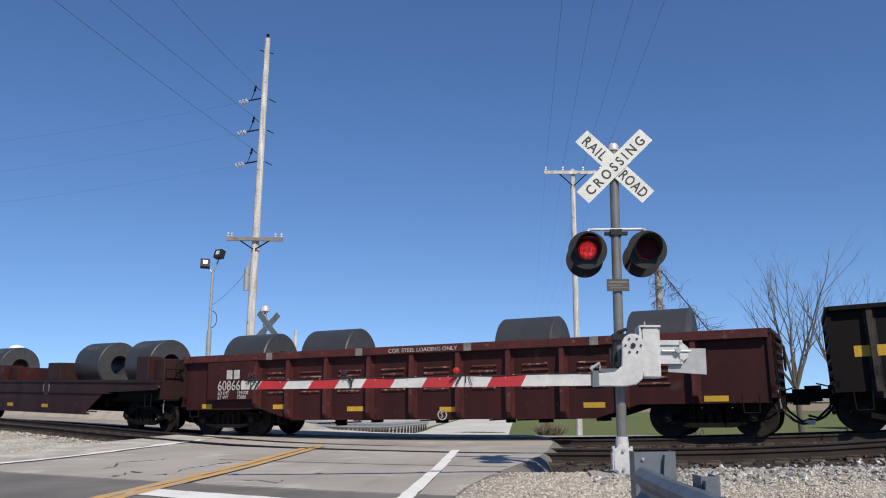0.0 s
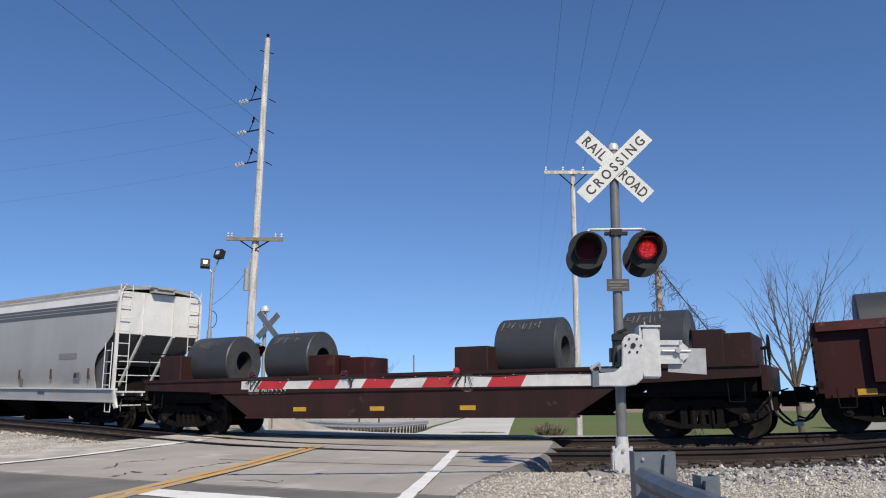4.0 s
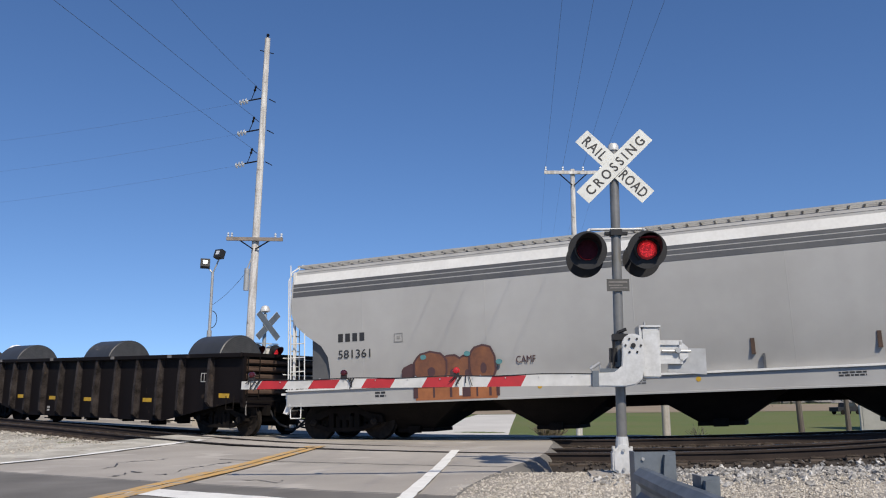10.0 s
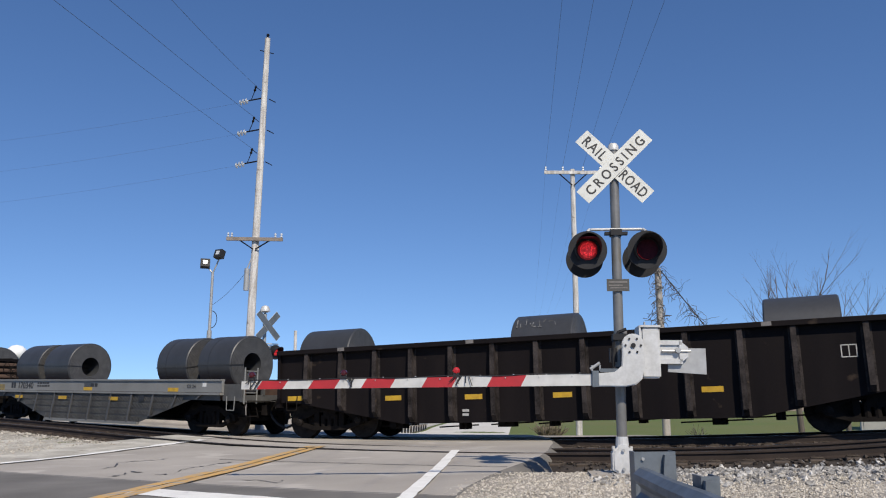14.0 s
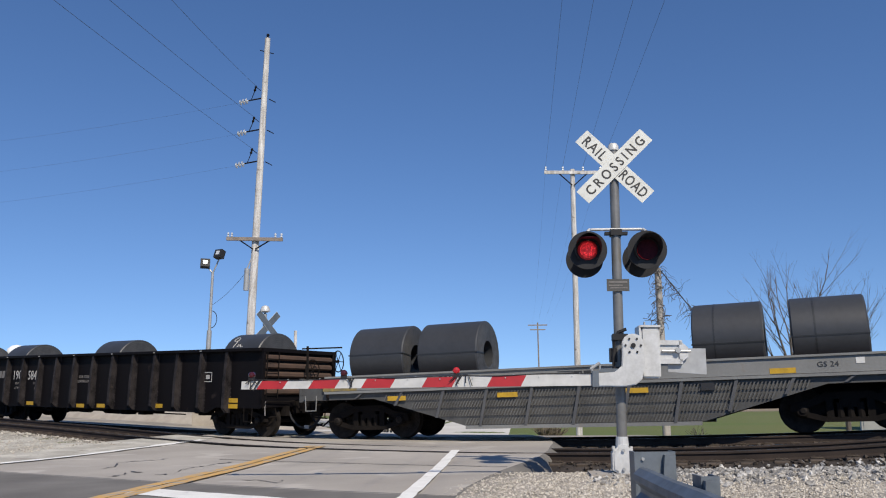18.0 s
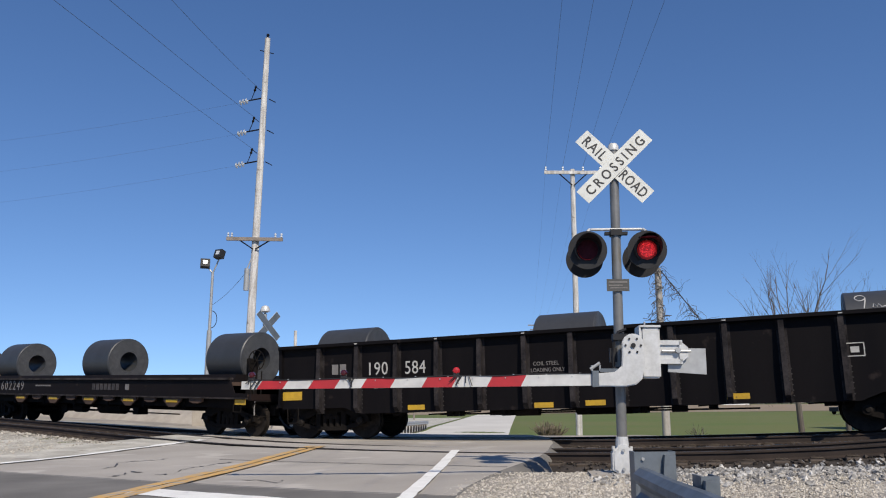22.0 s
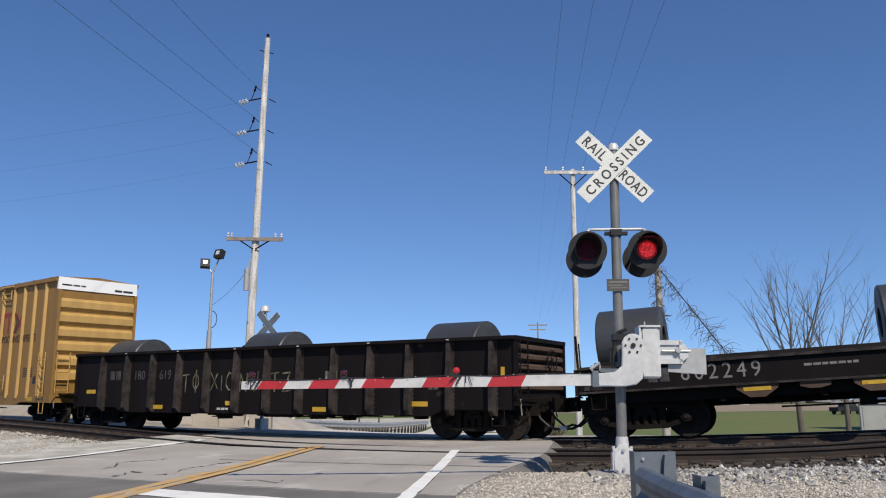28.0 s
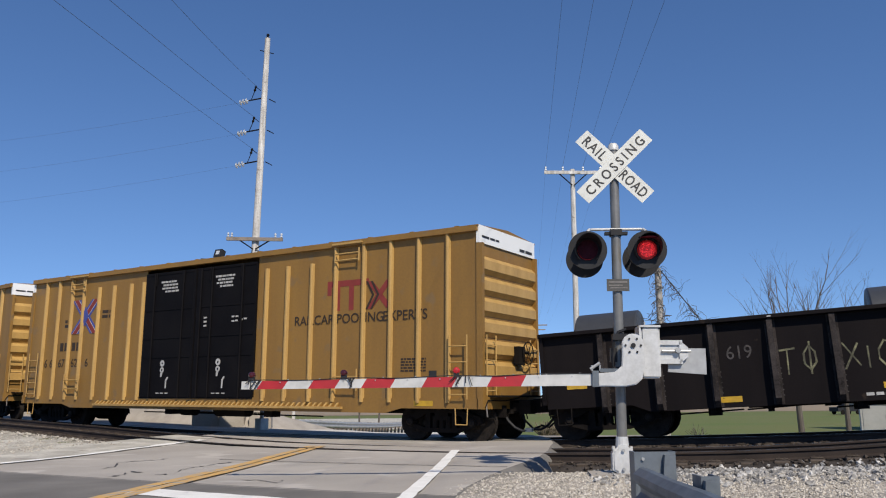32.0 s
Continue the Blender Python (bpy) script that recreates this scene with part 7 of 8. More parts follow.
for x in np.arange(ARM1 + .1, ARM0, .42):
    rod(bm, (x, -.262, arm_mid(x) + arm_half(x) * .6), (x, -.25, arm_mid(x) + arm_half(x) * .6), .009, n=6)
    rod(bm, (x + .1, -.23, arm_mid(x) + arm_half(x)), (x + .1, -.23, arm_mid(x) + arm_half(x) + .02), .01, n=6)
tagged(part("screw", bm, "galv", arm), kind="stuff")
bm = bmesh.new()
pts = [(x, -.255 + .004 * math.sin(x * 9), arm_mid(x) + arm_half(x) + .006 + .008 * math.sin(x * 5)) for x in np.arange(ARM0 - .05, ARM1 + .1, -.2)]
tube(bm, pts, .006, 5)
part("lamp_cable", bm, "black", arm)
for x, lit in ((-2.10, True), (-3.57, False), (-4.80, False)):
    z = arm_mid(x) + arm_half(x)
    lm = part("arm_lamp", boxes([(x - .035, x + .035, -.265, -.195, z, z + .05)]), "black", arm)
    bm = bmesh.new()
    lathe(bm, [(.01, -.28), (.03, -.275), (.043, -.255), (.043, -.205), (.03, -.185), (.01, -.18)], "y", (x, 0, z + .078), 16)
    part("arm_lamp_lens", bm, "lit_small" if lit else "lens", lm, "red arm lamp", smooth=40)
    bm = bmesh.new()
    rng_ = random.Random(int(x * 10))
    for k in range(7):
        u = x + .06 + rng_.uniform(-.1, .1)
        rod(bm, (u, -.27, z + .02), (u + rng_.uniform(-.1, .1), -.285, z - rng_.uniform(.03, .13)), .006, n=4)
    part("cable_tie", bm, "black", lm)

# ---- guardrail by the camera ----


def wbeam(name, pts, label, posts, beam_z=.62, post_to=None, mat_="guard", post_mat="guard", side=1, group="", end_plate=False, grade=None):
    """A W-section rail through pts (x, y) with posts at given stations."""
    prof = [(0, .155), (.03, .15), (.075, .11), (.08, .07), (.03, .015), (.03, -.015), (.08, -.07), (.075, -.11), (.03, -.15), (0, -.155)]
    t = thing(name, Matrix(), label, "guardrail", group)
    P = [Vector((x, y, 0)) for x, y in pts]
    bm = bmesh.new()
    rings = []
    for i, p in enumerate(P):
        d = (P[min(i + 1, len(P) - 1)] - P[max(i - 1, 0)]).normalized()
        nrm = Vector((-d.y, d.x, 0)) * side
        z = (grade[0] + (grade[1] - grade[0]) * i / (len(P) - 1) if grade else gz(p.x, p.y)) + beam_z
        rings.append([bm.verts.new(p + nrm * (u * 1.0) + Vector((0, 0, z + v))) for u, v in prof] + [bm.verts.new(p + nrm * (u - .006) + Vector((0, 0, z + v))) for u, v in prof[::-1]])
    k = len(rings[0])
    for a, b in zip(rings, rings[1:]):
        for i in range(k):
            j = (i + 1) % k
            bm.faces.new((a[i], a[j], b[j], b[i]))
    bm.faces.new(rings[0])
    bm.faces.new(rings[-1][::-1])
    bmesh.ops.recalc_face_normals(bm, faces=bm.faces[:])
    part("beam", bm, mat_, t)
    for f in posts:
        q = f * (len(P) - 1)
        i = min(int(q), len(P) - 2)
        p = P[i].lerp(P[i + 1], q - i)
        d = (P[i + 1] - P[i]).normalized()
        nrm = Vector((-d.y, d.x, 0)) * side
        base = p - nrm * (.1 if end_plate else .2)
        g0 = grade[0] + (grade[1] - grade[0]) * f if grade else gz(base.x, base.y)
        m = Matrix.Translation((base.x, base.y, g0)) @ Matrix.Rotation(math.atan2(nrm.y, nrm.x), 4, "Z")
        if end_plate and f:
            pb = part("post", boxes([(-.03, .03, -.045, .045, -.3, beam_z + .07)]), post_mat, t, m=m)
            continue
        w = .1 if post_mat == "wood_dark" else .05
        pb = part("post", boxes([(-.075, -.065, -w, w, -.6, beam_z + .16), (.065, .075, -w, w, -.6, beam_z + .16), (-.065, .065, -.004, .004, -.6, beam_z + .16)]), post_mat, t, m=m)
        if end_plate:
            part("post_plate", boxes([(.08, .095, -.05, .05, beam_z - .16, beam_z + .17)] if f else [(-.09, -.075, -.16, .14, .02, beam_z + .16), (-.075, .09, .12, .14, beam_z - .2, beam_z + .15)]), post_mat, pb)
            continue
        part("blockout", boxes([(.075, .19, -.06, .06, beam_z - .18, beam_z + .17)]), post_mat, pb)
    return t


near_rail = wbeam("guardrail", [(1.42, 6.0), (1.40, 5.6), (1.37, 5.0), (1.33, 4.3), (1.29, 3.4), (1.25, 2.6), (1.21, 1.8), (1.17, .6), (1.12, -2.5)], "weathered galvanised steel guardrail end beside the gravel", (), beam_z=.275, side=-1, end_plate=True)

for x0, x1, y_, z1 in ((1.37, 1.67, 6.06, .515), (1.375, 1.475, 4.52, .475)):
    g0 = gz(x0, y_) - .1
    pl = part("post", boxes([(x0, x1, y_, y_ + .012, g0, z1), (x0, x0 + .012, y_ + .012, y_ + .16, g0, z1), (x1 - .012, x1, y_ + .012, y_ + .16, g0, z1)]), "guard", near_rail)
    part("gusset", solid(prism, [(x1 - .09, z1 - .02), (x1 - .03, z1 - .02), (x1 - .03, z1 - .22), (x1 - .11, z1 - .2)], "y", y_ - .05, y_), "guard", pl)
    part("bolt", solid(rod, (x0 + .06, y_ - .015, z1 - .05), (x0 + .06, y_, z1 - .05), .012, n=8), "galv", pl)

# ---- far side of the crossing ----
fx, fy = -6.18, 28.0
fz = gz(fx, fy)
far = thing("crossing_signal", Matrix.Translation((fx, fy, 0)) @ Matrix.Rotation(-ROAD_TURN + .95, 4, "Z"), "crossing signal beyond the track, its crossbuck seen from behind", "crossing signal")
bm = bmesh.new()
rod(bm, (0, 0, fz + .3), (0, 0, 3.97), .066, n=14)
part("post", bm, "galv", far, smooth=40)
part("bell", solid(lathe, [(.01, 4.27), (.12, 4.23), (.17, 4.11), (.17, 4.05), (.05, 4.01), (.01, 3.95)], "z", n=18), "silver", far, smooth=40)
crossbuck(far, 3.55, -.22, 1, "guard")
part("junction_base", boxes([(-.16, .16, -.16, .16, fz, fz + .5)]), "silver", far)
part("foundation", boxes([(-.4, .4, -.4, .4, fz - .3, fz + .05)]), "concrete", far)
bm = bmesh.new()
rod(bm, (-.6, 0, 2.95), (.6, 0, 2.95), .02, n=8)
rod(bm, (-.39, 0, 2.95), (-.39, .46, 2.86), .02, n=8)
part("lamp_bracket", bm, "silver", far)
flash_lamp(far, -.39, 2.66, -.13, -1, None, True)
flash_lamp(far, .39, 2.66, -.13, -1, None, True)
flash_lamp(far, -.39, 2.66, .46, -1, None, True)
flash_lamp(far, .39, 2.66, .13, 1, None, False, "silver")
bm = boxes([(.2, .55, -.2, .2, 1.0, 1.6)])
part("gate_mechanism", bm, "silver", far)
part("equipment_box", boxes([(.02, .2, -.12, .12, 2.0, 2.2)]), "galv", far)

for x, y, w, h in ((-9.35, 32.6, 1.05, .84), (-8.32, 32.55, .96, .80), (-7.2, 32.5, .84, .82)):
    bm = boxes([(-w / 2, w / 2, -.28, .28, -.15, h)])
    bmesh.ops.bevel(bm, geom=bm.edges[:], offset=.03, segments=2, affect="EDGES")
    tagged(part("concrete_block", bm, "concrete", m=pose(x, y, gz(x, y), 0, 0, 4)), "weathered tan concrete block behind the track", "block", "blocks behind the track")

gp = [(-7.1, 35.5), (-6.5, 37), (-5.9, 38.7), (-5.4, 40.8), (-5.0, 43), (-4.6, 46), (-4.3, 49), (-3.95, 52.5), (-3.6, 56), (-3.1, 61.5), (-2.6, 67), (-2.1, 72.5), (-1.6, 78)]
wbeam("guardrail", gp, "galvanised guardrail with wooden posts curving along the far road", [i / 38 for i in range(39)], beam_z=.45, side=-1, mat_="galv", post_mat="wood_dark", group="far guardrails", grade=(-.3, -1.34))


# ---- poles and wires ----
def insulator(bm, p, q, n=3, r=.09):
    p, q = Vector(p), Vector(q)
    rod(bm, p, q, .03, n=6)
    for i in range(n):
        c = p.lerp(q, (i + .6) / n)
        d = (q - p).normalized()
        rod(bm, c - d * .03, c + d * .03, r, r * .75, n=10)


def utility_pole(x, y, top, lean, r0, r1, label, material="wood"):
    z = gz(x, y)
    t = thing("utility_pole", Matrix.Translation((x, y, z)) @ Matrix.Rotation(radians(lean), 4, "Y"), label, "utility pole", "utility poles")
    bm = bmesh.new()
    n = 8
    tube(bm, [(0, 0, -.5 if i == 0 else (top - z) * i / n) for i in range(n + 1)], [r0 + (r1 - r0) * i / n for i in range(n + 1)], 14)
    part("pole", bm, material, t, smooth=50)
    return t, top - z


left_pole, H = utility_pole(-7.96, 33.0, 16.55, 1.45, .19, .115, "tall weathered wooden power pole, slightly leaning")
arm_z = 7.72
bm = boxes([(-1.16, 1.16, -.26, -.15, arm_z - .07, arm_z + .07)])
ca = part("crossarm", bm, "wood_dark", left_pole)
bm = bmesh.new()
for s_ in (-1, 1):
    rod(bm, (s_ * .62, -.2, arm_z - .05), (s_ * .05, -.2, arm_z - .42), .03, n=6)
part("brace", bm, "under", ca)
for x in (-1.1, -.95, .85, 1.1):
    part("insulator", solid(insulator, (x, -.2, arm_z + .07), (x, -.2, arm_z + .26), 2, .05), "porcelain", ca)
pole_hooks = []
for z in (13.85, 12.45, 11.05):
    bm = bmesh.new()
    rod(bm, (0, 0, z + .1), (-.95, -.05, z - .12), .03, n=6)
    rod(bm, (.2, 0, z + .05), (.5, 0, z - .1), .02, n=6)
    rod(bm, (-.55, -.05, z - .05), (-.35, -.05, z + .55), .016, n=6)
    rod(bm, (-.35, -.05, z + .55), (-.15, -.05, z + .4), .016, n=6)
    b = part("bracket", bm, "under", left_pole)
    part("insulator", solid(insulator, (-.66, -.05, z - .06), (-1.04, -.05, z - .17), 3, .13), "porcelain", b)
    part("insulator", solid(insulator, (-.42, -.05, z + .35), (-.36, -.05, z + .62), 2, .06), "under", b)
    pole_hooks.append(z)
bm = bmesh.new()
rod(bm, (-.3, 0, H - .55), (.3, .0, H - .7), .02, n=6)
insulator(bm, (0, 0, H), (0, 0, H + .22), 2, .07)
part("top_fitting", bm, "under", left_pole)
bm = bmesh.new()
rod(bm, (-.26, -.1, 5.6), (-.26, -.1, 6.5), .11, n=12)
rod(bm, (-.26, -.1, 6.5), (-.1, -.05, 7.0), .03, n=6)
part("transformer_can", bm, "galv", left_pole, smooth=40)

right_pole, H2 = utility_pole(6.3, 39.0, 12.25, .8, .16, .115, "tall wooden power pole with a crossarm behind the track")
bm = boxes([(-1.42, 1.42, -.2, -.1, H2 - .28, H2 - .12)])
ca = part("crossarm", bm, "wood", right_pole)
bm = bmesh.new()
for s_ in (-1, 1):
    rod(bm, (s_ * .7, -.15, H2 - .25), (s_ * .05, -.15, H2 - .85), .03, n=6)
part("brace", bm, "under", ca)
for x in (-1.35, -.5, .5, 1.35):
    part("insulator", solid(insulator, (x, -.15, H2 - .12), (x, -.15, H2 + .1), 2, .06), "porcelain", ca)

short_pole, H3 = utility_pole(8.0, 30.0, 5.75, .2, .15, .12, "short old wooden pole overgrown with bare vines", "wood_mid")
post_, _h = utility_pole(-7.3, 40.0, 4.45, 0, .08, .075, "plain short wooden post behind the track")
farp, H5 = utility_pole(18.5, 160.0, 16.3, 0, .16, .12, "distant wooden power pole", "wood_dark")
part("crossarm", boxes([(-1.9, 1.9, -.1, .1, H5 - .6, H5 - .4), (-1.5, 1.5, -.1, .1, H5 - 1.5, H5 - 1.3)]), "wood_dark", farp)
utility_pole(-4.45, 120.0, 7.9, 0, .13, .11, "thin distant wooden pole", "wood_dark")


def wire(name, p, q, sag, r, label, n=14):
    p, q = Vector(p), Vector(q)
    bm = bmesh.new()
    pts = [p.lerp(q, i / n) - Vector((0, 0, sag * 4 * (i / n) * (1 - i / n))) for i in range(n + 1)]
    tube(bm, pts, r, 5)
    return tagged(part(name, bm, "wire"), label, "wire", "overhead wires")


lean_m = left_pole.matrix_basis
for z, (ex, ey, ez) in zip(pole_hooks, ((-7.24, 20.93, 12.0), (-8.89, 20.9, 12.0), (-10.4, 20.87, 12.0))):
    a = lean_m @ Vector((-.36, -.05, z + .6))
    b = Vector((ex, ey, ez))
    wire("power_line", a, b + (b - a) * 1.6, .3, .0065, "thin dark overhead power line")
    a = lean_m @ Vector((-1.0, -.05, z - .16))
    wire("power_line", a, a + Vector((-42, 4, -.8)), 1.4, .0028, "thin dark overhead power line")
rm = right_pole.matrix_basis
for x, (ex, ey) in zip((-1.35, -.5, .5, 1.35), ((3.24, 20.2), (4.07, 20.22), (5.11, 20.24), (5.95, 20.25))):
    a = rm @ Vector((x, -.15, H2 + .1))
    b = Vector((ex, ey, 11.5))
    wire("power_line", a, b + (b - a) * 1.5, .25, .0045, "thin dark overhead power line")
    wire("power_line", a, a + Vector((12, 120, 3)), 1.5, .003, "thin dark overhead power line")

# floodlight mast
lx, ly = -9.58, 33.0
mast = thing("floodlight_mast", Matrix.Translation((lx, ly, gz(lx, ly))) @ Matrix.Rotation(radians(.8), 4, "Y"), "grey steel mast with two floodlights", "floodlight mast")
bm = bmesh.new()
rod(bm, (0, 0, -.3), (0, 0, 3.9), .11, .10, n=12)
rod(bm, (0, 0, 3.9), (0, 0, 6.3), .065, .055, n=10)
part("mast", bm, "galv", mast, smooth=40)
for dx, dz, rot in ((-.30, 6.63, 15), (.28, 7.02, -28)):
    f = part("floodlight", boxes([(-.19, .19, -.14, .1, -.17, .18)]), "black", mast, m=pose(dx, -.1, dz, -18, 0, rot))
    # bright reflection on the glass put into a small white pane
    part("glass", boxes([(-.09, .09, -.152, -.14, -.06, .10)]), "porcelain", f)
part("bracket", solid(rod, (0, 0, 6.25), (-.27, 0, 6.58), .03, n=6), "galv", mast)
part("bracket", solid(rod, (0, 0, 6.25), (.27, 0, 6.95), .03, n=6), "galv", mast)
bm = bmesh.new()
pts = [(.08 + .22 * math.sin(a), -.08, 4.35 + .35 * math.cos(a)) for a in np.linspace(0, 3.1, 8)]
for p, q in zip(pts, pts[1:]):
    rod(bm, p, q, .015, n=5)
part("cable_loop", bm, "black", mast)
wire("service_wire", (lx + .1, ly, 4.9), lean_m @ Vector((-.2, -.1, 6.5)), .15, .008, "thin dark service wire to the mast")


# ---- bare trees ----
def bare_tree(x, y, height, seed, spread_=.55, trunks=1, boughs=7, label="leafless tree behind the track"):
    r = random.Random(seed)
    z = gz(x, y)
    t = thing("bare_tree", Matrix.Translation((x, y, z)), label, "tree", "bare trees")
    trunk, crown = bmesh.new(), bmesh.new()

    def limb(p, d, length, rad, depth):
        """A long bough that bends upwards and throws off shoots along its length."""
        steps = 7 if depth == 0 else 4
        for i in range(steps):
            q = p + d * length / steps
            rod(crown, p, q, rad, rad * .82, n=6 if depth == 0 else 4, caps=False)
            p, rad = q, rad * .82
            d = (d + Vector((r.uniform(-.12, .12), r.uniform(-.12, .12), .06))).normalized()
            if depth < 3 and i > 0 and r.random() < (1, .9, .7)[depth]:
                side = Vector((r.uniform(-1, 1), r.uniform(-1, 1), r.uniform(-.1, .5))).normalized()
                limb(p, (d * .75 + side * .6).normalized(), length * r.uniform(.28, .5), rad * .6, depth + 1)
        if depth < 2:
            for k in range(2):
                limb(p, (d + Vector((r.uniform(-.4, .4), r.uniform(-.4, .4), .1))).normalized(), length * .28, rad * .8, depth + 2)

    for k in range(trunks):
        base, fork = Vector((k * .9, 0, -.1)), Vector((k * .9 + r.uniform(-.15, .15), 0, height * .27))
        rod(trunk, base, fork, height * .017, height * .014, n=9, caps=False)
        n = boughs
        for i in range(n):
            a = -spread_ + 2 * spread_ * (i + .5) / n + r.uniform(-.08, .08)
            limb(fork, Vector((math.sin(a), r.uniform(-.35, .35), math.cos(a))).normalized(), height * .68 * (1 - .28 * abs(a) / spread_) * r.uniform(.85, 1.05), height * .0092, 0)
    part("trunk", trunk, "bark", t)
    part("crown", crown, "bark", t)
    return t


bare_tree(15.25, 35.5, 7.95, 4, .62, 1, 8)
bare_tree(17.5, 36.0, 7.15, 9, .6, 1, 5)
bare_tree(-7.2, 70.0, 5.4, 12, .34, 1, 12, "small leafless tree far behind the track")
bare_tree(-5.65, 70.0, 5.8, 15, .36, 1, 13, "small leafless tree far behind the track")
# guy wire with vines hanging from the short pole
guy = thing("overgrown_guy_wire", Matrix(), "slanting guy wire hung with leafless brown vines", "vine")
top, foot = Vector((8.0, 29.9, 5.8)), Vector((11.6, 30.6, 1.2))
bm = bmesh.new()
rod(bm, top, foot, .02, n=6)
part("wire", bm, "wire", guy)
r = random.Random(21)
bm = bmesh.new()
for i in range(170):
    k = r.random() ** .8
    p = top.lerp(foot, k) + Vector((r.uniform(-.1, .1), r.uniform(-.15, .15), r.uniform(-.1, .1)))
    d = Vector((r.uniform(-.7, .7), r.uniform(-.5, .5), r.uniform(-1, .45)))
    for j in range(4):
        q = p + d.normalized() * r.uniform(.1, .26)
        rod(bm, p, q, .009 - j * .0015, n=4, caps=False)
        p = q
        d = d + Vector((r.uniform(-.6, .6), r.uniform(-.5, .5), r.uniform(-.6, .2)))
part("vine", bm, "bark", guy)
bm = bmesh.new()
for i in range(60):
    p = Vector((8.0 + r.uniform(-.15, .15), 29.85 + r.uniform(-.1, .1), r.uniform(3.2, 5.9)))
    for j in range(4):
        q = p + Vector((r.uniform(-.25, .2), r.uniform(-.15, .15), r.uniform(-.22, .1)))
        rod(bm, p, q, .009, n=4, caps=False)
        p = q
part("vine", bm, "bark", guy)
for i, (x, y) in enumerate(((9.6, 31.5), (3.85, 32.0), (4.3, 32.4), (4.05, 32.9))):
    bm = bmesh.new()
    for k in range(22 if i == 0 else 70):
        p = Vector((0, 0, 0))
        d = Vector((r.uniform(-.8, .8), r.uniform(-.8, .8), 1)).normalized()
        for j in range(3):
            q = p + d * r.uniform(.15, .3)
            rod(bm, p, q, .008 if i == 0 else .012, n=4, caps=False)
            p, d = q, (d + Vector((r.uniform(-.5, .5), r.uniform(-.5, .5), 0))).normalized()
    tagged(part("leafless_shrub", bm, "bark" if i == 0 else "straw", m=pose(x, y, gz(x, y))), "small leafless shrub in the verge", "shrub", "leafless shrubs")
# ---- signal cabinet, buildings, distance ----
ct = .72 - gz(13.48, 26.2)
cab = thing("signal_cabinet", pose(13.62, 26.2, gz(13.62, 26.2), 0, 0, -24), "grey metal trackside cabinet", "cabinet")
part("body", boxes([(-.45, .45, -.4, .4, .05, ct)]), "cabinet", cab)
part("roof", boxes([(-.49, .49, -.44, .44, ct, ct + .05)]), "cabinet", cab)
part("door", boxes([(-.38, .38, -.415, -.4, .12, ct - .06)]), "cabinet", cab)
part("handle", boxes([(.27, .31, -.44, -.415, ct * .5, ct * .5 + .14)]), "galv", cab)
part("plinth", boxes([(-.5, .5, -.45, .45, -.3, .05)]), "concrete", cab)
shed = thing("metal_shed", pose(37.9, 62, gz(36.6, 62) - .55, 0, 0, 6), "pale blue-grey metal shed with a dark low roof", "shed")
part("wall", boxes([(-4.5, 9, -4, 4, -.2, 5.0)]), "cladding", shed)
part("roof", solid(prism, [(-4.6, 5.0), (4.6, 5.0), (4.6, 5.25), (0, 6.3), (-4.6, 5.25)], "x", -4.8, 9.4), "cladding", shed)
bm = boxes([(x, x + .05, -4.03, -4.0, 0, 5.0) for x in np.arange(-4.4, 9, .6)])
part("cladding_rib", bm, "cladding", shed)
part("door", boxes([(3, 6, -4.04, -4.0, 0, 3.6)]), "cabinet", shed)
tw = thing("water_tower", pose(-262, 500, gz(-262, 500)), "distant white water tower with a rounded tank", "water tower")
part("tank", solid(lathe, [(.5, 29.5), (3.4, 30.6), (5.4, 33.2), (5.7, 35.2), (5.2, 37.4), (3.2, 39.3), (.5, 40)], "z", n=32), "tank_white", tw, smooth=50)
bm = bmesh.new()
rod(bm, (0, 0, 0), (0, 0, 30), 2.0, 1.3, n=16)
part("stem", bm, "tank_white", tw, smooth=50)
car_ = thing("pickup_truck", pose(62, 128, gz(62, 128), 0, 0, 20), "dark pickup truck parked in the field", "truck")
bm = bmesh.new()
prism(bm, [(-2.4, .45), (2.4, .45), (2.4, 1.05), (1.5, 1.15), (.95, 1.75), (-.4, 1.78), (-.6, 1.12), (-2.4, 1.08)], "y", -.9, .9)
part("body", bm, "black", car_)
part("window", boxes([(-.3, .8, -.91, -.9, 1.2, 1.65)]), "glass", car_)
for x in (-1.5, 1.5):
    for y in (-.85, .85):
        part("wheel", solid(lathe, [(.05, y - .1), (.36, y - .1), (.36, y + .1), (.05, y + .1)], "y", (x, 0, .36), 16), "under", car_)
for i, (x, y, w, h, hr) in enumerate(((9.5, 420, 9, 3.4, 2.4), (1.5, 460, 12, 3.6, 2.2), (150, 430, 14, 4, 2.6))):
    hs = thing("farmhouse", pose(x, y, gz(x, y)), "distant white farmhouse with a grey roof", "house", "distant houses")
    part("wall", boxes([(-w / 2, w / 2, -4, 4, 0, h)]), "tank_white", hs)
    part("roof", solid(prism, [(-4.4, h), (4.4, h), (0, h + hr)], "x", -w / 2 - .4, w / 2 + .4), "roof_dark", hs)
    for k in (-.25, .22):
        part("window", boxes([(w * k - .5, w * k + .5, -4.05, -4, 1.2, 2.5)]), "glass", hs)
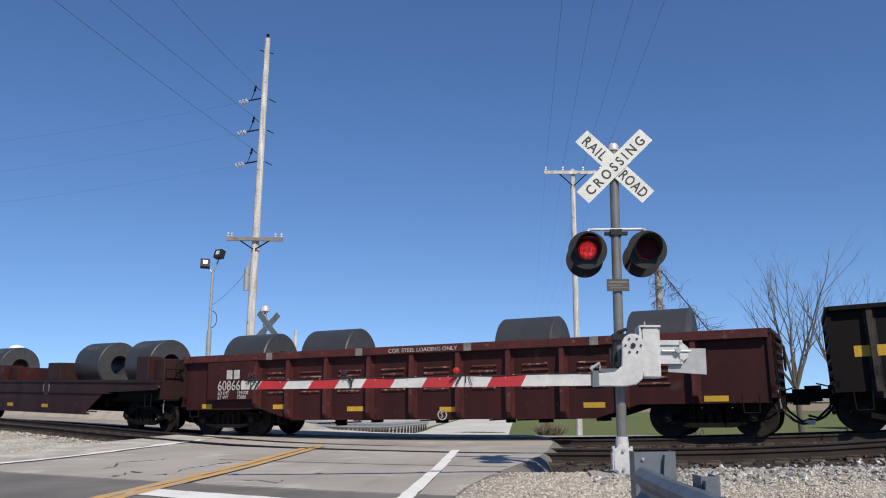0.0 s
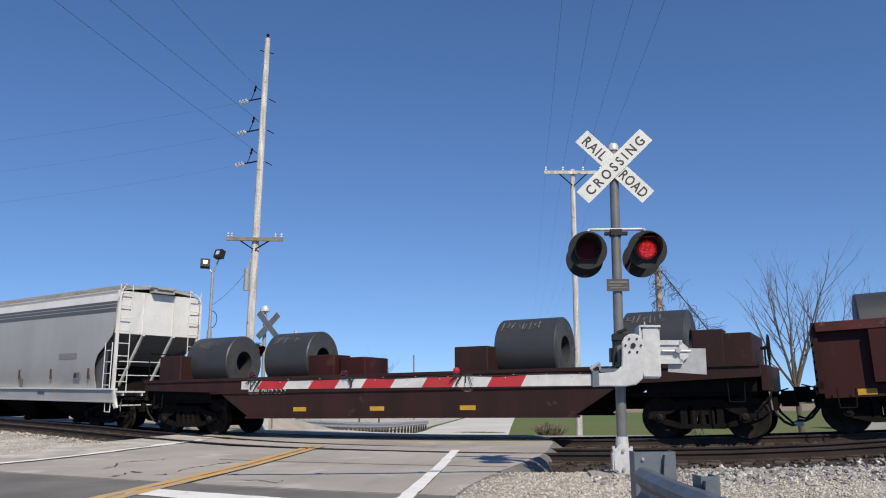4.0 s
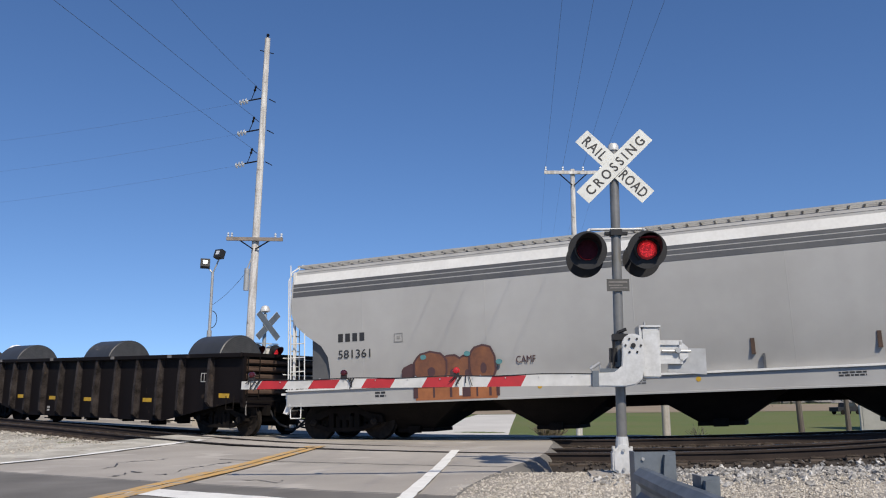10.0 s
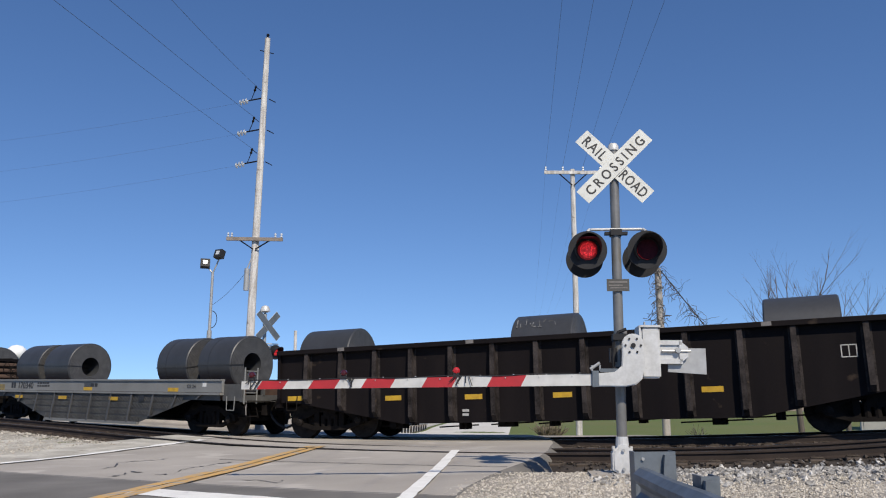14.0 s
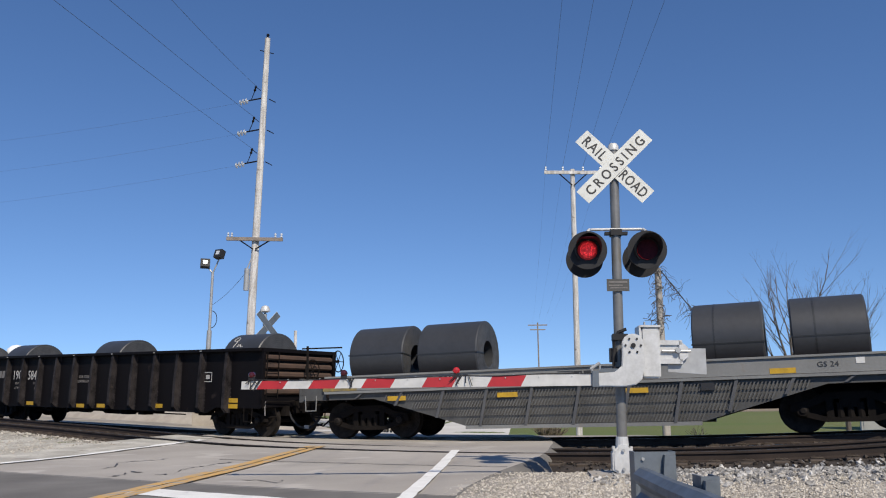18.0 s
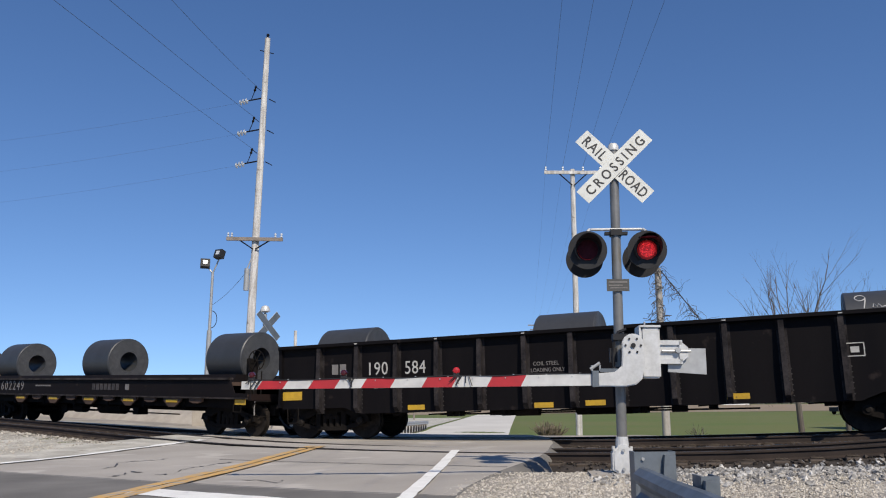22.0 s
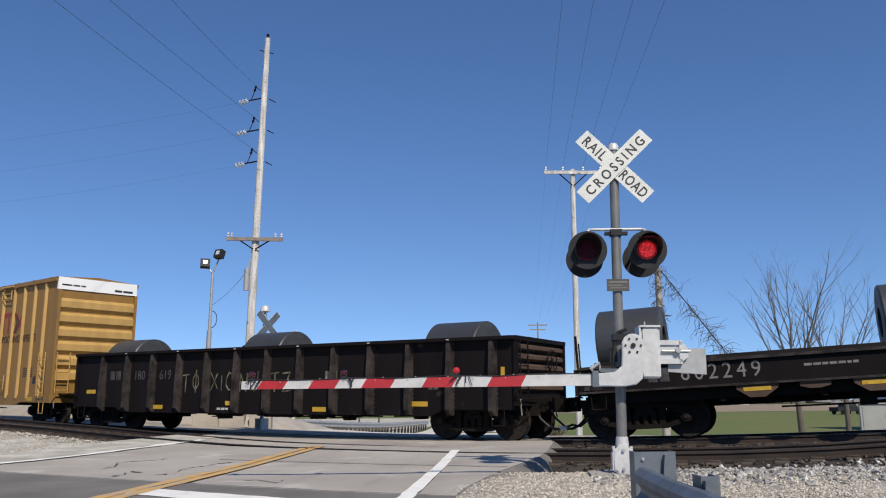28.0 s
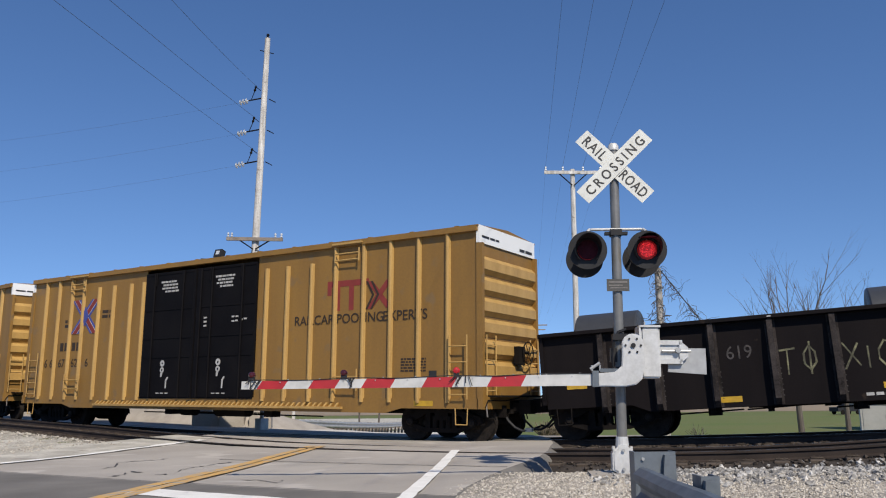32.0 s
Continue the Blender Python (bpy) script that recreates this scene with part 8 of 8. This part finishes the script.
# far bare woods along the horizon
r = random.Random(8)
verts, faces = [], []
for i in range(2600):
    a = r.uniform(-.75, .75)
    dd = r.uniform(480, 720)
    x, y = dd * math.tan(a), dd
    hgt, wd = r.uniform(2.5, 6.5) * (1.0 + .5 * math.sin(a * 23)), r.uniform(2, 6)
    b = len(verts)
    z = gz(x, y) - .5
    for k in range(5):
        verts.append((x + wd * math.cos(k * 1.256), y + wd * math.sin(k * 1.256), z + hgt * r.uniform(.15, .5)))
    verts.append((x + r.uniform(-1, 1), y, z + hgt))
    for k in range(5):
        verts.append((x + wd * .6 * math.cos(k * 1.256), y + wd * .6 * math.sin(k * 1.256), z - .5))
    for k in range(5):
        j = (k + 1) % 5
        faces.append((b + k, b + j, b + 5))
        faces.append((b + 6 + k, b + 6 + j, b + j, b + k))
me = bpy.data.meshes.new("far_woods")
me.from_pydata(verts, [], faces)
me.materials.append(M["far_trees"])
tagged(new("far_woods", me), "line of distant bare woods on the horizon", "woods", kind="stuff")


# ---- what moves ----
def gone(t):
    """How far the train has come at t seconds."""
    return 4.12922 * (t - 16) - 0.000443 * (t - 16) ** 2


def car_pose(centre, t):
    s = centre + gone(t)
    a, b = track(s - 6.8), track(s + 6.8)
    u = (b - a).normalized()
    n = Vector((-u.y, u.x, 0)).normalized()
    w = u.cross(n)
    m = Matrix((u, n, w)).transposed().to_4x4()
    m.translation = (a + b) / 2
    return m


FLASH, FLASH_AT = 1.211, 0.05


def motions():
    times = [i * 0.8 for i in range(41)]
    for car, centre, wheels in CARS:
        walk(car, [(t, car_pose(centre, t)) for t in times])
        for w, x in wheels:
            walk(w, [(t, Matrix.Translation((x, 0, .457)) @ Matrix.Rotation((gone(t) % 500) / .457, 4, "Y")) for t in [i * 4 / 30 for i in range(241)]])
    for c, centre, x, z in LOADS:
        walk(c, [(t, car_pose(centre, t) @ Matrix.Translation((x, 0, z))) for t in times])
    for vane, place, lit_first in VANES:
        # an added vane swings over each lamp, which stays lit, for its dark beat
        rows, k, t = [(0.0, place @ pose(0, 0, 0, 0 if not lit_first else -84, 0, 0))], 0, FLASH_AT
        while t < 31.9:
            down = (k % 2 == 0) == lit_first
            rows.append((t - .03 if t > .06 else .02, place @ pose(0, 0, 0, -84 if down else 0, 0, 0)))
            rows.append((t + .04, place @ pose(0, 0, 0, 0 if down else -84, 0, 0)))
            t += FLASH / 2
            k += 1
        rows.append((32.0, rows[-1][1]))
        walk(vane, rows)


motions()
